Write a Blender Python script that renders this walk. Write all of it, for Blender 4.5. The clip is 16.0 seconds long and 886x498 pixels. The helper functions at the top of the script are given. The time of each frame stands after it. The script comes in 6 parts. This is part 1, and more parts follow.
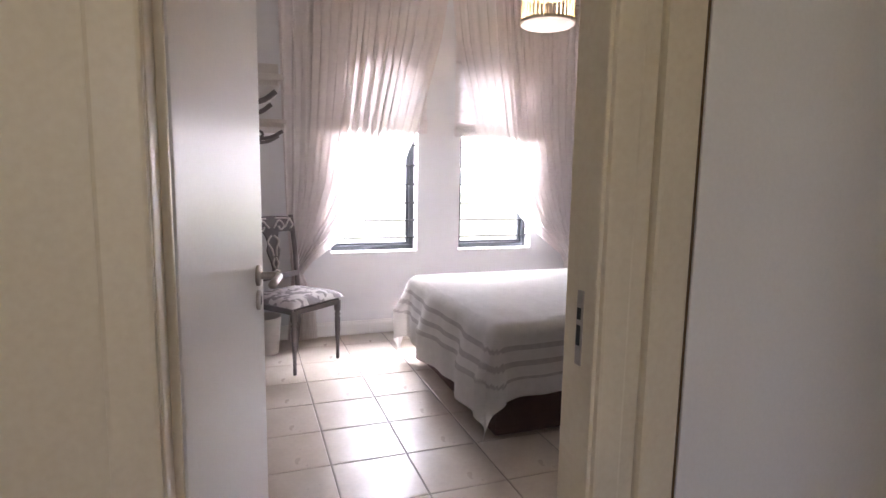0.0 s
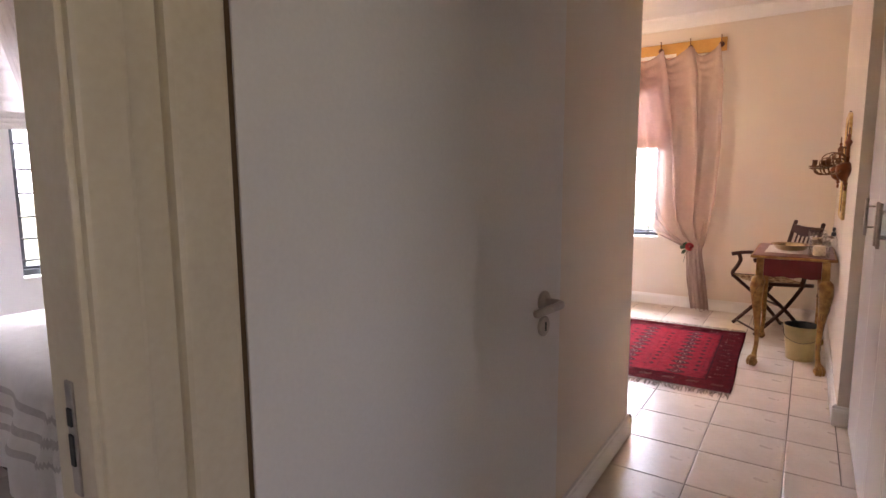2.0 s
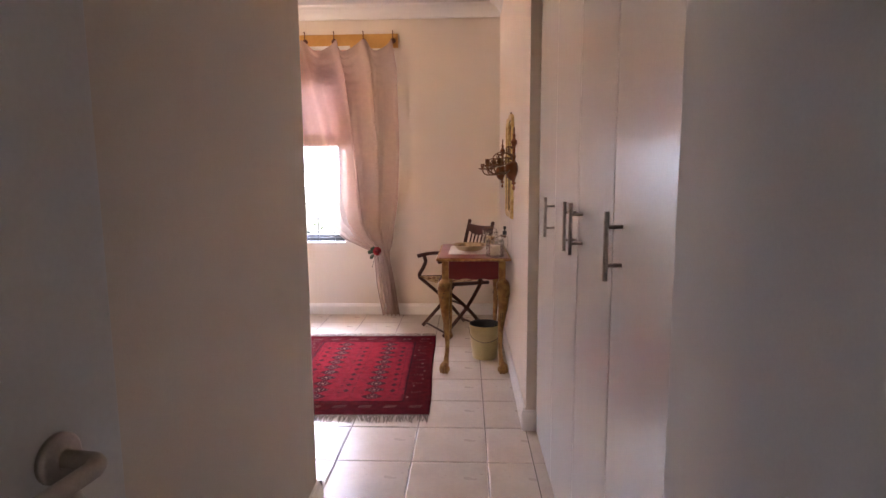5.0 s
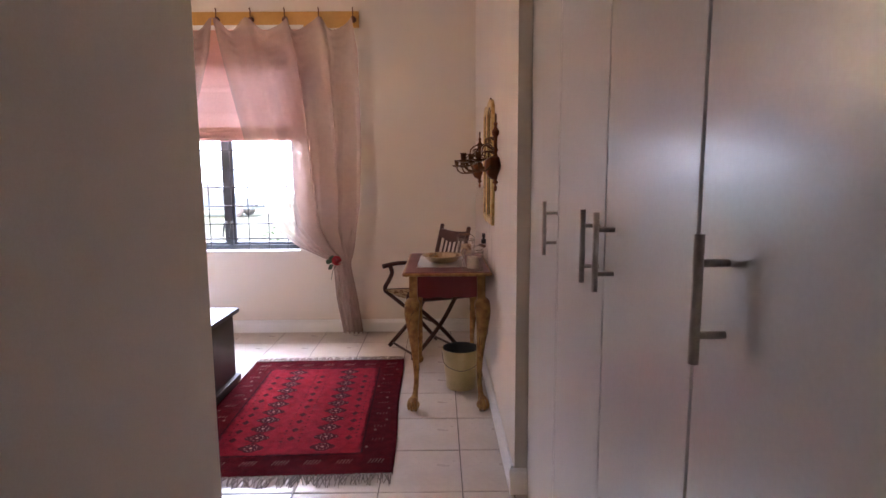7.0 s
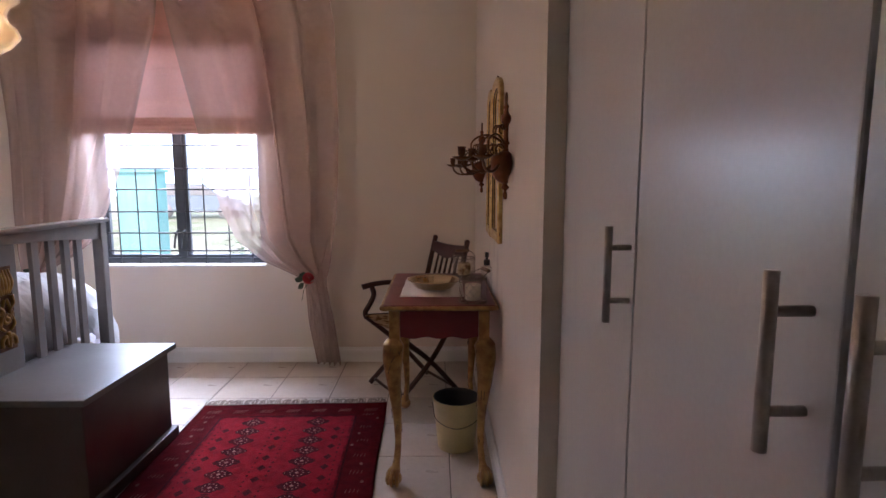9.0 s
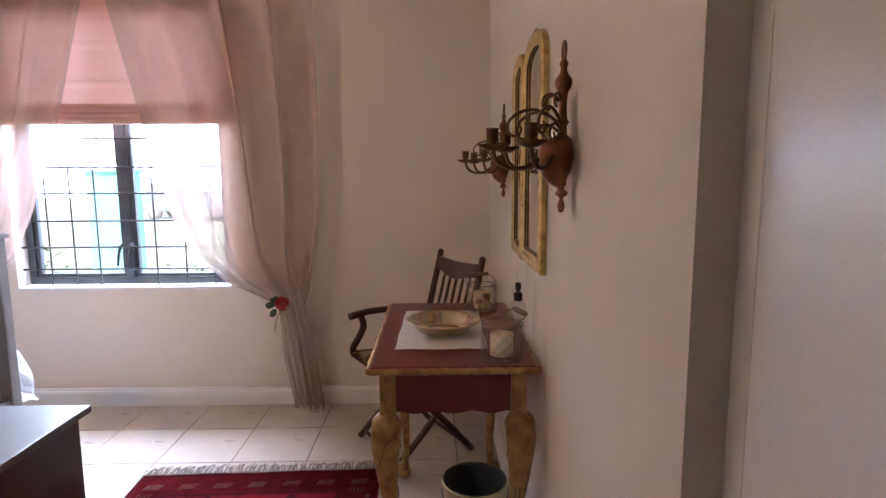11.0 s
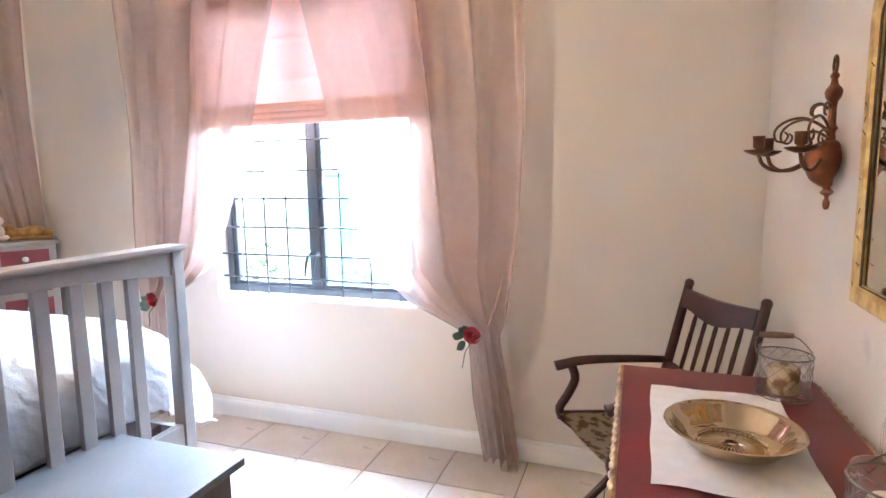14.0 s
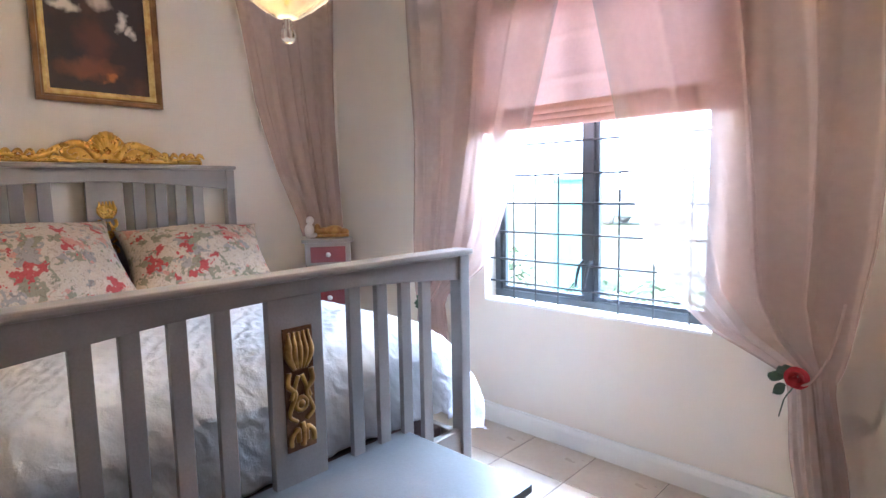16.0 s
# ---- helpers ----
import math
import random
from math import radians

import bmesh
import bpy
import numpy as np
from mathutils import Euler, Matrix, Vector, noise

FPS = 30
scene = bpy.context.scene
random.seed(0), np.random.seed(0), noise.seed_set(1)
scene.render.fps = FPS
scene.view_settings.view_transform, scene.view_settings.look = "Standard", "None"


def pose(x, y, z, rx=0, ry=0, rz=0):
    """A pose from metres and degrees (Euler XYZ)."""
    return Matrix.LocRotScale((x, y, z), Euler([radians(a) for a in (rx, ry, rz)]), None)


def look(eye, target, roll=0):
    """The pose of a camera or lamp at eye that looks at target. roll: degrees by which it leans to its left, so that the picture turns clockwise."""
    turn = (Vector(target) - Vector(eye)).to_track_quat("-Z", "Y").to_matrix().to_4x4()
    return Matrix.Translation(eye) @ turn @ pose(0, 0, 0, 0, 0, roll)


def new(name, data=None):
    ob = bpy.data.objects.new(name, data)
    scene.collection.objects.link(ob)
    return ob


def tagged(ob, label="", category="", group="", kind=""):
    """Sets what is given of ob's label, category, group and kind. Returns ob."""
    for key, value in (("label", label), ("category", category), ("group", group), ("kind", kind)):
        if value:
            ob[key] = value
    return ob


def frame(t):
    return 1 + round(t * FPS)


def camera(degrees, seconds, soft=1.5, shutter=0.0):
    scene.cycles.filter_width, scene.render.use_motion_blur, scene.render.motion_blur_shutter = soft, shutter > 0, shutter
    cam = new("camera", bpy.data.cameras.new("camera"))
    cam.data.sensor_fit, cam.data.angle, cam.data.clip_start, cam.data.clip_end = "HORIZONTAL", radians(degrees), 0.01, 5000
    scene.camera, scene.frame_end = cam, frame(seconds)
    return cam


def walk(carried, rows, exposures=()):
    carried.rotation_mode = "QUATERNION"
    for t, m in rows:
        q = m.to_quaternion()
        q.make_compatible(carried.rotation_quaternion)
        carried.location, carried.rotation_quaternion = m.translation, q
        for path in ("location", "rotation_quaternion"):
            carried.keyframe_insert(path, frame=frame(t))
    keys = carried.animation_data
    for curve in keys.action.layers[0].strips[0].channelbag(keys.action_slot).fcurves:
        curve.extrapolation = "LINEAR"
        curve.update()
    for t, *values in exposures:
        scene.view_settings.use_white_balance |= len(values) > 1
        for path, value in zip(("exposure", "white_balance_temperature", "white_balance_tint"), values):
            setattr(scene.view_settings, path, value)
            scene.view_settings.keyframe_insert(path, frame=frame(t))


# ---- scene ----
cam = camera(78.0, 16.0)
PATH = [
    (0, (0.272, -1.597, 1.244), (-1.596, -0.928, 0.987), 1.0),
    (0.5, (0.212, -1.544, 1.239), (-1.587, -0.706, 0.992), 1.4),
    (1, (0.192, -1.508, 1.243), (-1.395, -0.316, 0.995), 0.7),
    (1.5, (0.167, -1.425, 1.25), (-1.164, 0.044, 0.987), 0.3),
    (2, (0.141, -1.315, 1.273), (-0.959, 0.336, 1.015), -0.3),
    (2.5, (0.143, -1.182, 1.244), (-0.738, 0.595, 0.994), -0.4),
    (3, (0.124, -1.048, 1.24), (-0.534, 0.823, 0.988), -0.4),
    (3.5, (0.081, -0.914, 1.238), (-0.34, 1.025, 0.985), -0.5),
    (4, (0.058, -0.815, 1.244), (-0.175, 1.155, 0.99), -0.4),
    (6.5, (0.033, -0.185, 1.257), (0.009, 1.798, 1.003), -0.4),
    (7, (0.045, -0.015, 1.247), (0.057, 1.969, 0.992), -0.4),
    (7.5, (0.072, 0.167, 1.241), (0.092, 2.151, 0.994), -0.4),
    (8, (0.092, 0.338, 1.234), (0.109, 2.322, 0.984), -0.3),
    (8.5, (0.075, 0.536, 1.253), (0.102, 2.52, 1.002), -0.1),
    (9, (0.073, 0.695, 1.254), (0.097, 2.679, 1.003), -0.0),
    (11.5, (0.025, 1.588, 1.264), (0.057, 3.571, 1.003), -0.4),
    (12, (0.02, 1.76, 1.266), (0.049, 3.742, 1.001), -0.5),
    (12.5, (0.029, 1.917, 1.277), (0.005, 3.899, 1.007), -0.6),
    (13, (-0.008, 1.99, 1.263), (-0.196, 3.965, 1.007), -0.4),
    (13.5, (-0.07, 2.014, 1.262), (-0.482, 3.955, 1.011), -0.4),
    (14, (-0.121, 2.047, 1.272), (-0.782, 3.918, 1.021), -0.9),
    (14.5, (-0.207, 2.07, 1.283), (-1.082, 3.851, 1.030), -0.9),
    (15, (-0.268, 2.116, 1.268), (-1.363, 3.773, 1.034), -1.3),
    (15.5, (-0.328, 2.122, 1.266), (-1.582, 3.664, 1.039), -1.3),
    (16, (-0.391, 2.111, 1.268), (-1.76, 3.553, 1.051), -1.1),
]
EXPOSURES = [
    (0.0, 2.74, 6500, 24), (0.5, 3.0, 6500, 24), (1.0, 3.12, 6500, 24), (1.6, 2.8, 6550, 26), (2.0, 2.55, 6600, 28), (3.0, 2.38, 6600, 30), (4.2, 2.32, 6450, 29), (6.5, 1.98, 6000, 29), (8.0, 1.42, 5900, 27), (9.2, 1.05, 5850, 26),
    (11.3, 1.78, 5800, 20), (12.5, 2.22, 5600, 15), (13.5, 2.58, 5400, 12), (14.4, 2.86, 5300, 12), (15.0, 2.8, 5200, 12), (16.0, 2.2, 5120, 11),
]
walk(cam, [(t, look(eye, target, roll)) for t, eye, target, roll in PATH], EXPOSURES)

# ---------- world, sun, large lights ----------
world = bpy.data.worlds.new("sky")
scene.world = world
world.use_nodes = True
wn = world.node_tree
sky = wn.nodes.new("ShaderNodeTexSky")
sky.sky_type = "NISHITA"
sky.sun_disc = False
sky.sun_elevation, sky.sun_rotation = radians(53), radians(178)
sky.air_density, sky.dust_density = 1.0, 2.5
wn.links.new(sky.outputs[0], wn.nodes["Background"].inputs[0])
wn.nodes["Background"].inputs[1].default_value = 0.15


def lamp(name, kind, m, energy, colour, **settings):
    data = bpy.data.lights.new(name, kind)
    data.energy, data.color = energy, colour
    for key, value in settings.items():
        if key == "size":
            data.size = value
        elif key == "size_y":
            data.shape, data.size_y = "RECTANGLE", value
        elif key == "radius":
            data.shadow_soft_size = value
        elif key == "angle":
            data.angle = value
    ob = new(name, data)
    ob.matrix_world = m
    return ob


lamp("sun", "SUN", look((0.3, -10.5, 14), (0, 0, 0)), 3.0, (1.0, 0.95, 0.88), angle=radians(0.5))
# area lamps in front of the two bedroom windows stand in for daylight
lamp("sky_window_bed", "AREA", look((-1.66, 5.75, 2.55), (-1.66, 4.2, 1.15)), 350, (0.76, 0.88, 1.0), size=2.6, size_y=1.2)
lamp("sky_window_guest", "AREA", look((-5.35, -0.15, 2.5), (-3.8, -0.15, 1.1)), 245, (0.88, 0.94, 1.0), size=2.6, size_y=1.2)
# warm fill added to brighten the hall; no such source is known
lamp("hall_fill_lamp", "AREA", look((2.62, -2.0, 1.5), (0, -2.0, 1.2)), 0.9, (1.0, 0.70, 0.34), size=1.0, size_y=1.4)
# lit bulbs
lamp("bulb_pendant", "POINT", pose(-1.67, 2.92, 1.865), 7.5, (1.0, 0.72, 0.44), radius=0.015)
lamp("bulb_guest", "POINT", pose(-2.6, 0.04, 2.19), 1.6, (1.0, 0.76, 0.48), radius=0.05)

# ---------- materials ----------


def material(name, colour, rough=0.6, second=None, scale=6.0, fine=120.0, bump=0.15, metal=0.0, gloss_var=0.08, spec=0.5, coat=0.0, sheen=0.0, bump_scale=None):
    """A painted or natural surface: two tones by broad noise, fine grain in tone and relief."""
    mat = bpy.data.materials.new(name)
    mat.use_nodes = True
    nt = mat.node_tree
    n, link = nt.nodes, nt.links.new
    bsdf = n["Principled BSDF"]
    co = n.new("ShaderNodeTexCoord")
    broad = n.new("ShaderNodeTexNoise")
    broad.inputs["Scale"].default_value, broad.inputs["Detail"].default_value = scale, 5
    grain = n.new("ShaderNodeTexNoise")
    grain.inputs["Scale"].default_value, grain.inputs["Detail"].default_value = fine, 3
    link(co.outputs["Object"], broad.inputs["Vector"])
    link(co.outputs["Object"], grain.inputs["Vector"])
    if second is None:
        second = tuple(c * 0.86 for c in colour)
    mix = n.new("ShaderNodeMix")
    mix.data_type = "RGBA"
    mix.inputs[6].default_value, mix.inputs[7].default_value = (*colour, 1), (*second, 1)
    ramp = n.new("ShaderNodeMapRange")
    ramp.inputs[1].default_value, ramp.inputs[2].default_value = 0.25, 0.75
    ramp.interpolation_type = "SMOOTHSTEP"
    link(broad.outputs[0], ramp.inputs[0])
    link(ramp.outputs[0], mix.inputs[0])
    fin = n.new("ShaderNodeMix")
    fin.data_type, fin.blend_type = "RGBA", "OVERLAY"
    fin.inputs[0].default_value = 0.12
    link(mix.outputs[2], fin.inputs[6])
    link(grain.outputs[0], fin.inputs[7])
    link(fin.outputs[2], bsdf.inputs["Base Color"])
    rr = n.new("ShaderNodeMapRange")
    rr.inputs[3].default_value, rr.inputs[4].default_value = max(rough - gloss_var, 0.02), min(rough + gloss_var, 1)
    link(broad.outputs[0], rr.inputs[0])
    link(rr.outputs[0], bsdf.inputs["Roughness"])
    bsdf.inputs["Metallic"].default_value = metal
    bsdf.inputs["Specular IOR Level"].default_value = spec
    bsdf.inputs["Coat Weight"].default_value = coat
    bsdf.inputs["Sheen Weight"].default_value = sheen
    if bump:
        bp = n.new("ShaderNodeBump")
        bp.inputs["Strength"].default_value, bp.inputs["Distance"].default_value = bump, 0.004
        link(grain.outputs[0], bp.inputs["Height"])
        link(bp.outputs[0], bsdf.inputs["Normal"])
    return mat


def ramp_on(mat, vector_scale, stops, kind="noise", mapping=(1, 1, 1), detail=4.0):
    """Replace the base colour by a colour ramp over a noise, wave or cell pattern."""
    nt = mat.node_tree
    n, link = nt.nodes, nt.links.new
    co = n.new("ShaderNodeTexCoord")
    mp = n.new("ShaderNodeMapping")
    mp.inputs["Scale"].default_value = mapping
    link(co.outputs["Object"], mp.inputs["Vector"])
    if kind == "cells":
        tex = n.new("ShaderNodeTexVoronoi")
        tex.inputs["Scale"].default_value = vector_scale
        warp = n.new("ShaderNodeTexNoise")
        warp.inputs["Scale"].default_value = vector_scale * 1.3
        add = n.new("ShaderNodeVectorMath")
        add.operation = "MULTIPLY_ADD"
        add.inputs[1].default_value = (0.13, 0.13, 0.13)
        link(mp.outputs[0], warp.inputs["Vector"])
        link(warp.outputs["Color"], add.inputs[0])
        link(mp.outputs[0], add.inputs[2])
        link(add.outputs[0], tex.inputs["Vector"])
        sep = n.new("ShaderNodeSeparateColor")
        link(tex.outputs["Color"], sep.inputs[0])
        out = sep.outputs[0]
    else:
        tex = n.new("ShaderNodeTexNoise")
        tex.inputs["Scale"].default_value, tex.inputs["Detail"].default_value = vector_scale, detail
        link(mp.outputs[0], tex.inputs["Vector"])
        out = tex.outputs[0]
    cr = n.new("ShaderNodeValToRGB")
    cr.color_ramp.interpolation = "LINEAR" if kind == "noise" else "CONSTANT"
    els = cr.color_ramp.elements
    els[0].position, els[0].color = stops[0][0], (*stops[0][1], 1)
    els[1].position, els[1].color = stops[1][0], (*stops[1][1], 1)
    for pos, col in stops[2:]:
        els.new(pos).color = (*col, 1)
    link(out, cr.inputs[0])
    col = cr.outputs[0]
    if kind == "cells":
        # petals and leaf veins: finer strokes within each patch
        vein = n.new("ShaderNodeTexNoise")
        vein.inputs["Scale"].default_value, vein.inputs["Detail"].default_value, vein.inputs["Distortion"].default_value = vector_scale * 2.2, 3.0, 1.6
        link(mp.outputs[0], vein.inputs["Vector"])
        tone = n.new("ShaderNodeValToRGB")
        for pos, c in ((0.36, (0.42, 0.36, 0.32)), (0.47, (1.0, 1.0, 1.0)), (0.60, (0.86, 0.80, 0.74))):
            tone.color_ramp.elements.new(pos).color = (*c, 1)
        tone.color_ramp.elements[0].color = (0.36, 0.30, 0.27, 1)
        link(vein.outputs[0], tone.inputs[0])
        mul = n.new("ShaderNodeMix")
        mul.data_type, mul.blend_type = "RGBA", "MULTIPLY"
        mul.inputs[0].default_value = 0.55
        link(col, mul.inputs[6])
        link(tone.outputs[0], mul.inputs[7])
        col = mul.outputs[2]
    link(col, n["Principled BSDF"].inputs["Base Color"])
    return mat


def cloth(name, colour, see_through, passing=0.5, scale=30.0):
    """Thin woven fabric: part of the light goes straight through, part is scattered on both sides."""
    mat = bpy.data.materials.new(name)
    mat.use_nodes = True
    nt = mat.node_tree
    n, link = nt.nodes, nt.links.new
    n.remove(n["Principled BSDF"])
    co = n.new("ShaderNodeTexCoord")
    noi = n.new("ShaderNodeTexNoise")
    noi.inputs["Scale"].default_value = scale
    link(co.outputs["Object"], noi.inputs["Vector"])
    mixc = n.new("ShaderNodeMix")
    mixc.data_type = "RGBA"
    mixc.inputs[6].default_value, mixc.inputs[7].default_value = (*colour, 1), (*(c * 0.88 for c in colour), 1)
    link(noi.outputs[0], mixc.inputs[0])
    dif, tra, clear = n.new("ShaderNodeBsdfDiffuse"), n.new("ShaderNodeBsdfTranslucent"), n.new("ShaderNodeBsdfTransparent")
    link(mixc.outputs[2], dif.inputs[0])
    link(mixc.outputs[2], tra.inputs[0])
    m1, m2 = n.new("ShaderNodeMixShader"), n.new("ShaderNodeMixShader")
    m1.inputs[0].default_value, m2.inputs[0].default_value = passing, see_through
    link(dif.outputs[0], m1.inputs[1])
    link(tra.outputs[0], m1.inputs[2])
    link(m1.outputs[0], m2.inputs[1])
    link(clear.outputs[0], m2.inputs[2])
    link(m2.outputs[0], n["Material Output"].inputs[0])
    return mat


def glass(name, colour=(1, 1, 1), rough=0.0):
    mat = bpy.data.materials.new(name)
    mat.use_nodes = True
    b = mat.node_tree.nodes["Principled BSDF"]
    b.inputs["Base Color"].default_value = (*colour, 1)
    b.inputs["Transmission Weight"].default_value = 1.0
    b.inputs["Roughness"].default_value, b.inputs["IOR"].default_value = rough, 1.45
    return mat


def pane_glass(name):
    """Thin clear pane: mostly straight through with a faint gloss."""
    mat = bpy.data.materials.new(name)
    mat.use_nodes = True
    nt = mat.node_tree
    n, link = nt.nodes, nt.links.new
    n.remove(n["Principled BSDF"])
    a, b, m = n.new("ShaderNodeBsdfTransparent"), n.new("ShaderNodeBsdfGlossy"), n.new("ShaderNodeMixShader")
    b.inputs["Roughness"].default_value = 0.02
    f, pw = n.new("ShaderNodeLayerWeight"), n.new("ShaderNodeMath")
    pw.operation = "POWER"
    pw.inputs[1].default_value = 3.0
    link(f.outputs["Facing"], pw.inputs[0])
    g = n.new("ShaderNodeMapRange")
    g.inputs[3].default_value, g.inputs[4].default_value = 0.04, 0.6
    link(pw.outputs[0], g.inputs[0])
    link(g.outputs[0], m.inputs[0])
    link(a.outputs[0], m.inputs[1])
    link(b.outputs[0], m.inputs[2])
    link(m.outputs[0], n["Material Output"].inputs[0])
    return mat


def glow(name, colour, strength):
    mat = bpy.data.materials.new(name)
    mat.use_nodes = True
    b = mat.node_tree.nodes["Principled BSDF"]
    b.inputs["Base Color"].default_value = (*colour, 1)
    b.inputs["Emission Color"].default_value = (*colour, 1)
    b.inputs["Emission Strength"].default_value = strength
    return mat


M_WALL = material("cream_wall_paint", (0.725, 0.652, 0.57), 0.75, (0.705, 0.632, 0.55), 1.6, 240, 0.05)
M_WALL_WHITE = material("white_wall_paint", (0.74, 0.74, 0.75), 0.75, (0.70, 0.70, 0.715), 1.6, 240, 0.12)
M_CEIL = material("ceiling_paint", (0.78, 0.77, 0.74), 0.85, None, 1.2, 180, 0.1)
M_TRIM = material("white_gloss_trim", (0.80, 0.79, 0.77), 0.32, (0.76, 0.75, 0.73), 4, 150, 0.05)
M_FRAME = material("cream_enamel_frame", (0.64, 0.575, 0.45), 0.38, (0.62, 0.555, 0.43), 3, 90, 0.015)
M_DOOR = material("satin_white_door", (0.72, 0.71, 0.70), 0.34, (0.705, 0.695, 0.685), 1.6, 140, 0.0, gloss_var=0.0)
M_WARD = material("wardrobe_satin_white", (0.72, 0.71, 0.705), 0.25, (0.705, 0.695, 0.69), 1.4, 140, 0.0, gloss_var=0.02, spec=0.75)
# near-black brown that puts shade into the wardrobe's door gaps
M_SHADOWGAP = material("painted_gap_shade", (0.035, 0.022, 0.013), 0.9)
# brown that paints the shade in the door's hinge gap
M_HINGESHADE = material("brown_gap_shade", (0.10, 0.06, 0.03), 0.9)
M_STEEL = material("brushed_steel", (0.46, 0.42, 0.39), 0.32, (0.36, 0.33, 0.31), 40, 300, 0.05, metal=1.0)
M_GROUT = material("grey_grout", (0.22, 0.19, 0.16), 0.9, (0.15, 0.13, 0.11), 9, 200, 0.3)
M_TILE = material("cream_floor_tile", (0.57, 0.50, 0.43), 0.29, (0.51, 0.435, 0.36), 5.0, 40, 0.06, gloss_var=0.07)
M_WINFRAME = material("charcoal_window_metal", (0.055, 0.065, 0.075), 0.4, (0.04, 0.045, 0.05), 10, 200, 0.05)
M_BAR = material("black_bar_metal", (0.03, 0.03, 0.035), 0.5)
M_SILL = material("white_sill", (0.82, 0.82, 0.82), 0.5, None, 6, 150, 0.08)
M_PINK = cloth("dusty_pink_voile", (0.61, 0.45, 0.40), 0.40, 0.18)
M_BLIND = cloth("pink_blind_cotton", (0.64, 0.375, 0.32), 0.0, 0.04, 60)
M_SHEER = cloth("white_voile", (0.88, 0.82, 0.80), 0.16, 0.34)
M_BLINDW = cloth("white_blind_cotton", (0.80, 0.76, 0.76), 0.0, 0.08, 60)
M_PINE = material("varnished_pine", (0.62, 0.36, 0.09), 0.35, (0.48, 0.25, 0.05), 3, 60, 0.1)
M_IRON = material("rusty_iron", (0.09, 0.045, 0.03), 0.55, (0.16, 0.06, 0.03), 30, 200, 0.3, metal=0.5)
M_COPPER = material("aged_copper_brass", (0.27, 0.10, 0.045), 0.42, (0.15, 0.055, 0.028), 18, 140, 0.2, metal=0.85)
M_BRASS = material("aged_brass", (0.21, 0.11, 0.052), 0.34, (0.11, 0.05, 0.03), 22, 160, 0.2, metal=0.85)
M_GOLD = material("gold_leaf", (0.78, 0.47, 0.10), 0.28, (0.52, 0.28, 0.05), 25, 160, 0.25, metal=0.85)
M_GILTPALE = material("pale_gilt_paint", (0.70, 0.53, 0.19), 0.42, (0.46, 0.25, 0.07), 26, 140, 0.4, metal=0.2)
M_GOLDDARK = material("antique_gold", (0.50, 0.29, 0.08), 0.34, (0.26, 0.13, 0.04), 30, 160, 0.25, metal=0.7)
M_GILT = material("worn_gilt_paint", (0.45, 0.28, 0.085), 0.38, (0.23, 0.10, 0.032), 24, 140, 0.4, metal=0.25)
M_GILTBROWN = material("brown_gilt_moulding", (0.26, 0.13, 0.045), 0.4, (0.15, 0.07, 0.025), 14, 120, 0.2, metal=0.3)
M_GILTLINE = material("dark_crackle", (0.07, 0.04, 0.02), 0.6)
M_RED = material("oxblood_paint", (0.18, 0.015, 0.02), 0.33, (0.14, 0.012, 0.015), 6, 120, 0.08)
M_MAHOG = material("dark_mahogany", (0.065, 0.018, 0.013), 0.33, (0.04, 0.012, 0.01), 9, 90, 0.1)
M_BEDGREY = material("grey_washed_paint", (0.275, 0.245, 0.23), 0.42, (0.24, 0.212, 0.198), 7, 160, 0.12)
M_TRUNK = material("charcoal_brown_paint", (0.075, 0.06, 0.055), 0.36, (0.055, 0.042, 0.038), 5, 130, 0.12)
M_TRUNKTOP = material("slate_grey_top", (0.15, 0.15, 0.155), 0.34, (0.12, 0.12, 0.125), 4, 140, 0.1)
M_QUILT = material("white_quilted_cotton", (0.84, 0.83, 0.84), 0.9, (0.80, 0.79, 0.80), 30, 160, 0.4, sheen=0.2)


def wavy_relief(mat, scale, distortion, strength):
    """Stitched quilting: soft wavy ridges in the relief."""
    n, link = mat.node_tree.nodes, mat.node_tree.links.new
    co, wave, bp = n.new("ShaderNodeTexCoord"), n.new("ShaderNodeTexWave"), n.new("ShaderNodeBump")
    wave.inputs["Scale"].default_value, wave.inputs["Distortion"].default_value, wave.inputs["Detail Scale"].default_value = scale, distortion, 1.5
    wave.bands_direction = "DIAGONAL"
    bp.inputs["Strength"].default_value, bp.inputs["Distance"].default_value = strength, 0.012
    link(co.outputs["Object"], wave.inputs["Vector"])
    link(wave.outputs["Fac"], bp.inputs["Height"])
    old = n["Principled BSDF"].inputs["Normal"].links[0].from_socket
    link(old, bp.inputs["Normal"])
    link(bp.outputs[0], n["Principled BSDF"].inputs["Normal"])


wavy_relief(M_QUILT, 9.0, 6.0, 0.32)
M_SPREAD = material("ivory_bedspread", (0.82, 0.79, 0.76), 0.92, (0.77, 0.74, 0.71), 22, 220, 0.6, sheen=0.2)
M_STRIPE = material("taupe_stripe", (0.62, 0.58, 0.56), 0.92, None, 30, 220, 0.5)
M_VALANCE = material("brown_bed_base", (0.075, 0.035, 0.03), 0.85, (0.055, 0.026, 0.022), 12, 180, 0.3)
M_RUG = material("deep_red_wool", (0.155, 0.008, 0.013), 0.97, (0.10, 0.006, 0.010), 24, 500, 0.8, spec=0.08)
M_RUG2 = material("bright_red_wool", (0.25, 0.007, 0.016), 0.97, (0.165, 0.006, 0.012), 24, 500, 0.8, spec=0.08)
M_RUG3 = material("dark_maroon_wool", (0.045, 0.006, 0.010), 0.97, (0.09, 0.007, 0.011), 50, 500, 0.8, spec=0.08)
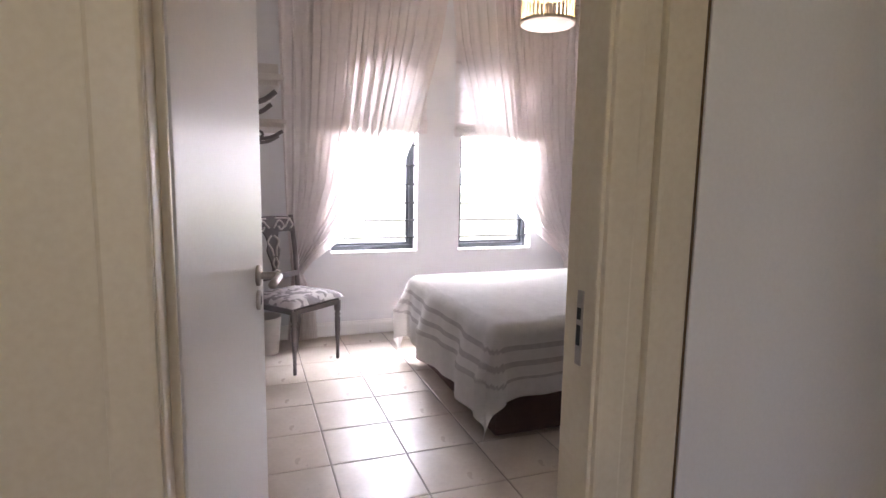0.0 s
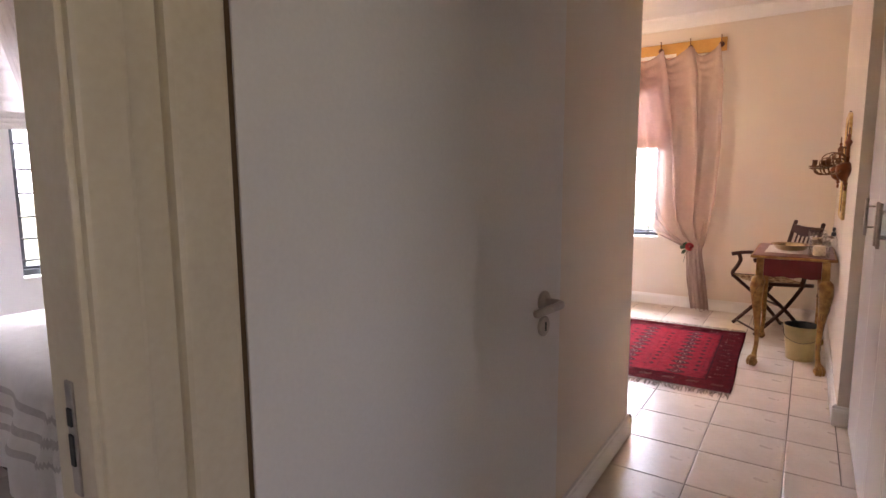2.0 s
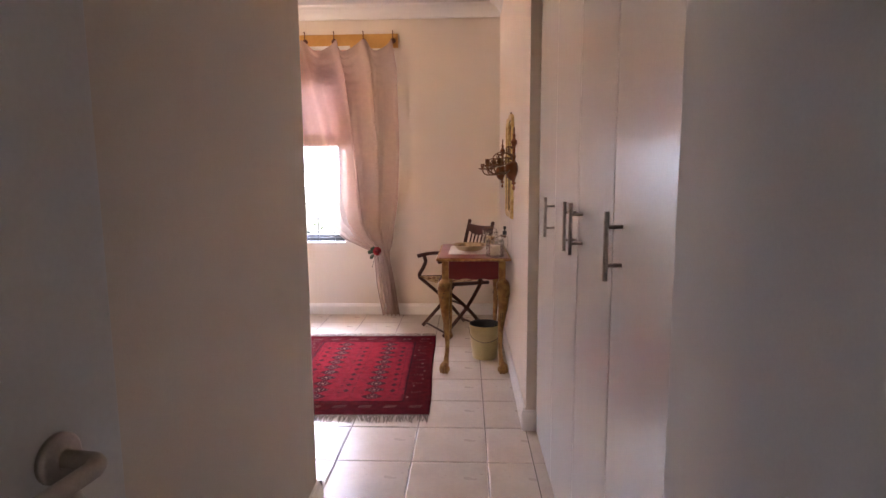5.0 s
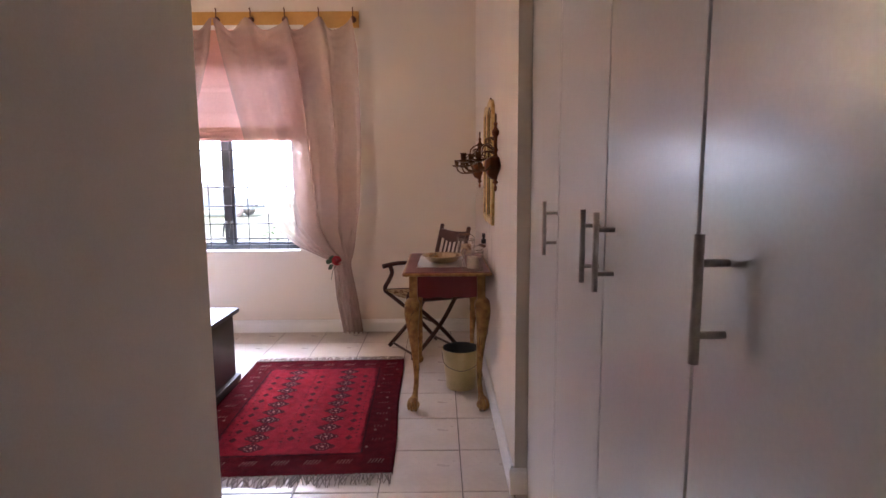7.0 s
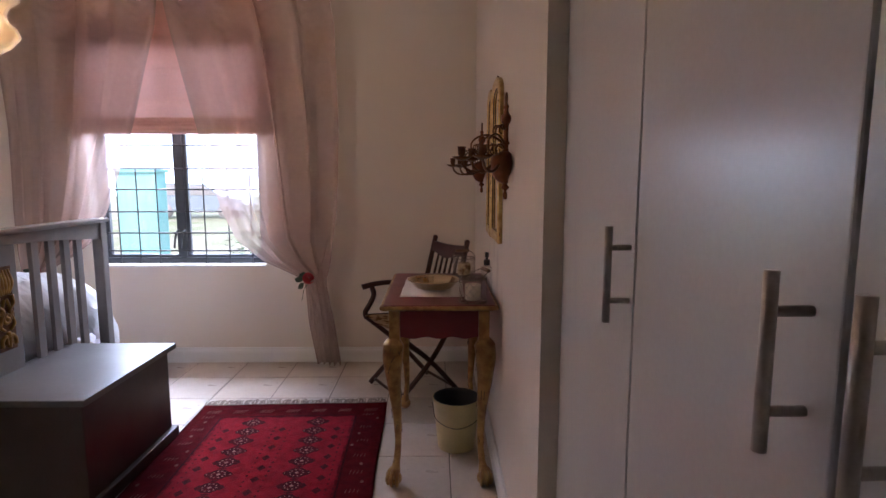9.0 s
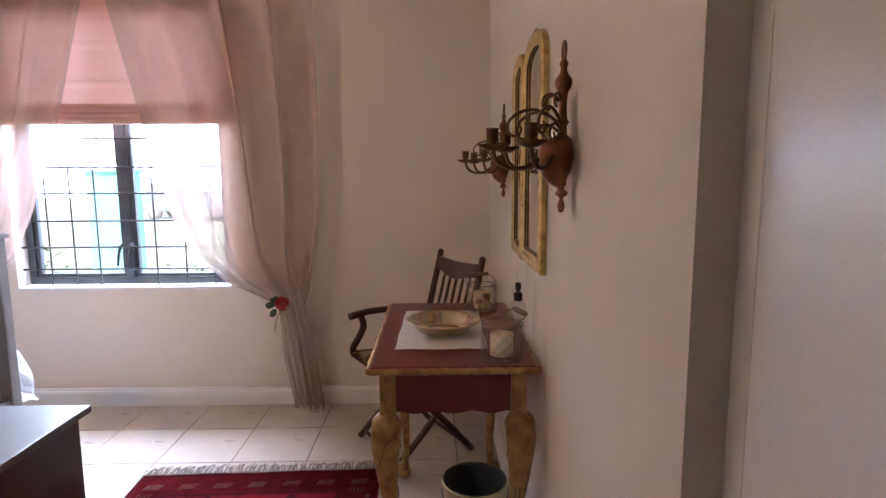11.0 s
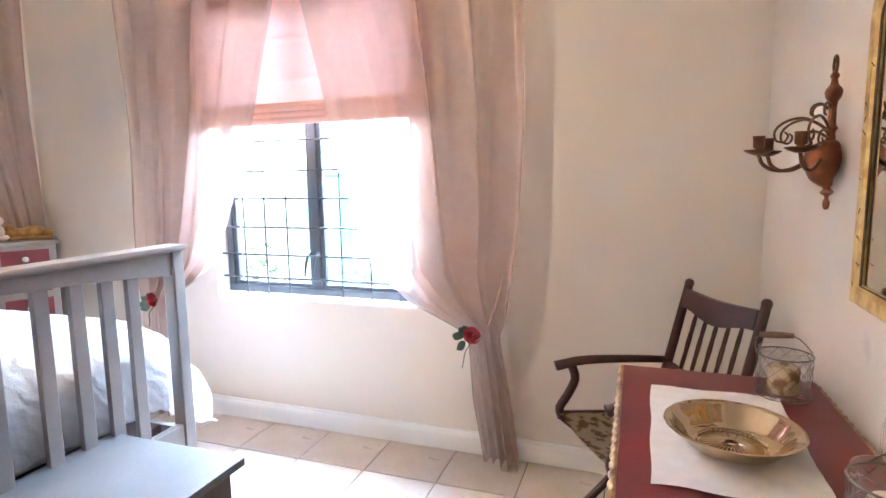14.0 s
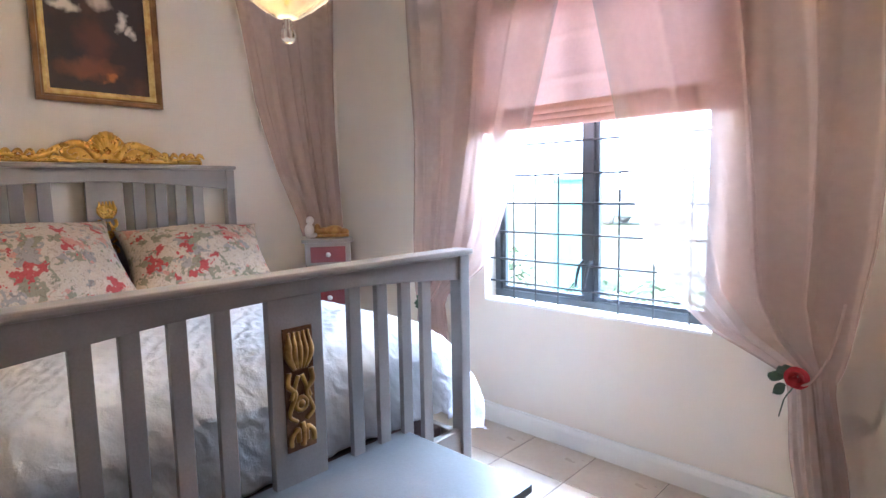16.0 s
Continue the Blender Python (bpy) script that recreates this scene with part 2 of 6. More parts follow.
M_RUG4 = material("pale_wool", (0.36, 0.18, 0.14), 0.97, (0.20, 0.07, 0.06), 50, 500, 0.8, spec=0.08)
M_FRINGE = material("grey_wool_fringe", (0.32, 0.27, 0.23), 0.97, (0.2, 0.16, 0.14), 60, 400, 0.5)
M_LINEN = material("white_linen", (0.88, 0.86, 0.84), 0.9, (0.82, 0.79, 0.76), 30, 400, 0.15)
M_CREAMTIN = material("cream_enamel_bin", (0.62, 0.52, 0.27), 0.4, (0.52, 0.43, 0.2), 9, 120, 0.15)
M_DARKIN = material("dark_lining", (0.03, 0.035, 0.04), 0.7)
M_BLACK = material("black_plastic", (0.015, 0.015, 0.018), 0.35)
M_WAX = material("ivory_wax", (0.74, 0.66, 0.5), 0.5, None, 20, 80, 0.1)
M_WIRE = material("dull_steel_wire", (0.19, 0.16, 0.14), 0.42, None, 30, 100, 0.1, metal=0.8)
M_MIRROR = material("old_mirror", (0.80, 0.78, 0.74), 0.035, (0.72, 0.69, 0.64), 20, 90, 0.0, metal=1.0, gloss_var=0.02)
M_AMBER = material("lustre_gold_glass", (0.62, 0.48, 0.31), 0.09, (0.50, 0.37, 0.22), 16, 60, 0.01, metal=0.95, gloss_var=0.03, coat=0.6)
M_GRIP = material("brown_turned_wood", (0.16, 0.085, 0.045), 0.45, (0.11, 0.055, 0.03), 12, 90, 0.1)
M_THINGLASS = pane_glass("thin_jar_glass")
M_JAR = glass("clear_jar_glass", (0.96, 0.97, 0.96))
M_PENDANT = glass("amber_pendant_glass", (1.0, 0.84, 0.55), 0.22)
M_PANE = pane_glass("window_pane_glass")
M_ROSE = material("red_silk_rose", (0.42, 0.03, 0.04), 0.7, (0.3, 0.015, 0.03), 40, 120, 0.2)
M_LEAF = material("green_silk_leaf", (0.05, 0.09, 0.055), 0.6, (0.035, 0.06, 0.04), 40, 120, 0.2)
M_FLORAL = ramp_on(material("rose_floral_cotton", (0.7, 0.6, 0.5), 0.9, None, 10, 300, 0.3), 23,
                   [(0.0, (0.53, 0.43, 0.33)), (0.26, (0.27, 0.25, 0.17)), (0.40, (0.55, 0.45, 0.35)), (0.60, (0.44, 0.075, 0.07)),
                    (0.68, (0.52, 0.42, 0.33)), (0.78, (0.33, 0.30, 0.27)), (0.88, (0.53, 0.27, 0.21)), (0.94, (0.55, 0.46, 0.37))], "cells")
M_DAMASK = ramp_on(material("grey_damask", (0.3, 0.28, 0.28), 0.85, None, 10, 300, 0.3), 19,
                   [(0.0, (0.24, 0.215, 0.22)), (0.47, (0.24, 0.215, 0.22)), (0.52, (0.52, 0.48, 0.47)), (1.0, (0.56, 0.52, 0.51))], "noise", detail=1.0)
M_TAPESTRY = ramp_on(material("brown_tapestry", (0.3, 0.2, 0.1), 0.9, None, 10, 300, 0.3), 30,
                     [(0.0, (0.20, 0.10, 0.045)), (0.42, (0.26, 0.14, 0.06)), (0.48, (0.56, 0.43, 0.26)), (1.0, (0.66, 0.54, 0.36))], "noise", detail=1.5)
M_GREYWOOD = material("grey_painted_wood", (0.16, 0.14, 0.145), 0.45, (0.13, 0.11, 0.115), 10, 140, 0.1)
M_PALE = material("pale_decor_paint", (0.68, 0.63, 0.6), 0.6)
M_CANVAS = ramp_on(material("dark_oil_canvas", (0.05, 0.03, 0.03), 0.35, None, 5, 120, 0.15), 5,
                   [(0.0, (0.010, 0.006, 0.012)), (0.5, (0.028, 0.012, 0.012)), (0.66, (0.07, 0.02, 0.012)), (0.8, (0.11, 0.035, 0.02))], "noise")


def brushed_spots(mat, spots):
    """Loose brush-dabbed patches on a canvas: (y, z, half width, half height, colour, cover) in the canvas's own metres."""
    n, link = mat.node_tree.nodes, mat.node_tree.links.new
    co, noi, warp = n.new("ShaderNodeTexCoord"), n.new("ShaderNodeTexNoise"), n.new("ShaderNodeVectorMath")
    noi.inputs["Scale"].default_value, noi.inputs["Detail"].default_value = 14, 4
    link(co.outputs["Object"], noi.inputs["Vector"])
    warp.operation = "MULTIPLY_ADD"
    warp.inputs[1].default_value = (0, 0.12, 0.10)
    link(noi.outputs["Color"], warp.inputs[0])
    link(co.outputs["Object"], warp.inputs[2])
    socket = n["Principled BSDF"].inputs["Base Color"]
    for y, z, ry, rz, colour, cover in spots:
        mp, ln, mr, mx = n.new("ShaderNodeMapping"), n.new("ShaderNodeVectorMath"), n.new("ShaderNodeMapRange"), n.new("ShaderNodeMix")
        mp.vector_type = "TEXTURE"
        mp.inputs["Location"].default_value, mp.inputs["Scale"].default_value = (0, y + 0.06, z + 0.05), (10, ry, rz)
        ln.operation = "LENGTH"
        mr.inputs[1].default_value, mr.inputs[2].default_value, mr.inputs[3].default_value, mr.inputs[4].default_value = 0.4, 1.1, cover, 0.0
        mx.data_type = "RGBA"
        mx.inputs[7].default_value = (*colour, 1)
        link(warp.outputs[0], mp.inputs["Vector"])
        link(mp.outputs[0], ln.inputs[0])
        link(ln.outputs["Value"], mr.inputs[0])
        link(mr.outputs[0], mx.inputs[0])
        link(socket.links[0].from_socket, mx.inputs[6])
        link(mx.outputs[2], socket)


brushed_spots(M_CANVAS, [(-0.025, 0.31, 0.09, 0.12, (0.10, 0.025, 0.015), 0.8), (-0.05, 0.185, 0.15, 0.055, (0.20, 0.05, 0.02), 0.85), (0.045, 0.15, 0.035, 0.03, (0.42, 0.13, 0.03), 0.9),
                         (-0.14, 0.46, 0.075, 0.03, (0.62, 0.52, 0.42), 0.95), (0.10, 0.43, 0.035, 0.05, (0.66, 0.56, 0.46), 0.95), (0.15, 0.395, 0.022, 0.03, (0.62, 0.52, 0.42), 0.95), (0.01, 0.52, 0.06, 0.05, (0.60, 0.46, 0.38), 0.8)])
# grey-brown rub marks on the wall beside the console table
M_WALL_SCUFFED = M_WALL.copy()
M_WALL_SCUFFED.name = "scuffed_cream_wall_paint"
brushed_spots(M_WALL_SCUFFED, [(-0.30, 0.86, 0.05, 0.11, (0.42, 0.36, 0.31), 0.35), (-0.16, 0.95, 0.03, 0.08, (0.42, 0.36, 0.31), 0.3), (-0.47, 0.74, 0.04, 0.10, (0.45, 0.37, 0.30), 0.35), (0.05, 0.92, 0.03, 0.05, (0.42, 0.36, 0.31), 0.3)])
M_SHADE = glow("lit_frosted_shade", (1.0, 0.9, 0.78), 0.12)
M_CHAMPAGNE = material("champagne_beads", (0.74, 0.66, 0.52), 0.3, None, 20, 80, 0.0, metal=0.3)
M_BULB = glow("lit_bulb", (1.0, 0.82, 0.5), 9.0)
M_BOXWHITE = material("white_moulded_plastic", (0.66, 0.63, 0.62), 0.3, None, 5, 100, 0.03)
M_STRIP = material("clear_grey_plastic", (0.55, 0.58, 0.62), 0.12, None, 5, 100, 0.0, spec=0.8)
M_GROUND = material("pale_garden_ground", (0.30, 0.29, 0.22), 0.95, (0.16, 0.2, 0.08), 0.7, 20, 0.4)
M_TURQ = material("turquoise_render", (0.21, 0.46, 0.43), 0.8, None, 3, 60, 0.2)
M_HEDGE = material("hedge_green", (0.06, 0.10, 0.035), 0.8, (0.04, 0.07, 0.02), 8, 60, 0.3)

# ---------- building helpers ----------
ORIGIN = {}


def thing(name, at, label, category, group="", kind=""):
    ob = tagged(new(name), label, category, group, kind)
    ob.location = at
    ORIGIN[ob.name] = Vector(at)
    return ob


def part(name, bm, mat, parent=None, label="", smooth=False, mats=()):
    """Link a bmesh, given in world coordinates, as one mesh object under a thing or a part."""
    me = bpy.data.meshes.new(name)
    off = ORIGIN[parent.name] if parent is not None else Vector((0, 0, 0))
    bmesh.ops.translate(bm, verts=bm.verts, vec=-off)
    bm.normal_update()
    if smooth:
        for f in bm.faces:
            f.smooth = True
    bm.to_mesh(me)
    bm.free()
    me.materials.append(mat)
    for m in mats:
        me.materials.append(m)
    ob = new(name, me)
    if parent is not None:
        ob.parent = parent
        ORIGIN[ob.name] = off
    if label:
        ob["label"] = label
    return ob


def solid(name, bm, mat, label, category, kind="", at=None, smooth=False, group="", mats=()):
    """A top-level thing of one mesh, with its origin at its base."""
    if at is None:
        lo = [min(v.co[i] for v in bm.verts) for i in range(3)]
        hi = [max(v.co[i] for v in bm.verts) for i in range(3)]
        at = ((lo[0] + hi[0]) / 2, (lo[1] + hi[1]) / 2, lo[2])
    bmesh.ops.translate(bm, verts=bm.verts, vec=-Vector(at))
    ob = part(name, bm, mat, None, "", smooth, mats)
    ob.location = at
    ORIGIN[ob.name] = Vector(at)
    return tagged(ob, label, category, group, kind)


def box(bm, x0, x1, y0, y1, z0, z1, bevel=0.0, m=None, mi=0):
    before = set(bm.verts)
    r = bmesh.ops.create_cube(bm, size=1.0)
    vs = r["verts"]
    for v in vs:
        v.co = Vector((x0 + (v.co.x + 0.5) * (x1 - x0), y0 + (v.co.y + 0.5) * (y1 - y0), z0 + (v.co.z + 0.5) * (z1 - z0)))
    if bevel:
        es = list({e for v in vs for e in v.link_edges})
        bmesh.ops.bevel(bm, geom=es, offset=bevel, segments=2, affect="EDGES", profile=0.6)
    made = [v for v in bm.verts if v not in before]
    if m is not None:
        bmesh.ops.transform(bm, matrix=m, verts=made)
    if mi:
        for f in {f for v in made for f in v.link_faces}:
            f.material_index = mi
    return made


def boxes(*dims, bevel=0.0):
    bm = bmesh.new()
    for d in dims:
        box(bm, *d, bevel=bevel)
    return bm


def lathe(bm, profile, m=None, segs=20):
    """Turn a profile of (radius, height) about the z axis, then place it by m."""
    m = m or Matrix()
    rings = []
    for r, z in profile:
        if r < 1e-5:
            rings.append([bm.verts.new(m @ Vector((0, 0, z)))])
        else:
            rings.append([bm.verts.new(m @ Vector((r * math.cos(a), r * math.sin(a), z))) for a in (2 * math.pi * k / segs for k in range(segs))])
    for a, b in zip(rings, rings[1:]):
        for k in range(segs):
            k2 = (k + 1) % segs
            if len(a) == 1 and len(b) == 1:
                continue
            if len(a) == 1:
                bm.faces.new((a[0], b[k], b[k2]))
            elif len(b) == 1:
                bm.faces.new((a[k], b[0], a[k2]))
            else:
                bm.faces.new((a[k], b[k], b[k2], a[k2]))
    return bm


def turned(profile, m=None, segs=20):
    bm = lathe(bmesh.new(), profile, m, segs)
    bmesh.ops.recalc_face_normals(bm, faces=bm.faces)
    return bm


def tube(bm, pts, radius, segs=8, flat=1.0, caps=True):
    """A rod along pts; radius is a number or a function of the fraction along it."""
    pts = [Vector(p) for p in pts]
    rad = radius if callable(radius) else (lambda s: radius)
    n = len(pts)
    tans = [(pts[min(i + 1, n - 1)] - pts[max(i - 1, 0)]).normalized() for i in range(n)]
    side = tans[0].orthogonal().normalized()
    rings = []
    for i, (p, tn) in enumerate(zip(pts, tans)):
        side = (side - tn * side.dot(tn)).normalized()
        up = tn.cross(side)
        r = rad(i / (n - 1))
        rings.append([bm.verts.new(p + side * (math.cos(a) * r) + up * (math.sin(a) * r * flat)) for a in (2 * math.pi * k / segs for k in range(segs))])
    for a, b in zip(rings, rings[1:]):
        for k in range(segs):
            bm.faces.new((a[k], a[(k + 1) % segs], b[(k + 1) % segs], b[k]))
    if caps:
        bm.faces.new(rings[0][::-1])
        bm.faces.new(rings[-1])
    return bm


def curve_pts(ctrl, n=24):
    """A smooth line through the control points."""
    c = [Vector(p) for p in ctrl]
    c = [c[0] * 2 - c[1], *c, c[-1] * 2 - c[-2]]
    out = []
    spans = len(c) - 3
    for k in range(n + 1):
        s = k / n * spans
        i = min(int(s), spans - 1)
        f = s - i
        a, b, d, e = c[i:i + 4]
        out.append(0.5 * ((2 * b) + (d - a) * f + (2 * a - 5 * b + 4 * d - e) * f * f + (3 * b - a - 3 * d + e) * f ** 3))
    return out


def prism(bm, poly, to3, depth, bevel=0.0):
    """Extrude an outline of (u, v) by depth; to3(u, v, w) gives the place."""
    a = [bm.verts.new(to3(u, v, 0)) for u, v in poly]
    b = [bm.verts.new(to3(u, v, depth)) for u, v in poly]
    n = len(poly)
    fs = [bm.faces.new(a), bm.faces.new(b[::-1])]
    for k in range(n):
        fs.append(bm.faces.new((a[k], b[k], b[(k + 1) % n], a[(k + 1) % n])))
    bmesh.ops.recalc_face_normals(bm, faces=fs)
    if bevel:
        es = [e for e in fs[0].edges] + [e for e in fs[1].edges]
        bmesh.ops.bevel(bm, geom=es, offset=bevel, segments=1, affect="EDGES")
    return bm


def sheet(nu, nv, place, thick=0.0):
    """A grid of nu by nv cells, each corner at place(u, v) with u and v from 0 to 1."""
    bm = bmesh.new()
    g = [[bm.verts.new(place(i / nu, j / nv)) for j in range(nv + 1)] for i in range(nu + 1)]
    for i in range(nu):
        for j in range(nv):
            bm.faces.new((g[i][j], g[i + 1][j], g[i + 1][j + 1], g[i][j + 1]))
    if thick:
        bmesh.ops.solidify(bm, geom=bm.faces[:], thickness=thick)
    return bm

# ---------- structure ----------
CEIL = 2.75


def wall_with_holes(name, axis, lo, hi, a0, a1, holes, mat, label, z1=CEIL):
    """A wall whose faces are axis = lo and hi, running from a0 to a1, with openings (b0, b1, z0, z1) through it."""
    bm = bmesh.new()

    def piece(b0, b1, c0, c1):
        if b1 - b0 < 1e-4 or c1 - c0 < 1e-4:
            return
        if axis == "y":
            box(bm, b0, b1, lo, hi, c0, c1)
        else:
            box(bm, lo, hi, b0, b1, c0, c1)

    at = a0
    for b0, b1, c0, c1 in holes:
        piece(at, b0, 0, z1)
        piece(b0, b1, 0, c0)
        piece(b0, b1, c1, z1)
        at = b1
    piece(at, a1, 0, z1)
    return solid(name, bm, mat, label, "wall", "structure")


WX0, WX1, WZ0, WZ1 = -2.24, -1.085, 0.668, 2.2
wall_with_holes("wall_north", "y", 4.385, 4.60, -3.74, 0.335, [(WX0, WX1, WZ0, WZ1)], M_WALL, "cream painted wall with a casement window")
wall_with_holes("wall_head", "x", -3.74, -3.52, 1.23, 4.385, [], M_WALL, "cream painted wall behind the bed head")
wall_with_holes("wall_east", "x", 0.335, 0.54, 2.03, 4.60, [], M_WALL_SCUFFED, "cream painted wall with mirror and sconces")
wall_with_holes("wall_wardrobe_back", "x", 0.96, 1.06, -0.75, 2.03, [], M_WALL, "plain wall behind the wardrobe")
wall_with_holes("wall_passage_east", "x", 0.377, 0.60, -0.75, 0.2935, [], M_WALL_WHITE, "pale painted passage wall with a switch box")
wall_with_holes("wall_between_bedrooms", "y", 1.23, 1.35, -3.52, -0.66, [], M_WALL, "cream painted wall between two bedrooms")
wall_with_holes("wall_passage_west", "x", -0.66, -0.54, -0.86, 1.35, [], M_WALL, "cream painted passage wall")
wall_with_holes("wall_guest_door", "x", -0.548, -0.475, -2.60, -0.86, [(-1.712, -1.057, 0.0, 2.05)], M_FRAME, "cream wall with a doorway to the white bedroom")
GW = [(-1.0, -0.31, 0.645, 2.2), (0.05, 0.72, 0.645, 2.2)]
wall_with_holes("wall_guest_west", "x", -4.17, -3.95, -2.02, 1.35, GW, M_WALL_WHITE, "white painted wall with two narrow windows")
wall_with_holes("wall_guest_south", "y", -1.95, -1.83, -3.95, -0.60, [], M_WALL_WHITE, "white painted wall behind the open door")
wall_with_holes("wall_guest_lining", "y", 1.215, 1.228, -3.95, -0.66, [], M_WALL_WHITE, "white painted wall behind the guest bed head")
wall_with_holes("wall_guest_east", "x", -0.675, -0.662, -0.84, 1.215, [], M_WALL_WHITE, "white painted wall beside the doorway")
wall_with_holes("wall_hall_north", "y", -0.885, -0.75, -0.60, 2.6, [(-0.598, 0.385, 0.0, 2.05)], M_FRAME, "cream hall wall with the doorway to the passage")
wall_with_holes("wall_hall_south", "y", -2.72, -2.60, -0.60, 2.6, [], M_FRAME, "cream hall wall")
# closes the hall out of view; its opening is made up to let light in
wall_with_holes("wall_hall_east", "x", 2.6, 2.75, -2.72, -0.75, [(-2.5, -1.5, 0.8, 2.2)], M_FRAME, "unseen cream hall wall with an opening added for the fill lamp")

bm = boxes((-4.17, 2.75, -2.72, 4.60, CEIL, CEIL + 0.12))
solid("ceiling", bm, M_CEIL, "white painted ceiling", "ceiling", "structure")


def cornice(name, p, q, inward):
    """A coved ceiling moulding from p to q, standing out from the wall along inward."""
    p, q, n = Vector((*p, 0)), Vector((*q, 0)), Vector((*inward, 0))
    prof = [(0.0, CEIL - 0.105), (0.012, CEIL - 0.10), (0.016, CEIL - 0.088), (0.03, CEIL - 0.06), (0.06, CEIL - 0.03), (0.088, CEIL - 0.016), (0.095, CEIL - 0.001), (0.0, CEIL - 0.001)]
    bm = bmesh.new()
    prism(bm, prof, lambda u, v, w: p + (q - p) * w + n * u + Vector((0, 0, v)), 1.0)
    return solid(name, bm, M_TRIM, "white coved plaster cornice", "cornice", "structure")


cornice("cornice_north", (-3.52, 4.383), (0.333, 4.383), (0, -1))
cornice("cornice_east", (0.333, 2.03), (0.333, 4.28), (-1, 0))
cornice("cornice_head", (-3.518, 1.352), (-3.518, 4.28), (1, 0))
cornice("cornice_guest", (-3.948, -1.83), (-3.948, 1.21), (1, 0))


def baseboard(name, p, q, inward, h=0.10):
    p, q, n = Vector((*p, 0)), Vector((*q, 0)), Vector((*inward, 0))
    prof = [(0.0, 0.002), (0.018, 0.002), (0.018, h - 0.03), (0.015, h - 0.018), (0.010, h - 0.012), (0.008, h - 0.002), (0.0, h)]
    bm = bmesh.new()
    prism(bm, prof, lambda u, v, w: p + (q - p) * w + n * u + Vector((0, 0, v)), 1.0)
    return solid(name, bm, M_TRIM, "white moulded skirting board", "skirting board", "structure")


baseboard("baseboard_north", (-3.518, 4.383), (0.333, 4.383), (0, -1), 0.105)
baseboard("baseboard_east", (0.333, 2.05), (0.333, 4.36), (-1, 0), 0.105)
baseboard("baseboard_pier", (0.315, 2.028), (0.384, 2.028), (0, -1), 0.105)
baseboard("baseboard_passage", (-0.538, -0.70), (-0.538, 1.352), (1, 0), 0.105)
baseboard("baseboard_corner", (-0.52, 1.352), (-3.5, 1.352), (0, 1), 0.105)
baseboard("baseboard_head", (-3.518, 1.37), (-3.518, 4.36), (1, 0), 0.105)
baseboard("baseboard_guest_west", (-3.948, -1.82), (-3.948, 1.21), (1, 0), 0.11)
baseboard("baseboard_guest_south", (-3.93, -1.828), (-0.62, -1.828), (0, 1), 0.11)

# ---------- door frames and doors ----------
bm = boxes((-0.477, -0.452, -1.062, -1.008, 0, 2.09), (-0.477, -0.452, -1.765, -1.706, 0, 2.09), (-0.477, -0.452, -1.765, -1.008, 2.048, 2.10), bevel=0.006)
for y0, y1 in ((-1.069, -1.055), (-1.7135, -1.7035)):
    box(bm, -0.552, -0.462, y0, y1, 0, 2.052, bevel=0.004)
box(bm, -0.545, -0.53, -1.71, -1.692, 0, 2.052, bevel=0.002)
box(bm, -0.552, -0.462, -1.712, -1.055, 2.035, 2.052, bevel=0.003)
door_frame_1 = solid("door_frame_1", bm, M_FRAME, "cream enamelled steel door frame", "door frame", "structure")
bm = boxes((-0.512, -0.495, -1.0715, -1.0675, 0.93, 1.06), bevel=0.001)
part("strike_plate", bm, M_STEEL, door_frame_1, "brushed steel strike plate")
part("latch_hole", boxes((-0.508, -0.499, -1.0735, -1.0705, 0.965, 1.0), (-0.508, -0.499, -1.0735, -1.0705, 1.01, 1.03)), M_DARKIN, door_frame_1)

bm = boxes((-0.478, -0.456, -0.965, -0.887, 0, 2.10), bevel=0.008)
box(bm, -0.53, -0.485, -0.884, -0.858, 0, 2.10, bevel=0.003)
box(bm, 0.365, 0.386, -0.875, -0.735, 0, 2.10, bevel=0.006)
box(bm, -0.455, 0.386, -0.875, -0.735, 2.045, 2.10, bevel=0.006)
solid("door_frame_2", bm, M_FRAME, "cream enamelled steel door frame", "door frame", "structure")
part("lip", boxes((-0.50, -0.4655, -0.8895, -0.8826, 0, 2.05)), M_FRAME, bpy.data.objects["door_frame_2"])
# strip added to darken the hinge gap, where only shade falls
part("gap_shade", boxes((-0.50, -0.467, -0.8875, -0.8605, 0, 2.05)), M_HINGESHADE, bpy.data.objects["door_frame_2"], "dark strip standing in for shade in the hinge gap")


def lever_handle(parent, m, flip=1):
    """Rosette, neck and bar at m: local x stands off the leaf, y runs along it, z up."""
    rot = m @ Matrix.Rotation(radians(90), 4, "Y")
    h = part("door_handle", turned([(0, 0), (0.026, 0), (0.026, 0.006), (0.022, 0.009), (0.011, 0.010), (0.010, 0.012)], rot, 24), M_STEEL, parent, "brushed steel lever handle", True)
    bm = bmesh.new()
    pts = [m @ Vector(p) for p in ((0.005, 0, 0), (0.03, 0, 0), (0.046, -0.002 * flip, 0), (0.054, -0.012 * flip, 0), (0.055, -0.03 * flip, 0), (0.055, -0.125 * flip, 0))]
    tube(bm, curve_pts(pts, 20), 0.0095, 12)
    part("lever", bm, M_STEEL, h, "", True)
    k = m @ Matrix.Translation((0, 0, -0.062))
    part("key_rosette", turned([(0, 0), (0.025, 0), (0.025, 0.006), (0.021, 0.008), (0, 0.0085)], k @ Matrix.Rotation(radians(90), 4, "Y"), 24), M_STEEL, h, "", True)
    bm = bmesh.new()
    box(bm, 0.008, 0.0095, -0.0035, 0.0035, -0.011, 0.011, m=k)
    part("keyhole", bm, M_DARKIN, h)


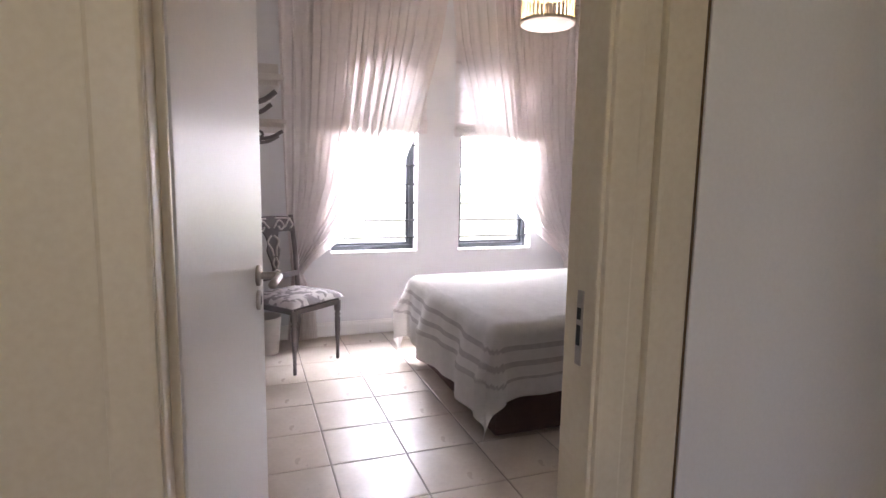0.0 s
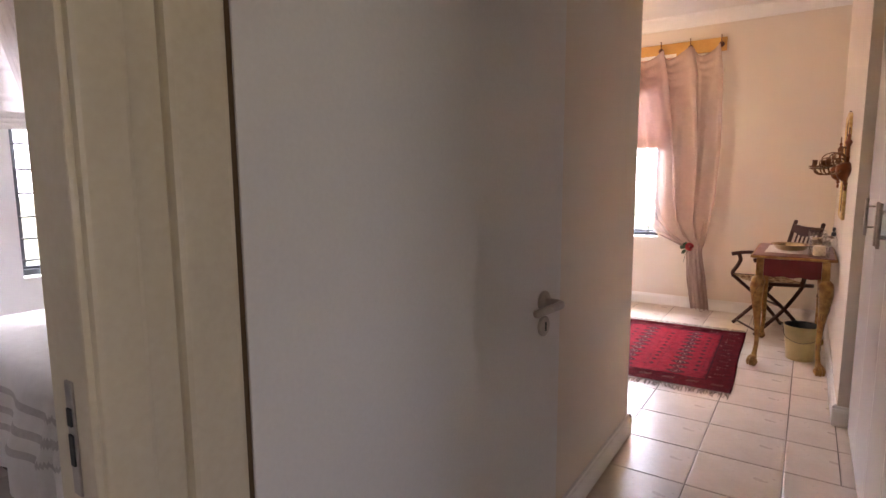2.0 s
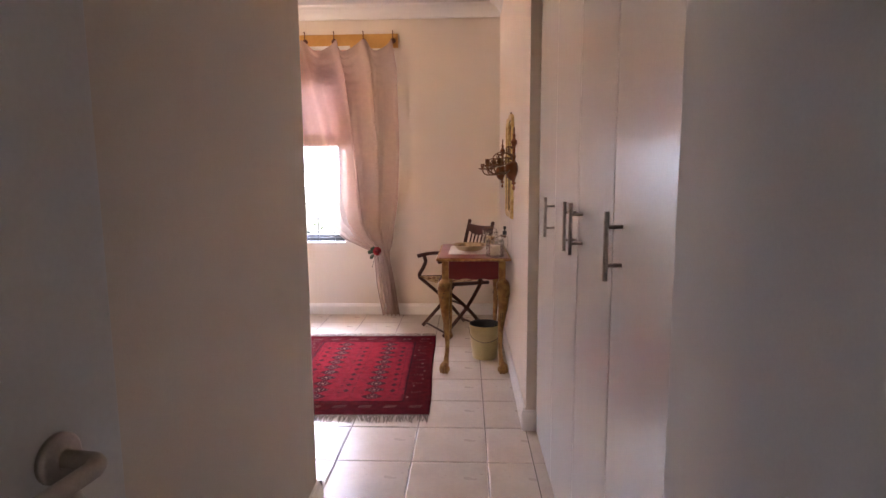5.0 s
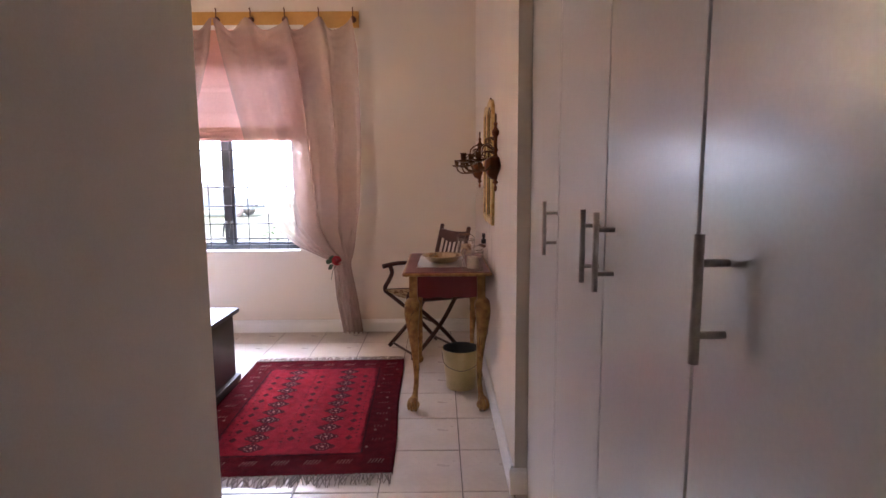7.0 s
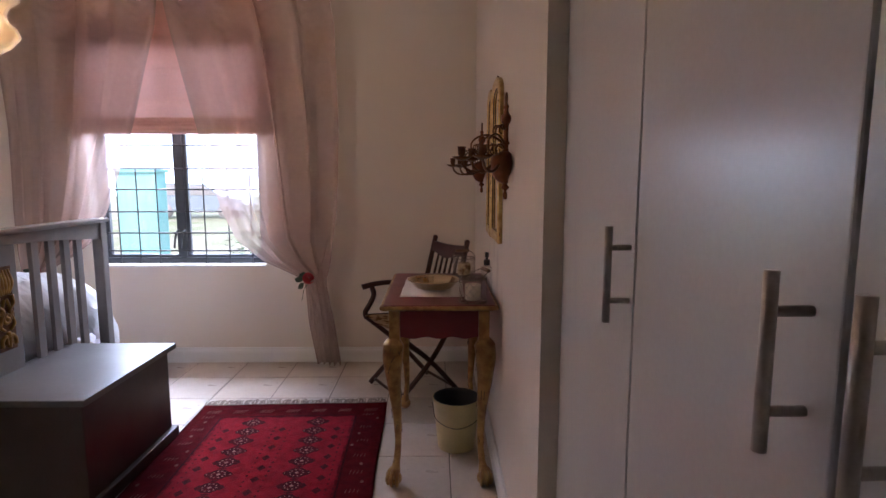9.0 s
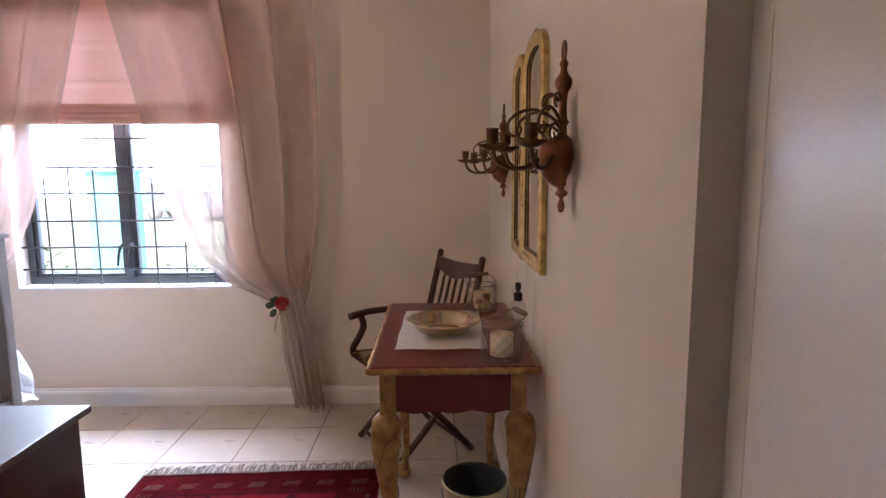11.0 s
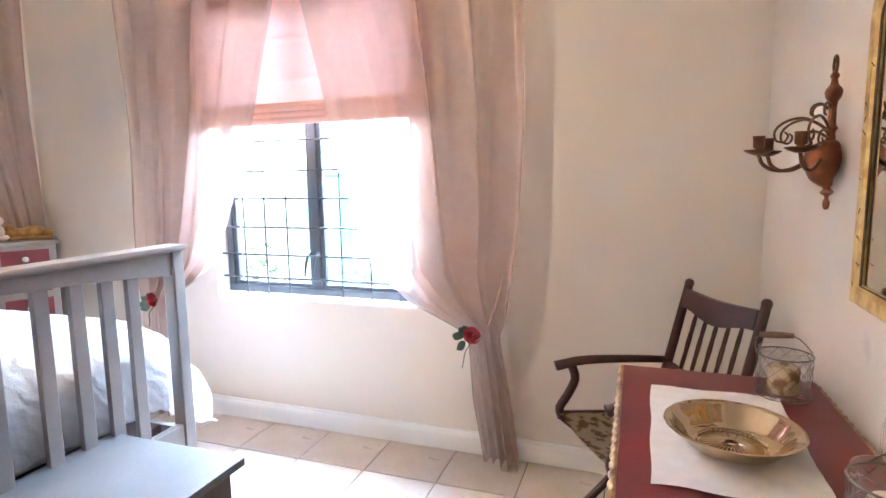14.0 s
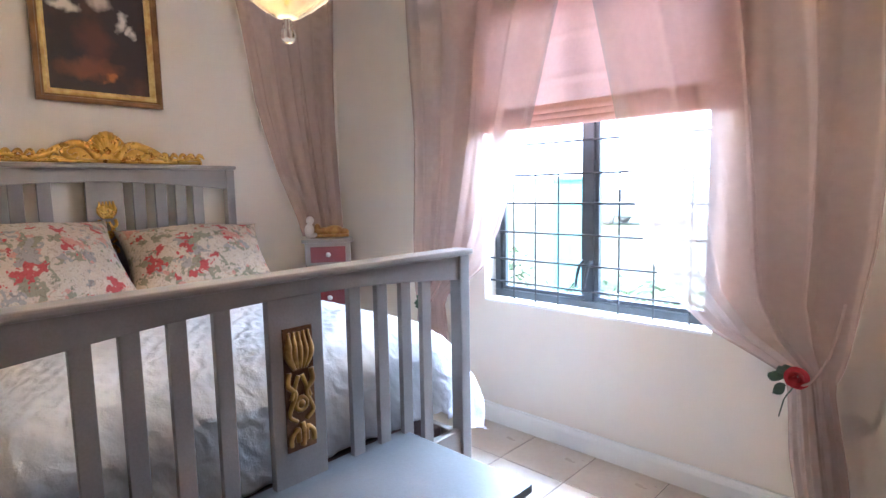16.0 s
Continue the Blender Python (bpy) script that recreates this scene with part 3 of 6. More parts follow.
def door(name, hinge, turn, width, side, label, handle_z=0.995, flips=(1, -1)):
    """A flush leaf whose seen face runs from hinge along local y; its thickness goes to local side."""
    d = thing(name, hinge, label, "door", kind="structure")
    m = pose(*hinge, 0, 0, turn)
    bm = bmesh.new()
    x0, x1 = (-0.04, 0) if side < 0 else (0, 0.04)
    box(bm, x0, x1, 0.003, width, 0.008, 2.03, bevel=0.002, m=m)
    part("leaf", bm, M_DOOR, d)
    lever_handle(d, m @ pose(0 if side < 0 else 0.04, width - 0.089, handle_z), flips[0])
    lever_handle(d, m @ pose(-0.04 if side < 0 else 0, width - 0.10, handle_z, 0, 0, 180), flips[1])
    bm = bmesh.new()
    box(bm, x0 + 0.009, x1 - 0.009, width - 0.001, width + 0.0015, handle_z - 0.1, handle_z + 0.06, m=m)
    part("lock_plate", bm, M_STEEL, d, "brushed steel lock face plate")
    bm = bmesh.new()
    for z in (0.25, 1.0, 1.78):
        tube(bm, [m @ Vector((-0.046, 0.004, z)), m @ Vector((-0.046, 0.004, z + 0.09))], 0.006, 8)
    part("hinge", bm, M_STEEL, d)
    return d


door("door_2", (-0.463, -0.877, 0), -6.0, 0.877, -1, "satin white flush door standing open against the passage wall", 0.974)
door("door_1", (-0.552, -1.690, 0), 79.5, 0.695, -1, "satin white flush door standing open into the white bedroom", flips=(1, -1))

# ---------- built-in wardrobe ----------
wardrobe = thing("wardrobe", (0.68, 1.15, 0), "tall built-in white wardrobe with plain doors and bar handles", "wardrobe")
# carcass is coloured dark so the gaps between doors look shaded
bm = boxes((0.40, 0.955, 0.29, 2.025, 0.0, 2.74))
part("body", bm, M_SHADOWGAP, wardrobe, "carcass coloured dark as shade in the door gaps")
W_DOORS = [(0.295, 0.688, 0.613), (0.696, 1.090, 1.032), (1.097, 1.530, 1.131), (1.537, 1.985, 1.555)]
for y0, y1, hy in W_DOORS:
    d = part("door", boxes((0.382, 0.400, y0, y1, 0.012, 2.62), bevel=0.0025), M_WARD, wardrobe)
    bm = bmesh.new()
    tube(bm, [(0.346, hy, 1.026), (0.346, hy, 1.181)], 0.0062, 12)
    for z in (1.061, 1.147):
        tube(bm, [(0.346, hy, z), (0.383, hy, z)], 0.0048, 10)
    part("handle", bm, M_STEEL, d, "brushed steel bar handle", True)
part("filler", boxes((0.384, 0.400, 1.989, 2.027, 0.0, 2.62), bevel=0.002), M_WARD, wardrobe)
part("top_panel", boxes((0.386, 0.400, 0.295, 2.027, 2.625, 2.745), bevel=0.002), M_WARD, wardrobe)

# ---------- switch box on the passage wall ----------
sbox = thing("distribution_board", (0.36, -0.44, 1.28), "white plastic electrical distribution board on the wall", "switch box")
part("housing", boxes((0.348, 0.378, -0.63, -0.258, 1.311, 1.66), bevel=0.006), M_BOXWHITE, sbox)
part("cover", boxes((0.342, 0.349, -0.62, -0.264, 1.316, 1.393), (0.342, 0.349, -0.62, -0.264, 1.397, 1.652), bevel=0.003), M_BOXWHITE, sbox)
part("lower_strip", boxes((0.340, 0.377, -0.63, -0.258, 1.283, 1.309), bevel=0.005), M_STRIP, sbox, "glossy clear plastic strip")
part("knob", turned([(0, 0), (0.009, 0), (0.009, 0.004), (0.006, 0.006), (0, 0.006)], pose(0.343, -0.325, 1.355, 0, -90, 0), 18), M_BOXWHITE, sbox, "", True)

# ---------- windows ----------


def window(name, axis, at, out, a0, a1, z0, z1, mullions, label):
    """A dark metal casement in an opening; axis is the wall's normal, at the frame's inner face, out the way outside."""
    w = thing(name, (0, 0, 0), label, "window", kind="structure")

    def bar(bm, b0, b1, c0, c1, d0, d1, bevel=0.004):
        e0, e1 = sorted((at + out * d0, at + out * d1))
        if axis == "y":
            box(bm, b0, b1, e0, e1, c0, c1, bevel)
        else:
            box(bm, e0, e1, b0, b1, c0, c1, bevel)

    bm = bmesh.new()
    f = 0.038
    bar(bm, a0, a1, z0, z0 + f, 0, 0.05)
    bar(bm, a0, a1, z1 - f, z1, 0, 0.05)
    bar(bm, a0, a0 + f, z0 + f, z1 - f, 0, 0.05)
    bar(bm, a1 - f, a1, z0 + f, z1 - f, 0, 0.05)
    for mx in mullions:
        bar(bm, mx - 0.022, mx + 0.022, z0 + f, z1 - f, 0, 0.05)
    part("window_frame", bm, M_WINFRAME, w)
    edges = [a0 + f - 0.022, *mullions, a1 - f + 0.022]
    for b0, b1 in zip(edges, edges[1:]):
        bm = bmesh.new()
        c0, c1, s = b0 + 0.024, b1 - 0.024, 0.022
        bar(bm, c0, c1, z0 + f + 0.002, z0 + f + s, 0.012, 0.04)
        bar(bm, c0, c1, z1 - f - s, z1 - f - 0.002, 0.012, 0.04)
        bar(bm, c0, c0 + s, z0 + f + s, z1 - f - s, 0.012, 0.04)
        bar(bm, c1 - s, c1, z0 + f + s, z1 - f - s, 0.012, 0.04)
        c = part("casement", bm, M_WINFRAME, w)
        bm = bmesh.new()
        bar(bm, c0 + s - 0.004, c1 - s + 0.004, z0 + f + s - 0.004, z1 - f - s + 0.004, 0.024, 0.028, 0)
        g = part("pane", bm, M_PANE, c)
        g.visible_shadow = False
    return w


win3 = window("window_1", "y", 4.475, 1, WX0 + 0.001, WX1 - 0.001, WZ0 + 0.012, WZ1 - 0.001, [-1.675], "charcoal metal casement window with security bars")
part("window_sill", boxes((WX0, WX1, 4.38, 4.475, WZ0 - 0.002, WZ0 + 0.012), bevel=0.003), M_SILL, win3, "white plastered sill")
bm = bmesh.new()
for x, z in ((-1.70, 0.86), (-1.655, 0.86)):
    tube(bm, curve_pts([(x, 4.468, z + 0.05), (x - 0.004, 4.44, z + 0.03), (x - 0.012, 4.43, z - 0.02), (x - 0.018, 4.43, z - 0.07)], 12), lambda s: 0.010 - 0.004 * s, 8)
part("latch", bm, M_WINFRAME, win3, "", True)
bars = thing("security_bars", (-1.66, 4.44, 0.8), "thin black steel security bars across the window", "window bars")
for z in (0.772, 0.894, 1.039, 1.189, 1.33, 1.483):
    part("bar", tube(bmesh.new(), [(WX0 - 0.0, 4.437, z), (WX1 + 0.0, 4.437, z)], 0.0055, 8), M_BAR, bars)
for x in (-2.091, -1.957, -1.823, -1.508, -1.346, -1.192):
    part("bar", tube(bmesh.new(), [(x, 4.444, WZ0 + 0.012), (x, 4.444, 1.332)], 0.0045, 8), M_BAR, bars)

for k, (a0, a1, z0, z1) in enumerate(GW):
    w = window("window_%d" % (k + 2), "x", -4.06, -1, a0 + 0.001, a1 - 0.001, z0 + 0.012, z1 - 0.001, [], "narrow charcoal metal window with security bars")
    part("window_sill", boxes((-4.06, -3.945, a0, a1, z0 - 0.002, z0 + 0.012), bevel=0.003), M_SILL, w, "white plastered sill")
    gb = thing("security_bars", (-4.0, (a0 + a1) / 2, 0.8), "thin black steel security bars across the window", "window bars")
    for z in (0.76, 0.9, 1.04, 1.19, 1.34, 1.5, 1.66, 1.82, 1.98, 2.1):
        part("bar", tube(bmesh.new(), [(-4.02, a0, z), (-4.02, a1, z)], 0.0068, 8), M_BAR, gb)

# ---------- blinds ----------


def roman_blind(name, axis, at, inward, a0, a1, z0, z1, mat, label):
    """A raised fabric blind hanging in front of the window, its hem in stacked folds."""
    b = thing(name, (0, 0, 0), label, "blind")

    def place(u, v, w):
        along = a0 + (a1 - a0) * u
        z = z1 + (z0 - z1) * v
        d = at + inward * w
        return Vector((along, d, z)) if axis == "y" else Vector((d, along, z))

    seams = (0.27, 0.53, 0.76)

    def wave(u, v):
        w = 0.012 + 0.004 * math.sin(9 * u + 3 * v)
        for s in seams:
            w += 0.011 * math.exp(-((v - s) / 0.010) ** 2)
        return w

    part("panel", sheet(24, 60, lambda u, v: place(u, v, wave(u, v))), mat, b, "", True)
    for k in range(3):
        lo = z0 + 0.012 + 0.028 * k

        def fold(u, v, lo=lo, k=k):
            ang = v * math.pi
            p = place(u, 0, 0.018 + 0.009 * math.sin(ang) + 0.003 * k)
            p.z = lo - 0.022 + 0.05 * v
            return p

        part("fold", sheet(16, 8, fold), mat, b, "", True)
    bm = bmesh.new()
    pa, pb = place(0, 0, 0.004), place(1, 0, 0.03)
    box(bm, min(pa.x, pb.x), max(pa.x, pb.x), min(pa.y, pb.y), max(pa.y, pb.y), z1 - 0.01, z1 + 0.02)
    part("head_rail", bm, M_TRIM, b)
    return b


roman_blind("roman_blind", "y", 4.383, -1, -2.36, -0.985, 1.56, 2.40, M_BLIND, "salmon pink cotton blind pulled half up in folds")
roman_blind("roman_blind", "x", -3.948, 1, -1.08, -0.245, 1.60, 2.35, M_BLINDW, "white cotton blind pulled half up in folds")
roman_blind("roman_blind", "x", -3.948, 1, -0.01, 0.78, 1.59, 2.35, M_BLINDW, "white cotton blind pulled half up in folds")

# ---------- curtains ----------


def curtain(name, axis, at, inward, rows, pleats, mat, label, nu=220, nv=120, amp=0.022, seed=1, scallop=0.0, hooks=5):
    """Hanging fabric. rows: (z, inner, outer, fullness) from the top down; u runs from the inner to the outer edge."""
    zs = [r[0] for r in rows][::-1]
    inn, out, ful = ([r[k] for r in rows][::-1] for k in (1, 2, 3))
    ztop, zbot = rows[0][0], rows[-1][0]

    def crease(ph):
        """A folded wave: broad rounded backs between narrow valleys."""
        c = math.sin(ph)
        return (1 if c > 0 else -1) * abs(c) ** 0.8 + 0.35 * math.sin(2.3 * ph + 1.3) + 0.06 * math.sin(4.3 * ph + 0.7)

    def place(u, v):
        z = ztop + (zbot - ztop) * v
        a, b, f = np.interp(z, zs, inn), np.interp(z, zs, out), np.interp(z, zs, ful)
        uu = u + 0.018 * math.sin(13 * u + 2.1 * seed) * (1 - u) * u * 4
        wob = 0.5 * math.sin(3.1 * v + 5 * u + seed) + 0.6 * noise.noise((3 * u, 2.2 * v, seed))
        along = a + (b - a) * uu
        ph = 2 * math.pi * pleats * u + wob + seed
        amp_u = amp * (0.40 + 1.2 * u) * (0.8 + 0.5 * noise.noise((6 * u, 1.5 * v, seed + 5)))
        d = 0.04 + f * amp_u * crease(ph) + 0.012 * math.sin(4 * v + 3 * u)
        along += 0.066 * (b - a) * f * math.cos(ph) * min(1.0, 1.6 * u) * (4 * u * (1 - u)) ** 0.5
        if scallop and v < 0.35:
            # pinched at each hook, slack between them; the pinch runs down as a narrow fold that leans and fades
            c = abs(math.cos(math.pi * hooks * u))
            hang = 1 - c ** 1.6
            top = max(0.0, 1 - v / 0.22)
            z -= scallop * hang * top ** 1.5
            d = d * (1 - 0.6 * top) + 0.6 * top * 0.035
            d += 0.042 * c ** 6 * max(0.0, 1 - v / 0.35) + 0.045 * hang * max(0.0, 1 - v / 0.12)
            d += 0.010 * math.sin(3 * math.pi * hooks * u + 9 * v) * max(0.0, 1 - v / 0.3)
            d += 0.011 * hang * math.sin(2 * math.pi * v / 0.034) * top
        d = max(d, 0.008)
        return Vector((along, at + inward * d, z)) if axis == "y" else Vector((at + inward * d, along, z))

    return solid(name, sheet(nu, nv, place), mat, label, "curtain", smooth=True)


curtain("curtain", "y", 4.34, -1,
        [(2.45, -1.636, -0.60, 0.5), (2.2, -1.59, -0.56, 0.7), (1.53, -1.45, -0.55, 0.9), (1.06, -1.33, -0.57, 1.1), (0.86, -1.24, -0.60, 1.2), (0.72, -1.07, -0.62, 1.3), (0.65, -0.92, -0.635, 1.1), (0.60, -0.82, -0.655, 0.8), (0.55, -0.80, -0.655, 0.8), (0.3, -0.785, -0.61, 1.0), (0.012, -0.735, -0.575, 1.2)],
        4, M_PINK, "dusty pink sheer curtain tied back beside the window", seed=1, amp=0.046, scallop=0.095, hooks=4)
curtain("curtain", "y", 4.34, -1,
        [(2.45, -1.640, -2.672, 0.5), (2.2, -1.675, -2.66, 0.7), (1.53, -1.88, -2.64, 0.9), (1.06, -2.06, -2.64, 1.1), (0.86, -2.17, -2.63, 1.2), (0.76, -2.30, -2.62, 1.3), (0.68, -2.44, -2.61, 1.3), (0.62, -2.47, -2.60, 1.2), (0.3, -2.42, -2.62, 1.3), (0.012, -2.40, -2.63, 1.5)],
        4, M_PINK, "dusty pink sheer curtain tied back behind the bed", seed=2, amp=0.046, scallop=0.095, hooks=4)
curtain("curtain", "x", -3.50, 1,
        [(2.50, 3.62, 4.32, 0.6), (2.2, 3.68, 4.33, 0.7), (1.8, 3.75, 4.335, 0.9), (1.4, 3.87, 4.34, 1.0), (1.1, 4.0, 4.345, 1.1), (0.9, 4.06, 4.345, 1.2), (0.5, 4.12, 4.34, 1.2), (0.012, 4.08, 4.35, 1.4)],
        6, M_PINK, "dusty pink sheer curtain drawn to the room corner", seed=4, scallop=0.05, hooks=3)
curtain("curtain", "x", -3.90, 1,
        [(2.66, -0.10, -1.36, 0.6), (2.3, -0.16, -1.36, 0.7), (1.62, -0.34, -1.35, 0.8), (1.2, -0.52, -1.34, 0.9), (0.9, -0.78, -1.33, 1.0), (0.72, -1.0, -1.32, 1.2), (0.6, -1.16, -1.31, 1.1), (0.52, -1.22, -1.30, 0.9), (0.3, -1.14, -1.32, 1.1), (0.012, -1.12, -1.34, 1.3)],
        16, M_SHEER, "white sheer curtain tied back beside the window", nu=170, amp=0.016, seed=3)
curtain("curtain", "x", -3.90, 1,
        [(2.66, -0.08, 1.16, 0.6), (2.3, -0.03, 1.16, 0.7), (1.62, 0.14, 1.16, 0.8), (1.2, 0.34, 1.16, 0.9), (0.9, 0.60, 1.15, 1.0), (0.72, 0.82, 1.15, 1.2), (0.6, 0.98, 1.14, 1.1), (0.52, 1.02, 1.13, 0.9), (0.3, 0.96, 1.15, 1.1), (0.012, 0.94, 1.16, 1.3)],
        16, M_SHEER, "white sheer curtain tied back behind the guest bed", nu=170, amp=0.016, seed=5)


def curtain_rail(axis, at, inward, a0, a1, hooks, z0=2.40, z1=2.52):
    r = thing("curtain_rail", (0, 0, 0), "varnished pine board with iron curtain hooks", "curtain rail")
    d0, d1 = sorted((at + inward * 0.002, at + inward * 0.022))
    part("board", boxes((a0, a1, d0, d1, z0, z1) if axis == "y" else (d0, d1, a0, a1, z0, z1), bevel=0.004), M_PINE, r, "varnished yellow pine board")
    for h in hooks:
        def p(w, dz, da=0.0):
            return Vector((h + da, at + inward * w, z0 + 0.06 + dz)) if axis == "y" else Vector((at + inward * w, h + da, z0 + 0.06 + dz))
        bm = bmesh.new()
        tube(bm, curve_pts([p(0.022, 0.0), p(0.04, 0.0), p(0.05, 0.025), p(0.046, 0.05), p(0.052, 0.075), p(0.066, 0.07)], 18), 0.0045, 8)
        hk = part("hook", bm, M_IRON, r, "rusty iron hook", True)
        bm = bmesh.new()
        bmesh.ops.create_uvsphere(bm, u_segments=14, v_segments=8, radius=0.024, matrix=Matrix.Translation(p(0.036, -0.005)))
        part("boss", bm, M_IRON, hk, "", True)
    return r


curtain_rail("y", 4.383, -1, -2.72, -0.56, [-0.602 - 0.259 * k for k in range(9)])
curtain_rail("x", -3.518, 1, 3.55, 4.34, [3.62, 3.84, 4.06, 4.28], 2.46, 2.58)
bm = tube(bmesh.new(), [(-3.86, -1.45, 2.68), (-3.86, 1.21, 2.68)], 0.012, 10)
solid("curtain_pole", bm, M_TRIM, "white curtain pole above the windows", "curtain pole", smooth=True)
bm = bmesh.new()
tube(bm, [(-3.95, -0.1, 2.68), (-3.862, -0.1, 2.68)], 0.008, 8)
part("bracket", bm, M_TRIM, bpy.data.objects["curtain_pole"])


def leaf_shape(bm, at, way, side, size):
    at, way = Vector(at), Vector(way).normalized()
    side = Vector(side).normalized()
    up = way.cross(side)
    g = []
    for i in range(6):
        s = i / 5
        w = math.sin(math.pi * min(s * 0.95 + 0.05, 1)) * 0.38
        c = at + way * s * size - up * 0.25 * size * s * s
        g.append([bm.verts.new(c + side * w * size * k + up * 0.1 * size * abs(k)) for k in (-1, 0, 1)])
    for a, b in zip(g, g[1:]):
        for k in range(2):
            bm.faces.new((a[k], a[k + 1], b[k + 1], b[k]))


def rose_tieback(at, seed):
    rng = random.Random(seed)
    t = thing("rose_tieback", at, "red silk rose with green leaves on the curtain tie", "artificial flower")
    c = Vector(at)
    bm = bmesh.new()
    for ring, (n, r, tilt) in enumerate(((3, 0.012, 0.2), (5, 0.022, 0.5), (6, 0.033, 0.9))):
        for k in range(n):
            a = 2 * math.pi * k / n + ring * 0.6
            for_u = []
            for i in range(5):
                row = []
                for j in range(5):
                    u, v = i / 4 - 0.5, j / 4
                    ang = a + u * 2.2 / (1 + 0.25 * ring)
                    rad = r * (0.25 + 0.75 * v ** 0.6) + 0.006 * tilt * v * v
                    row.append(bm.verts.new(c + Vector((rad * math.cos(ang), -0.02 - 0.03 * v * (1.25 - tilt * 0.8), 0.01 + rad * math.sin(ang))) + Vector((0, 0, 0.004 * rng.random()))))
                for_u.append(row)
            for p, q in zip(for_u, for_u[1:]):
                for j in range(4):
                    bm.faces.new((p[j], p[j + 1], q[j + 1], q[j]))
    part("rose", bm, M_ROSE, t, "red silk rose", True)
    bm = bmesh.new()
    for k in range(7):
        a = 2.5 + rng.uniform(-1.0, 1.5)
        leaf_shape(bm, c + Vector((-0.02, -0.02, -0.01)) + Vector((math.cos(a), 0, math.sin(a))) * 0.02, (math.cos(a), -0.3, math.sin(a) - 0.3), (math.sin(a), 0.3, -math.cos(a)), rng.uniform(0.04, 0.06))
    part("leaves", bm, M_LEAF, t, "", True)
    bm = bmesh.new()
    tube(bm, curve_pts([c + Vector((0.0, 0.0, -0.01)), c + Vector((-0.03, -0.03, -0.06)), c + Vector((-0.042, -0.02, -0.10)), c + Vector((-0.05, -0.02, -0.14))], 10), 0.0022, 6)
    part("stem", bm, M_LEAF, t, "", True)
    bm = bmesh.new()
    tube(bm, curve_pts([c + Vector((-0.05, 0.03, 0.0)), c + Vector((0.02, -0.03, -0.01)), c + Vector((0.07, -0.02, 0.06)), c + Vector((0.10, 0.05, 0.2)), c + Vector((0.10, 0.15, 0.275))], 16), 0.005, 8)
    part("tie", bm, M_PINK, t, "", True)
    bm = bmesh.new()
    bmesh.ops.create_uvsphere(bm, u_segments=10, v_segments=6, radius=0.009, matrix=Matrix.Translation(c + Vector((0.10, 0.15, 0.275))))
    part("tie_knob", bm, M_IRON, t, "", True)


rose_tieback((-0.755, 4.225, 0.61), 3)
rose_tieback((-2.50, 4.225, 0.66), 8)

# ---------- rug ----------
RUG = pose(-0.69, 2.895, 0, 0, 0, 1.8)
RW, RL = 0.505, 0.745
rug = thing("rug", (-0.69, 2.895, 0), "deep red hand-knotted wool rug with dark medallions and fringe", "rug")


def rug_patch(bm, x0, x1, y0, y1, z):
    bm.faces.new([bm.verts.new(RUG @ Vector(p)) for p in ((x0, y0, z), (x1, y0, z), (x1, y1, z), (x0, y1, z))])


def rug_gon(bm, cx, cy, rx, ry, n, z, turn=0.0):
    bm.faces.new([bm.verts.new(RUG @ Vector((cx + rx * math.cos(turn + 2 * math.pi * k / n), cy + ry * math.sin(turn + 2 * math.pi * k / n), z))) for k in range(n)])


part("ground_weave", sheet(60, 90, lambda u, v: RUG @ Vector(((u - 0.5) * 2 * RW + 0.004 * math.sin(9 * v), (v - 0.5) * 2 * RL, 0.008 + 0.0012 * math.sin(17 * u + 9 * v))), 0.006), M_RUG, rug, "", True)
rng = random.Random(14)
bm = bmesh.new()
rug_patch(bm, -0.335, 0.335, -0.56, 0.56, 0.0112)
for k in range(140):
    # the field's colour strays into the border along ragged woven edges
    sx, sy = rng.choice((-1, 1)), rng.choice((-1, 1))
    if k % 3:
        rug_gon(bm, sx * (0.335 + rng.uniform(-0.004, 0.012)), rng.uniform(-0.55, 0.55), rng.uniform(0.005, 0.02), rng.uniform(0.004, 0.012), 6, 0.0113)
    else:
        rug_gon(bm, rng.uniform(-0.33, 0.33), sy * (0.56 + rng.uniform(-0.004, 0.012)), rng.uniform(0.004, 0.012), rng.uniform(0.005, 0.02), 6, 0.0113)
part("field", bm, M_RUG2, rug, "bright red woven field")
bm, bp = bmesh.new(), bmesh.new()
for cx in (-0.165, 0.165):
    for k in range(11):
        cy = -0.50 + 0.10 * k
        b1 = bmesh.new()
        rug_gon(b1, cx, cy, 0.046, 0.043, 8, 0.0125, math.pi / 8)
        rug_gon(b1, cx - 0.046, cy, 0.016, 0.022, 4, 0.0124)
        rug_gon(b1, cx + 0.046, cy, 0.016, 0.022, 4, 0.0124)
        g = part("medallion", b1, M_RUG3, rug, "dark maroon woven medallion")
        b1 = bmesh.new()
        for a in range(10):
            rug_gon(b1, cx + 0.028 * math.cos(a * math.pi / 5), cy + 0.026 * math.sin(a * math.pi / 5), 0.0045, 0.0045, 4, 0.0131)
        rug_gon(b1, cx, cy, 0.010, 0.010, 4, 0.0131)
        part("medallion_ring", b1, M_RUG4, g, "pale ring of knots")
        rug_gon(bm, cx, cy + 0.05, 0.022, 0.010, 4, 0.0127)
        if k % 2:
            rug_gon(bp, cx + 0.05, cy, 0.0035, 0.0045, 4, 0.0131)
            rug_gon(bp, cx - 0.05, cy, 0.0035, 0.0045, 4, 0.0131)
rng = random.Random(4)
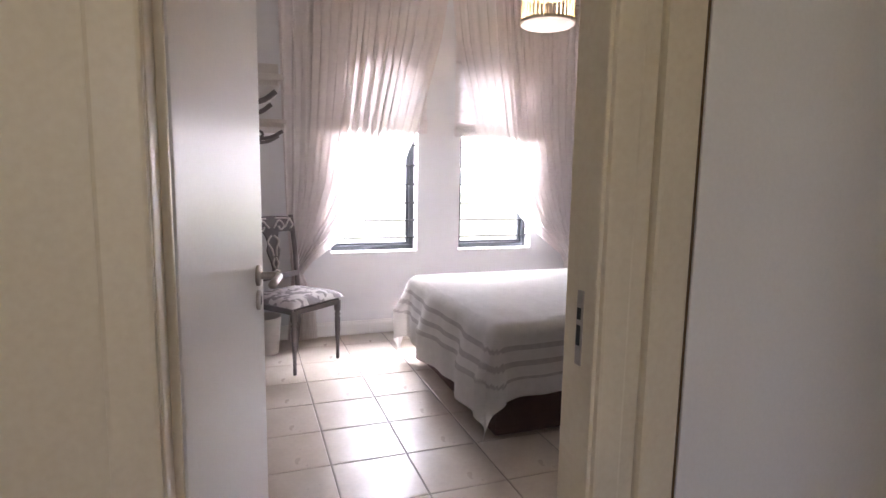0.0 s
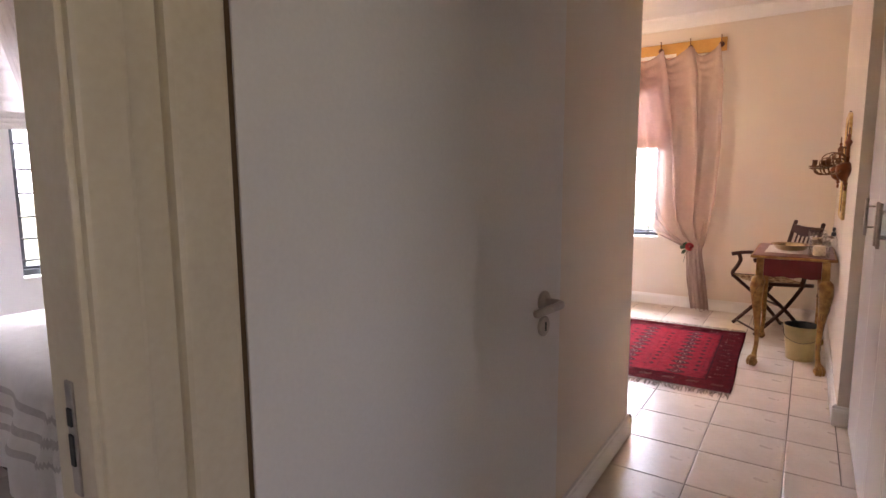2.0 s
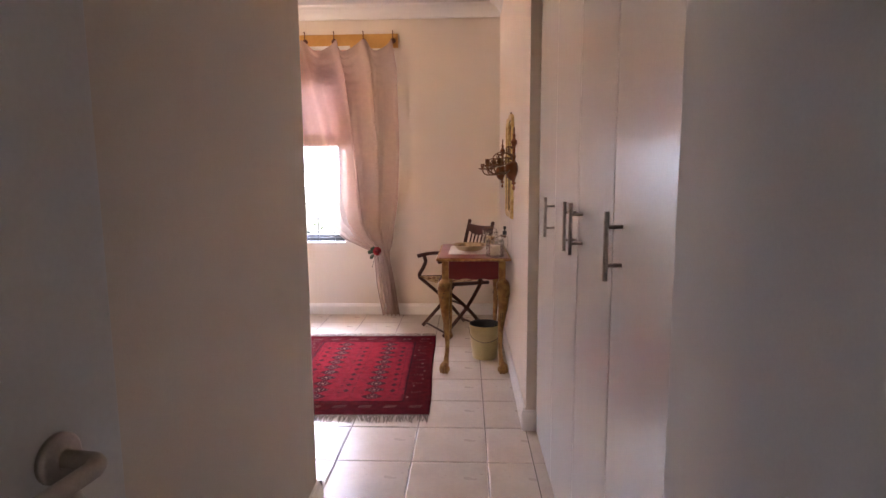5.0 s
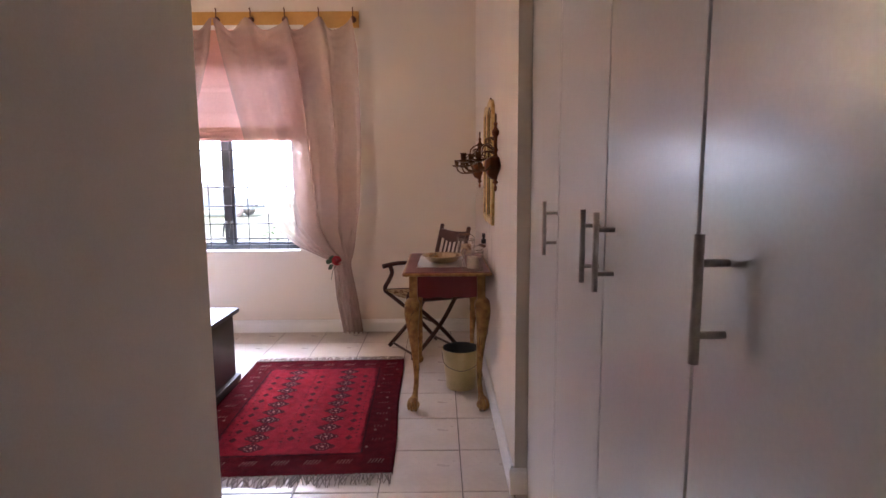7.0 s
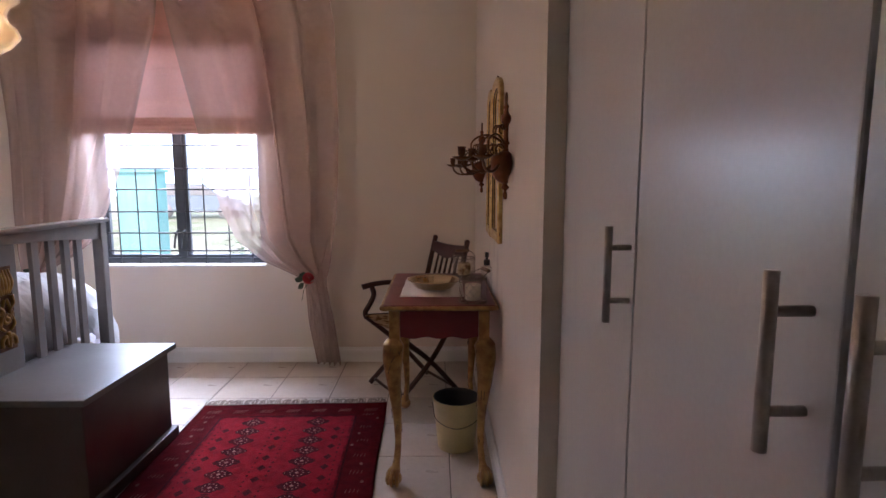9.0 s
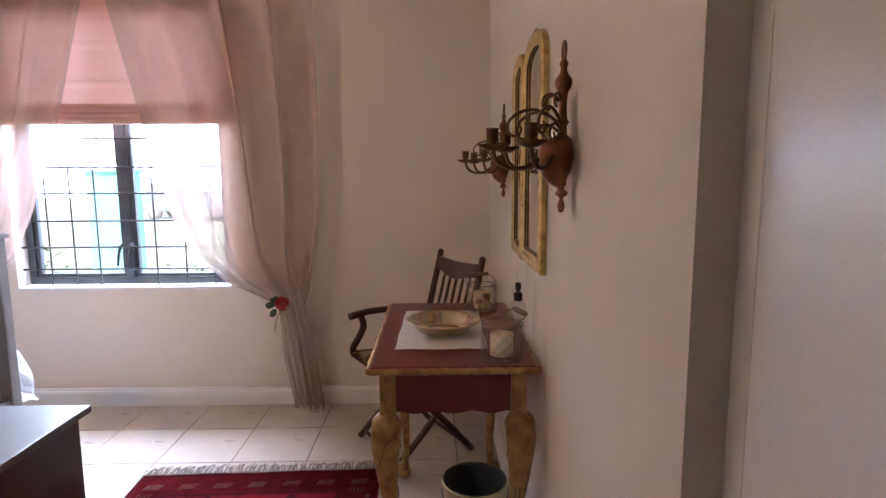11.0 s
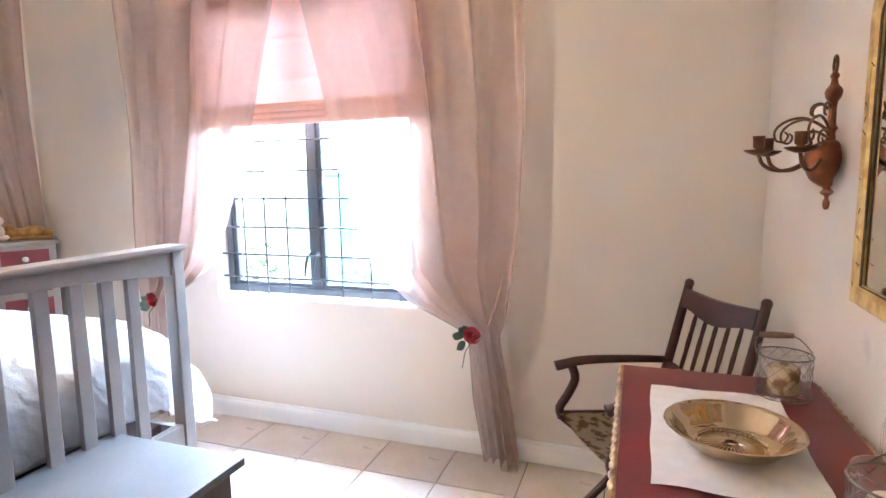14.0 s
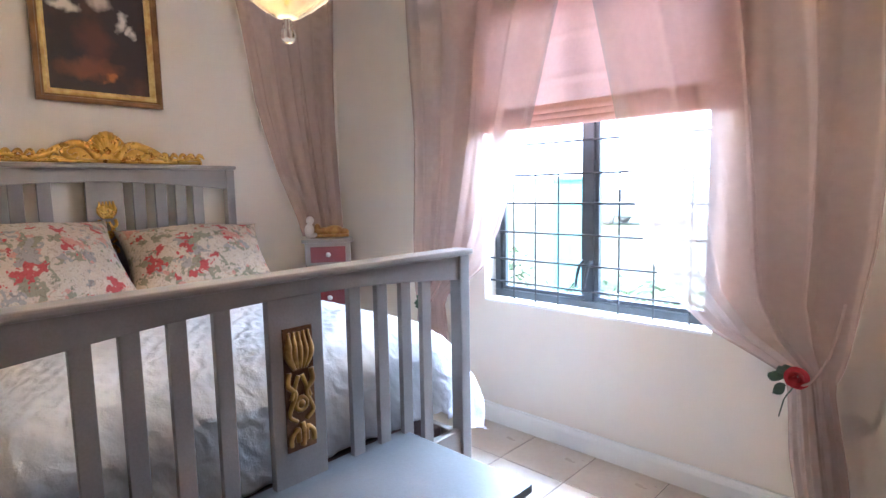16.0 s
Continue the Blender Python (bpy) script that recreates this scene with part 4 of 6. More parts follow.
for x in (-0.31, -0.275, -0.04, 0.0, 0.04, 0.275, 0.31):
    big = abs(x) < 0.01 or abs(abs(x) - 0.275) < 0.01
    for k in range(10 if big else 24):
        cy = -0.46 + 0.92 * (k + 0.5) / (10 if big else 24) + rng.uniform(-0.004, 0.004)
        r = 0.020 if big else rng.uniform(0.004, 0.008)
        rug_gon(bm, x + rng.uniform(-0.002, 0.002), cy, r, r * 1.25, 4, 0.0125)
small = part("motif_weave", bm, M_RUG3, rug, "small dark woven motifs")
small["kind"] = "stuff"
bm2 = bmesh.new()
for x in (-0.352, 0.352):
    rug_patch(bm2, x - 0.005, x + 0.005, -0.57, 0.57, 0.0118)
for y in (-0.575, 0.575):
    rug_patch(bm2, -0.345, 0.345, y - 0.005, y + 0.005, 0.0122)
part("border_stripe", bm2, M_RUG3, rug)
rng = random.Random(5)
for y in (-0.64, 0.64):
    for k in range(7):
        cx = -0.42 + 0.14 * k
        for j in range(5):
            tube(bp, [RUG @ Vector((cx + 0.014 * (j - 2), y - 0.018, 0.012)), RUG @ Vector((cx + 0.014 * (j - 2) + 0.012, y + 0.018, 0.012))], 0.0016, 4)
for x in (-0.42, 0.42):
    for k in range(8):
        cy = -0.5 + 0.145 * k
        rug_gon(bp, x + rng.uniform(-0.05, 0.05), cy + rng.uniform(-0.02, 0.02), 0.008, 0.012, 6, 0.0125)
        for j in range(4):
            tube(bp, [RUG @ Vector((x - 0.03 + 0.016 * j, cy + 0.05, 0.012)), RUG @ Vector((x - 0.025 + 0.016 * j, cy + 0.075, 0.012))], 0.0011, 4)
part("pale_weave", bp, M_RUG4, rug, "pale woven motifs")["kind"] = "stuff"
bm = bmesh.new()
for sy in (-1, 1):
    for k in range(150):
        x = -RW + 2 * RW * (k + rng.random()) / 150
        ln = rng.uniform(0.05, 0.085)
        dx = rng.uniform(-0.03, 0.03)
        p0 = RUG @ Vector((x, sy * (RL - 0.004), 0.008))
        p1 = RUG @ Vector((x + dx * 0.4, sy * (RL + ln * 0.5), 0.010 + rng.random() * 0.006))
        p2 = RUG @ Vector((x + dx, sy * (RL + ln), 0.003))
        tube(bm, [p0, p1, p2], lambda s: 0.0034 - 0.0016 * s, 5)
fr = part("fringe", bm, M_FRINGE, rug, "greyish wool fringe")
fr["kind"] = "stuff"

# ---------- console table ----------
TX0, TX1, TY0, TY1, TZ = -0.150, 0.318, 2.82, 3.60, 0.757
table = thing("console_table", (0.085, 3.21, 0), "oxblood red console table with worn gilt cabriole legs", "table")
part("tabletop", boxes((TX0 + 0.009, TX1 - 0.009, TY0 + 0.009, TY1 - 0.009, TZ - 0.020, TZ), bevel=0.003), M_RED, table)


def rope_edge(p, q, out):
    """A scalloped gilt moulding along an edge of the top."""
    p, q, out = Vector(p), Vector(q), Vector(out)
    n = max(8, int((q - p).length / 0.006))
    bm = bmesh.new()
    pts = []
    for k in range(n + 1):
        s = k / n
        pts.append(p.lerp(q, s) + out * (0.0026 * math.sin(s * (q - p).length / 0.035 * 2 * math.pi)) + Vector((0, 0, 0.0007 * math.cos(s * (q - p).length / 0.035 * 2 * math.pi))))
    tube(bm, pts, lambda s: 0.0095, 10)
    return bm


zE = TZ - 0.012
for p, q, o in (((TX0 + 0.006, TY0 + 0.006, zE), (TX1 - 0.006, TY0 + 0.006, zE), (0, -1, 0)), ((TX0 + 0.006, TY1 - 0.006, zE), (TX1 - 0.006, TY1 - 0.006, zE), (0, 1, 0)),
                ((TX0 + 0.006, TY0 + 0.006, zE), (TX0 + 0.006, TY1 - 0.006, zE), (-1, 0, 0)), ((TX1 - 0.006, TY0 + 0.006, zE), (TX1 - 0.006, TY1 - 0.006, zE), (1, 0, 0))):
    part("gilt_edge", rope_edge(p, q, o), M_GILT, table, "scalloped gilt edge moulding", True)


def apron(a0, a1, fixed, axis):
    n = 24
    top = TZ - 0.024
    poly = [(a0, top)] + [(a1, top)] + [(a1 + (a0 - a1) * k / n, 0.622 + 0.004 * math.cos(2 * math.pi * 3 * k / n) - 0.004) for k in range(n + 1)]
    bm = bmesh.new()
    if axis == "x":
        prism(bm, poly, lambda u, v, w: Vector((u, fixed + w, v)), 0.018)
    else:
        prism(bm, poly, lambda u, v, w: Vector((fixed + w, u, v)), 0.018)
    part("apron", bm, M_RED, table, "red apron with a wavy lower edge")
    bm = bmesh.new()
    pts = [(a1 + (a0 - a1) * k / n, 0.622 + 0.004 * math.cos(2 * math.pi * 3 * k / n) - 0.004) for k in range(n + 1)]
    tube(bm, [Vector((u, fixed + 0.006, v)) if axis == "x" else Vector((fixed + 0.006, u, v)) for u, v in pts], 0.0035, 6)
    part("apron_bead", bm, M_RED, table, "", True)


apron(TX0 + 0.075, TX1 - 0.075, TY0 + 0.035, "x")
apron(TX0 + 0.075, TX1 - 0.075, TY1 - 0.053, "x")
apron(TY0 + 0.075, TY1 - 0.075, TX0 + 0.035, "y")
apron(TY0 + 0.075, TY1 - 0.075, TX1 - 0.053, "y")
for cx, cy, sx, sy in ((TX0 + 0.052, TY0 + 0.052, -1, -1), (TX1 - 0.052, TY0 + 0.052, 1, -1), (TX0 + 0.052, TY1 - 0.052, -1, 1), (TX1 - 0.052, TY1 - 0.052, 1, 1)):

    def q(out, z, ahead=0.0):
        return Vector((cx + sx * out, cy + sy * (out + ahead), z))

    ctrl = [q(0.0, 0.612), q(0.004, 0.585), q(0.009, 0.525), q(0.004, 0.42, 0.004), q(-0.006, 0.29, 0.006), q(-0.010, 0.17, 0.014), q(-0.004, 0.09, 0.026), q(0.002, 0.055, 0.036)]
    rad = [0.024, 0.043, 0.042, 0.029, 0.019, 0.0135, 0.0145, 0.023]
    bm = bmesh.new()
    tube(bm, curve_pts(ctrl, 42), lambda s: float(np.interp(s, [k / 7 for k in range(8)], rad)), 14)
    leg = part("leg", bm, M_GILT, table, "worn gilt cabriole leg", True)
    part("leg_block", boxes((cx - 0.022, cx + 0.022, cy - 0.022, cy + 0.022, 0.60, TZ - 0.022), bevel=0.004), M_GILT, leg)
    bm = bmesh.new()
    bmesh.ops.create_uvsphere(bm, u_segments=16, v_segments=10, radius=0.030, matrix=Matrix.Translation(q(0.002, 0.0295, 0.044)) @ Matrix.Diagonal((1, 1, 0.98, 1)))
    for k in range(4):
        a = math.atan2(sy, sx) + (k - 1.5) * 0.75
        d = Vector((math.cos(a), math.sin(a), 0))
        tube(bm, curve_pts([q(0.0, 0.075, 0.03), q(0.002, 0.054, 0.044) + d * 0.024, q(0.002, 0.030, 0.044) + d * 0.034, q(0.002, 0.008, 0.044) + d * 0.029], 10), lambda t: 0.011 - 0.004 * t, 7)
    part("claw_foot", bm, M_GILT, leg, "carved claw and ball foot", True)
    bm = bmesh.new()
    rl = random.Random(int(cx * 1000) + int(cy * 77))
    path = curve_pts(ctrl, 42)
    for k in range(26):
        i = rl.randrange(2, 38)
        r = float(np.interp(i / 42, [k2 / 7 for k2 in range(8)], rad)) + 0.0004
        a = rl.uniform(0, 2 * math.pi)
        p = path[i] + Vector((math.cos(a) * r, math.sin(a) * r, 0))
        a2 = a + rl.uniform(-0.35, 0.35)
        q2 = path[min(i + rl.randrange(1, 3), 42)]
        r2 = r * 0.99
        tube(bm, [p, q2 + Vector((math.cos(a2) * r2, math.sin(a2) * r2, 0))], 0.0013, 5)
    part("crackle", bm, M_GILTLINE, leg, "dark worn lines in the gilt")["kind"] = "stuff"

# ---------- things on the table ----------


def runner(u, v):
    x = -0.085 + 0.275 * u + 0.0015 * math.sin(14 * v) + 0.01 * v
    y = 2.975 + 0.47 * v + 0.004 * math.sin(11 * u)
    return Vector((x, y, TZ + 0.0025 + 0.0012 * abs(math.sin(5 * u + 2 * v)) + 0.0015 * abs(math.sin(31 * v) * math.sin(27 * u))))


runner_ob = solid("table_cloth", sheet(40, 60, runner, 0), M_LINEN, "white linen tray cloth with a drawn hem", "cloth", smooth=True)
BZ = TZ + 0.006
BWX, BWY = 0.062, 3.15
bowl = thing("bowl", (BWX, BWY, BZ), "shallow golden lustre glass bowl on the tray cloth", "bowl")
wall = curve_pts([Vector((0.088, 0, 0.004)), Vector((0.104, 0, 0.012)), Vector((0.120, 0, 0.032)), Vector((0.136, 0, 0.051)), Vector((0.146, 0, 0.056))], 12)
inner = [(p.x - 0.0045, p.z + 0.003) for p in reversed(wall)]
bm = turned([(0, 0.001), (0.08, 0.001)] + [(p.x, p.z) for p in wall] + [(0.1475, 0.0585), (0.1450, 0.0605)] + inner + [(0.08, 0.006), (0, 0.006)], pose(BWX, BWY, BZ) @ Matrix.Diagonal((0.82, 0.82, 0.74, 1)), 120)
for v in bm.verts:
    d = Vector((v.co.x - BWX, v.co.y - BWY, 0))
    if d.length > 0.08:
        k = 1 + 0.005 * math.cos(20 * math.atan2(d.y, d.x))
        v.co.x, v.co.y = BWX + d.x * k, BWY + d.y * k
part("dish", bm, M_AMBER, bowl, "", True)
bm = bmesh.new()
tube(bm, [(BWX + 0.06 * math.cos(a), BWY + 0.06 * math.sin(a), BZ + 0.009) for a in (2 * math.pi * k / 40 for k in range(41))], 0.002, 5)
for k in range(36):
    a = 2 * math.pi * k / 36
    c, s = math.cos(a), math.sin(a)
    tube(bm, [(BWX + c * 0.012, BWY + s * 0.012, BZ + 0.0075), (BWX + c * 0.03, BWY + s * 0.03, BZ + 0.009), (BWX + c * 0.054, BWY + s * 0.054, BZ + 0.0085)], 0.0016, 5)
part("relief", bm, M_AMBER, bowl, "moulded sunburst ribs", True)["kind"] = "stuff"


def wire_jar(at, seed, turn, inside):
    j = thing("wire_jar", at, "clear glass jar in a wire basket with a wooden handle", "jar", "jars on the console table")
    m = pose(*at)
    g = part("jar", turned([(0, 0.004), (0.050, 0.004), (0.054, 0.010), (0.054, 0.098), (0.051, 0.104), (0.055, 0.109), (0.055, 0.113), (0.049, 0.113), (0.047, 0.103), (0.050, 0.096), (0.050, 0.012), (0, 0.009)], m, 32), M_THINGLASS, j, "clear glass", True)
    bm = bmesh.new()
    for z, r in ((0.003, 0.057), (0.100, 0.0575)):
        tube(bm, [m @ Vector((r * math.cos(a), r * math.sin(a), z)) for a in (2 * math.pi * k / 32 for k in range(33))], 0.0019, 6)
    for k in range(12):
        for s in (-1, 1):
            pts = []
            for i in range(7):
                a = 2 * math.pi * k / 12 + s * (0.26 if i % 2 else 0.0)
                pts.append(m @ Vector((0.0572 * math.cos(a), 0.0572 * math.sin(a), 0.004 + 0.016 * i)))
            tube(bm, pts, 0.0007, 4)
    part("wire_basket", bm, M_WIRE, j, "dark wire netting")["kind"] = "stuff"
    d = Vector((math.cos(turn), math.sin(turn), 0))
    e = Vector((-d.y, d.x, 0))
    bm = bmesh.new()
    arc = [m @ (d * 0.058 * c + Vector((0, 0, 0.100)) + (e * 0.055 + Vector((0, 0, 0.03))) * s) for c, s in ((1, 0), (0.98, 0.35), (0.8, 0.8), (0.55, 1.0))]
    tube(bm, curve_pts(arc, 10), 0.0016, 6)
    part("bail", bm, M_WIRE, j, "", True)
    bm = bmesh.new()
    arc2 = [m @ (d * -0.058 * c + Vector((0, 0, 0.100)) + (e * 0.055 + Vector((0, 0, 0.03))) * s) for c, s in ((1, 0), (0.98, 0.35), (0.8, 0.8), (0.55, 1.0))]
    tube(bm, curve_pts(arc2, 10), 0.0016, 6)
    part("bail", bm, M_WIRE, j, "", True)
    bm = bmesh.new()
    tube(bm, [m @ (d * s + e * 0.055 + Vector((0, 0, 0.13))) for s in (-0.036, -0.02, 0, 0.02, 0.036)], lambda s: 0.0085 - 0.003 * abs(s - 0.5), 10)
    part("wooden_grip", bm, M_GRIP, j, "", True)
    part("candle", turned([(0, 0.011), (0.032, 0.011), (0.033, 0.014), (0.033, 0.07), (0.030, 0.073), (0.012, 0.071), (0, 0.072)], m, 24), M_WAX if inside == "wax" else M_TAPESTRY, j, "ivory wax candle" if inside == "wax" else "brown and cream votive insert", True)


wire_jar((0.222, 2.897, TZ + 0.0005), 1, -1.25, "wax")
wire_jar((0.215, 3.47, TZ + 0.0005), 2, 0.12, "bronze")
spray = thing("spray_bottle", (0.296, 3.09, TZ), "small clear spray bottle with a black pump", "bottle")
part("bottle", turned([(0, 0), (0.023, 0), (0.025, 0.004), (0.025, 0.10), (0.021, 0.115), (0.010, 0.122), (0.010, 0.13), (0.008, 0.13), (0.008, 0.12), (0.019, 0.112), (0.0225, 0.10), (0.0225, 0.006), (0, 0.004)], pose(0.296, 3.09, TZ), 24), M_THINGLASS, spray, "clear glass", True)
part("collar", turned([(0.0, 0.122), (0.014, 0.122), (0.014, 0.145), (0.012, 0.147), (0, 0.147)], pose(0.296, 3.09, TZ), 20), M_BLACK, spray, "", True)
part("pump", turned([(0.0, 0.147), (0.006, 0.147), (0.006, 0.156), (0.009, 0.158), (0.009, 0.177), (0.007, 0.179), (0, 0.179)], pose(0.296, 3.09, TZ), 20), M_BLACK, spray, "", True)

# ---------- waste bin ----------
waste = thing("waste_bin", (0.165, 3.155, 0), "cream enamel bucket under the console table", "bin")
part("bucket", turned([(0, 0.002), (0.082, 0.002), (0.086, 0.006), (0.108, 0.235), (0.112, 0.24), (0.112, 0.246), (0.106, 0.244), (0.083, 0.012), (0, 0.010)], pose(0.165, 3.155, 0), 36), M_CREAMTIN, waste, "", True)
part("liner", turned([(0.081, 0.02), (0.1035, 0.236), (0.1045, 0.2475), (0.1075, 0.2475), (0.1070, 0.2455)], pose(0.165, 3.155, 0), 36), M_DARKIN, waste, "dark bin liner folded over the rim", True)
bm = bmesh.new()
tube(bm, curve_pts([(0.165 - 0.112, 3.14, 0.222), (0.165 - 0.09, 3.06, 0.17), (0.165, 3.035, 0.14), (0.165 + 0.09, 3.06, 0.17), (0.165 + 0.112, 3.14, 0.222)], 20), 0.0022, 6)
part("bail", bm, M_WIRE, waste, "", True)

# ---------- folding armchair ----------
chair = thing("folding_armchair", (-0.055, 3.885, 0), "dark mahogany folding armchair with a tapestry seat", "chair")
F1, F2 = Vector((-0.365, 3.945, 0)), Vector((-0.175, 3.605, 0))
B1, B2 = Vector((0.067, 4.15, 0)), Vector((0.252, 3.855, 0))
zz = Vector((0, 0, 1))


def up(p, z):
    return Vector((p.x, p.y, z))


def stick(pts, r, flat=1.0, n=None):
    bm = bmesh.new()
    tube(bm, curve_pts(pts, n or 12), r, 10, flat)
    return bm


back_way = (B1 - F1).normalized()
for f, b in ((F1, B1), (F2, B2)):
    d = (b - f)
    part("leg", stick([up(f + d * 0.88, 0.008), up(f + d * 0.5, 0.22), up(f + d * 0.03, 0.425)], 0.015), M_MAHOG, chair, "", True)
    part("leg", stick([up(f + d * 0.06, 0.008), up(f + d * 0.5, 0.22), up(f + d * 0.80, 0.43)], 0.015), M_MAHOG, chair, "", True)
    part("seat_rail", stick([up(f, 0.43), up(f + d * 0.5, 0.418), up(f + d * 0.92, 0.41)], 0.016), M_MAHOG, chair, "", True)
    part("back_post", stick([up(f + d * 0.74, 0.40), up(f + d * 0.86, 0.62), up(b, 0.892)], lambda s: 0.018 - 0.003 * s), M_MAHOG, chair, "", True)
    bm = bmesh.new()
    bmesh.ops.create_uvsphere(bm, u_segments=12, v_segments=8, radius=0.0165, matrix=Matrix.Translation(up(b, 0.893)))
    part("finial", bm, M_MAHOG, chair, "", True)
    part("armrest", stick([up(f + d * -0.02, 0.612), up(f + d * 0.2, 0.628), up(f + d * 0.55, 0.625), up(f + d * 0.85, 0.615)], lambda s: 0.020 - 0.006 * s, 0.62), M_MAHOG, chair, "curved mahogany armrest", True)
    part("arm_support", stick([up(f + d * 0.10, 0.615), up(f + d * 0.13, 0.56), up(f + d * 0.07, 0.50), up(f + d * 0.015, 0.46), up(f + d * 0.02, 0.43)], 0.016), M_MAHOG, chair, "", True)


def seat_pt(u, v):
    p = F1.lerp(F2, u).lerp(B1.lerp(B2, u), v * 0.9)
    sag = -0.022 * math.sin(math.pi * u) * math.sin(math.pi * (0.15 + 0.7 * v))
    return up(p, 0.442 + sag - 0.02 * v)


part("seat", sheet(20, 20, seat_pt, 0.012), M_TAPESTRY, chair, "brown and gold tapestry seat", True)


def back_board(z0, z1, arch):
    bm = bmesh.new()
    n = 20
    lean = (B1 - F1).normalized()

    def to3(u, v, w):
        k = 0.86 + 0.14 * (v - 0.62) / 0.285
        p = (F1 + (B1 - F1) * k).lerp(F2 + (B2 - F2) * k, u)
        return up(p, v) - lean * (0.012 - w)
    poly = [(0.03 + 0.94 * k / n, z1 - 0.008 * math.sin(math.pi * k / n)) for k in range(n + 1)] + [(0.97 - 0.94 * k / n, z0 - arch * math.sin(math.pi * k / n) ** 2) for k in range(n + 1)]
    prism(bm, poly, to3, 0.018)
    return bm


part("crest_rail", back_board(0.812, 0.872, 0.028), M_MAHOG, chair, "carved crest rail")
part("back_rail", back_board(0.585, 0.61, 0.0), M_MAHOG, chair)
for k in range(5):
    u = 0.20 + 0.15 * k
    lo = (F1 + (B1 - F1) * 0.85).lerp(F2 + (B2 - F2) * 0.85, u)
    hi = (F1 + (B1 - F1) * 0.965).lerp(F2 + (B2 - F2) * 0.965, u)
    bm = bmesh.new()
    tube(bm, [up(lo.lerp(hi, s), 0.59 + 0.215 * s) for s in (k2 / 12 for k2 in range(13))], lambda s: 0.0052 + 0.0016 * math.sin(math.pi * s) + 0.0012 * abs(math.sin(3 * math.pi * s)), 8)
    part("spindle", bm, M_MAHOG, chair, "turned spindle", True)
for s, z in ((0.12, 0.02), (0.84, 0.02), (0.5, 0.22)):
    part("stretcher", stick([up(F1 + (B1 - F1) * s, z + 0.012), up((F1 + (B1 - F1) * s).lerp(F2 + (B2 - F2) * s, 0.5), z + 0.012), up(F2 + (B2 - F2) * s, z + 0.012)], 0.009), M_MAHOG, chair, "", True)

# ---------- mirror ----------
mirror = thing("mirror", (0.32, 3.14, 0.98), "pair of arched mirror panels in a distressed gilt frame", "mirror")


def mirror_panel(y0, y1, z0, zs, zt, tilt):
    n = 18
    c, h = (y0 + y1) / 2, (y1 - y0) / 2

    def arch(inset):
        pts = [(y0 + inset, z0 + inset), (y1 - inset, z0 + inset)]
        for k in range(n + 1):
            a = math.pi * k / n
            s = math.cos(a)
            pts.append((c + (h - inset) * s, zs - inset * 0.3 + (zt - zs - inset * 0.7) * max(0.0, math.sin(a)) ** 0.75))
        return pts

    def to3(u, v, w):
        return Vector((0.333 - 0.65 * w - tilt * (u - y0), u, v + 0.011))

    outer, inner = arch(0.0), arch(0.042)
    bm = bmesh.new()
    rows = []
    for pts, w in ((outer, 0.0), (outer, 0.024), (arch(0.008), 0.030), (arch(0.02), 0.026), (arch(0.032), 0.028), (inner, 0.016), (inner, 0.004)):
        rows.append([bm.verts.new(to3(u, v, w)) for u, v in pts])
    for a, b in zip(rows, rows[1:]):
        for k in range(len(a)):
            bm.faces.new((a[k], a[(k + 1) % len(a)], b[(k + 1) % len(a)], b[k]))
    bmesh.ops.recalc_face_normals(bm, faces=bm.faces)
    f = part("frame", bm, M_GILTPALE, mirror, "distressed gilt wooden frame")
    bm = bmesh.new()
    bm.faces.new([bm.verts.new(to3(u, v, 0.010)) for u, v in arch(0.040)])
    part("mirror_glass", bm, M_MIRROR, f, "old silvered mirror glass")
    bm = bmesh.new()
    edge = [to3(u, v, 0.0165) for u, v in arch(0.0405)]
    tube(bm, edge + edge[:1], 0.0028, 6)
    part("inner_edge", bm, M_GILTLINE, f, "dark worn inner edge")
    bm = bmesh.new()
    rl = random.Random(int(y0 * 100))
    for k in range(20):
        side = rl.random()
        z = rl.uniform(z0 + 0.02, zs)
        if side < 0.4:
            u = y0 + rl.uniform(0.0, 0.03)
            tube(bm, [to3(u, z, 0.0293), to3(u + rl.uniform(0.0, 0.02), z + rl.uniform(-0.012, 0.012), 0.0285)], 0.0009, 4)
        elif side < 0.8:
            u = y1 - rl.uniform(0.0, 0.03)
            tube(bm, [to3(u, z, 0.0293), to3(u - rl.uniform(0.0, 0.02), z + rl.uniform(-0.012, 0.012), 0.0285)], 0.0009, 4)
        else:
            tube(bm, [to3(y0 - 0.0005, z, rl.uniform(0.004, 0.024)), to3(y0 - 0.0005, z + rl.uniform(-0.02, 0.02), rl.uniform(0.004, 0.024))], 0.0014, 4)
    part("crackle", bm, M_GILTLINE, f, "dark worn lines in the gilt")["kind"] = "stuff"
    return f


mirror_panel(2.850, 3.168, 0.99, 1.56, 1.655, 0.0)
mirror_panel(3.172, 3.445, 0.985, 1.57, 1.655, -0.03)
part("hook", turned([(0, 0), (0.006, 0), (0.004, 0.012), (0.007, 0.02), (0, 0.03)], pose(0.325, 2.998, 1.648), 10), M_IRON, mirror, "", True)

# ---------- sconces ----------


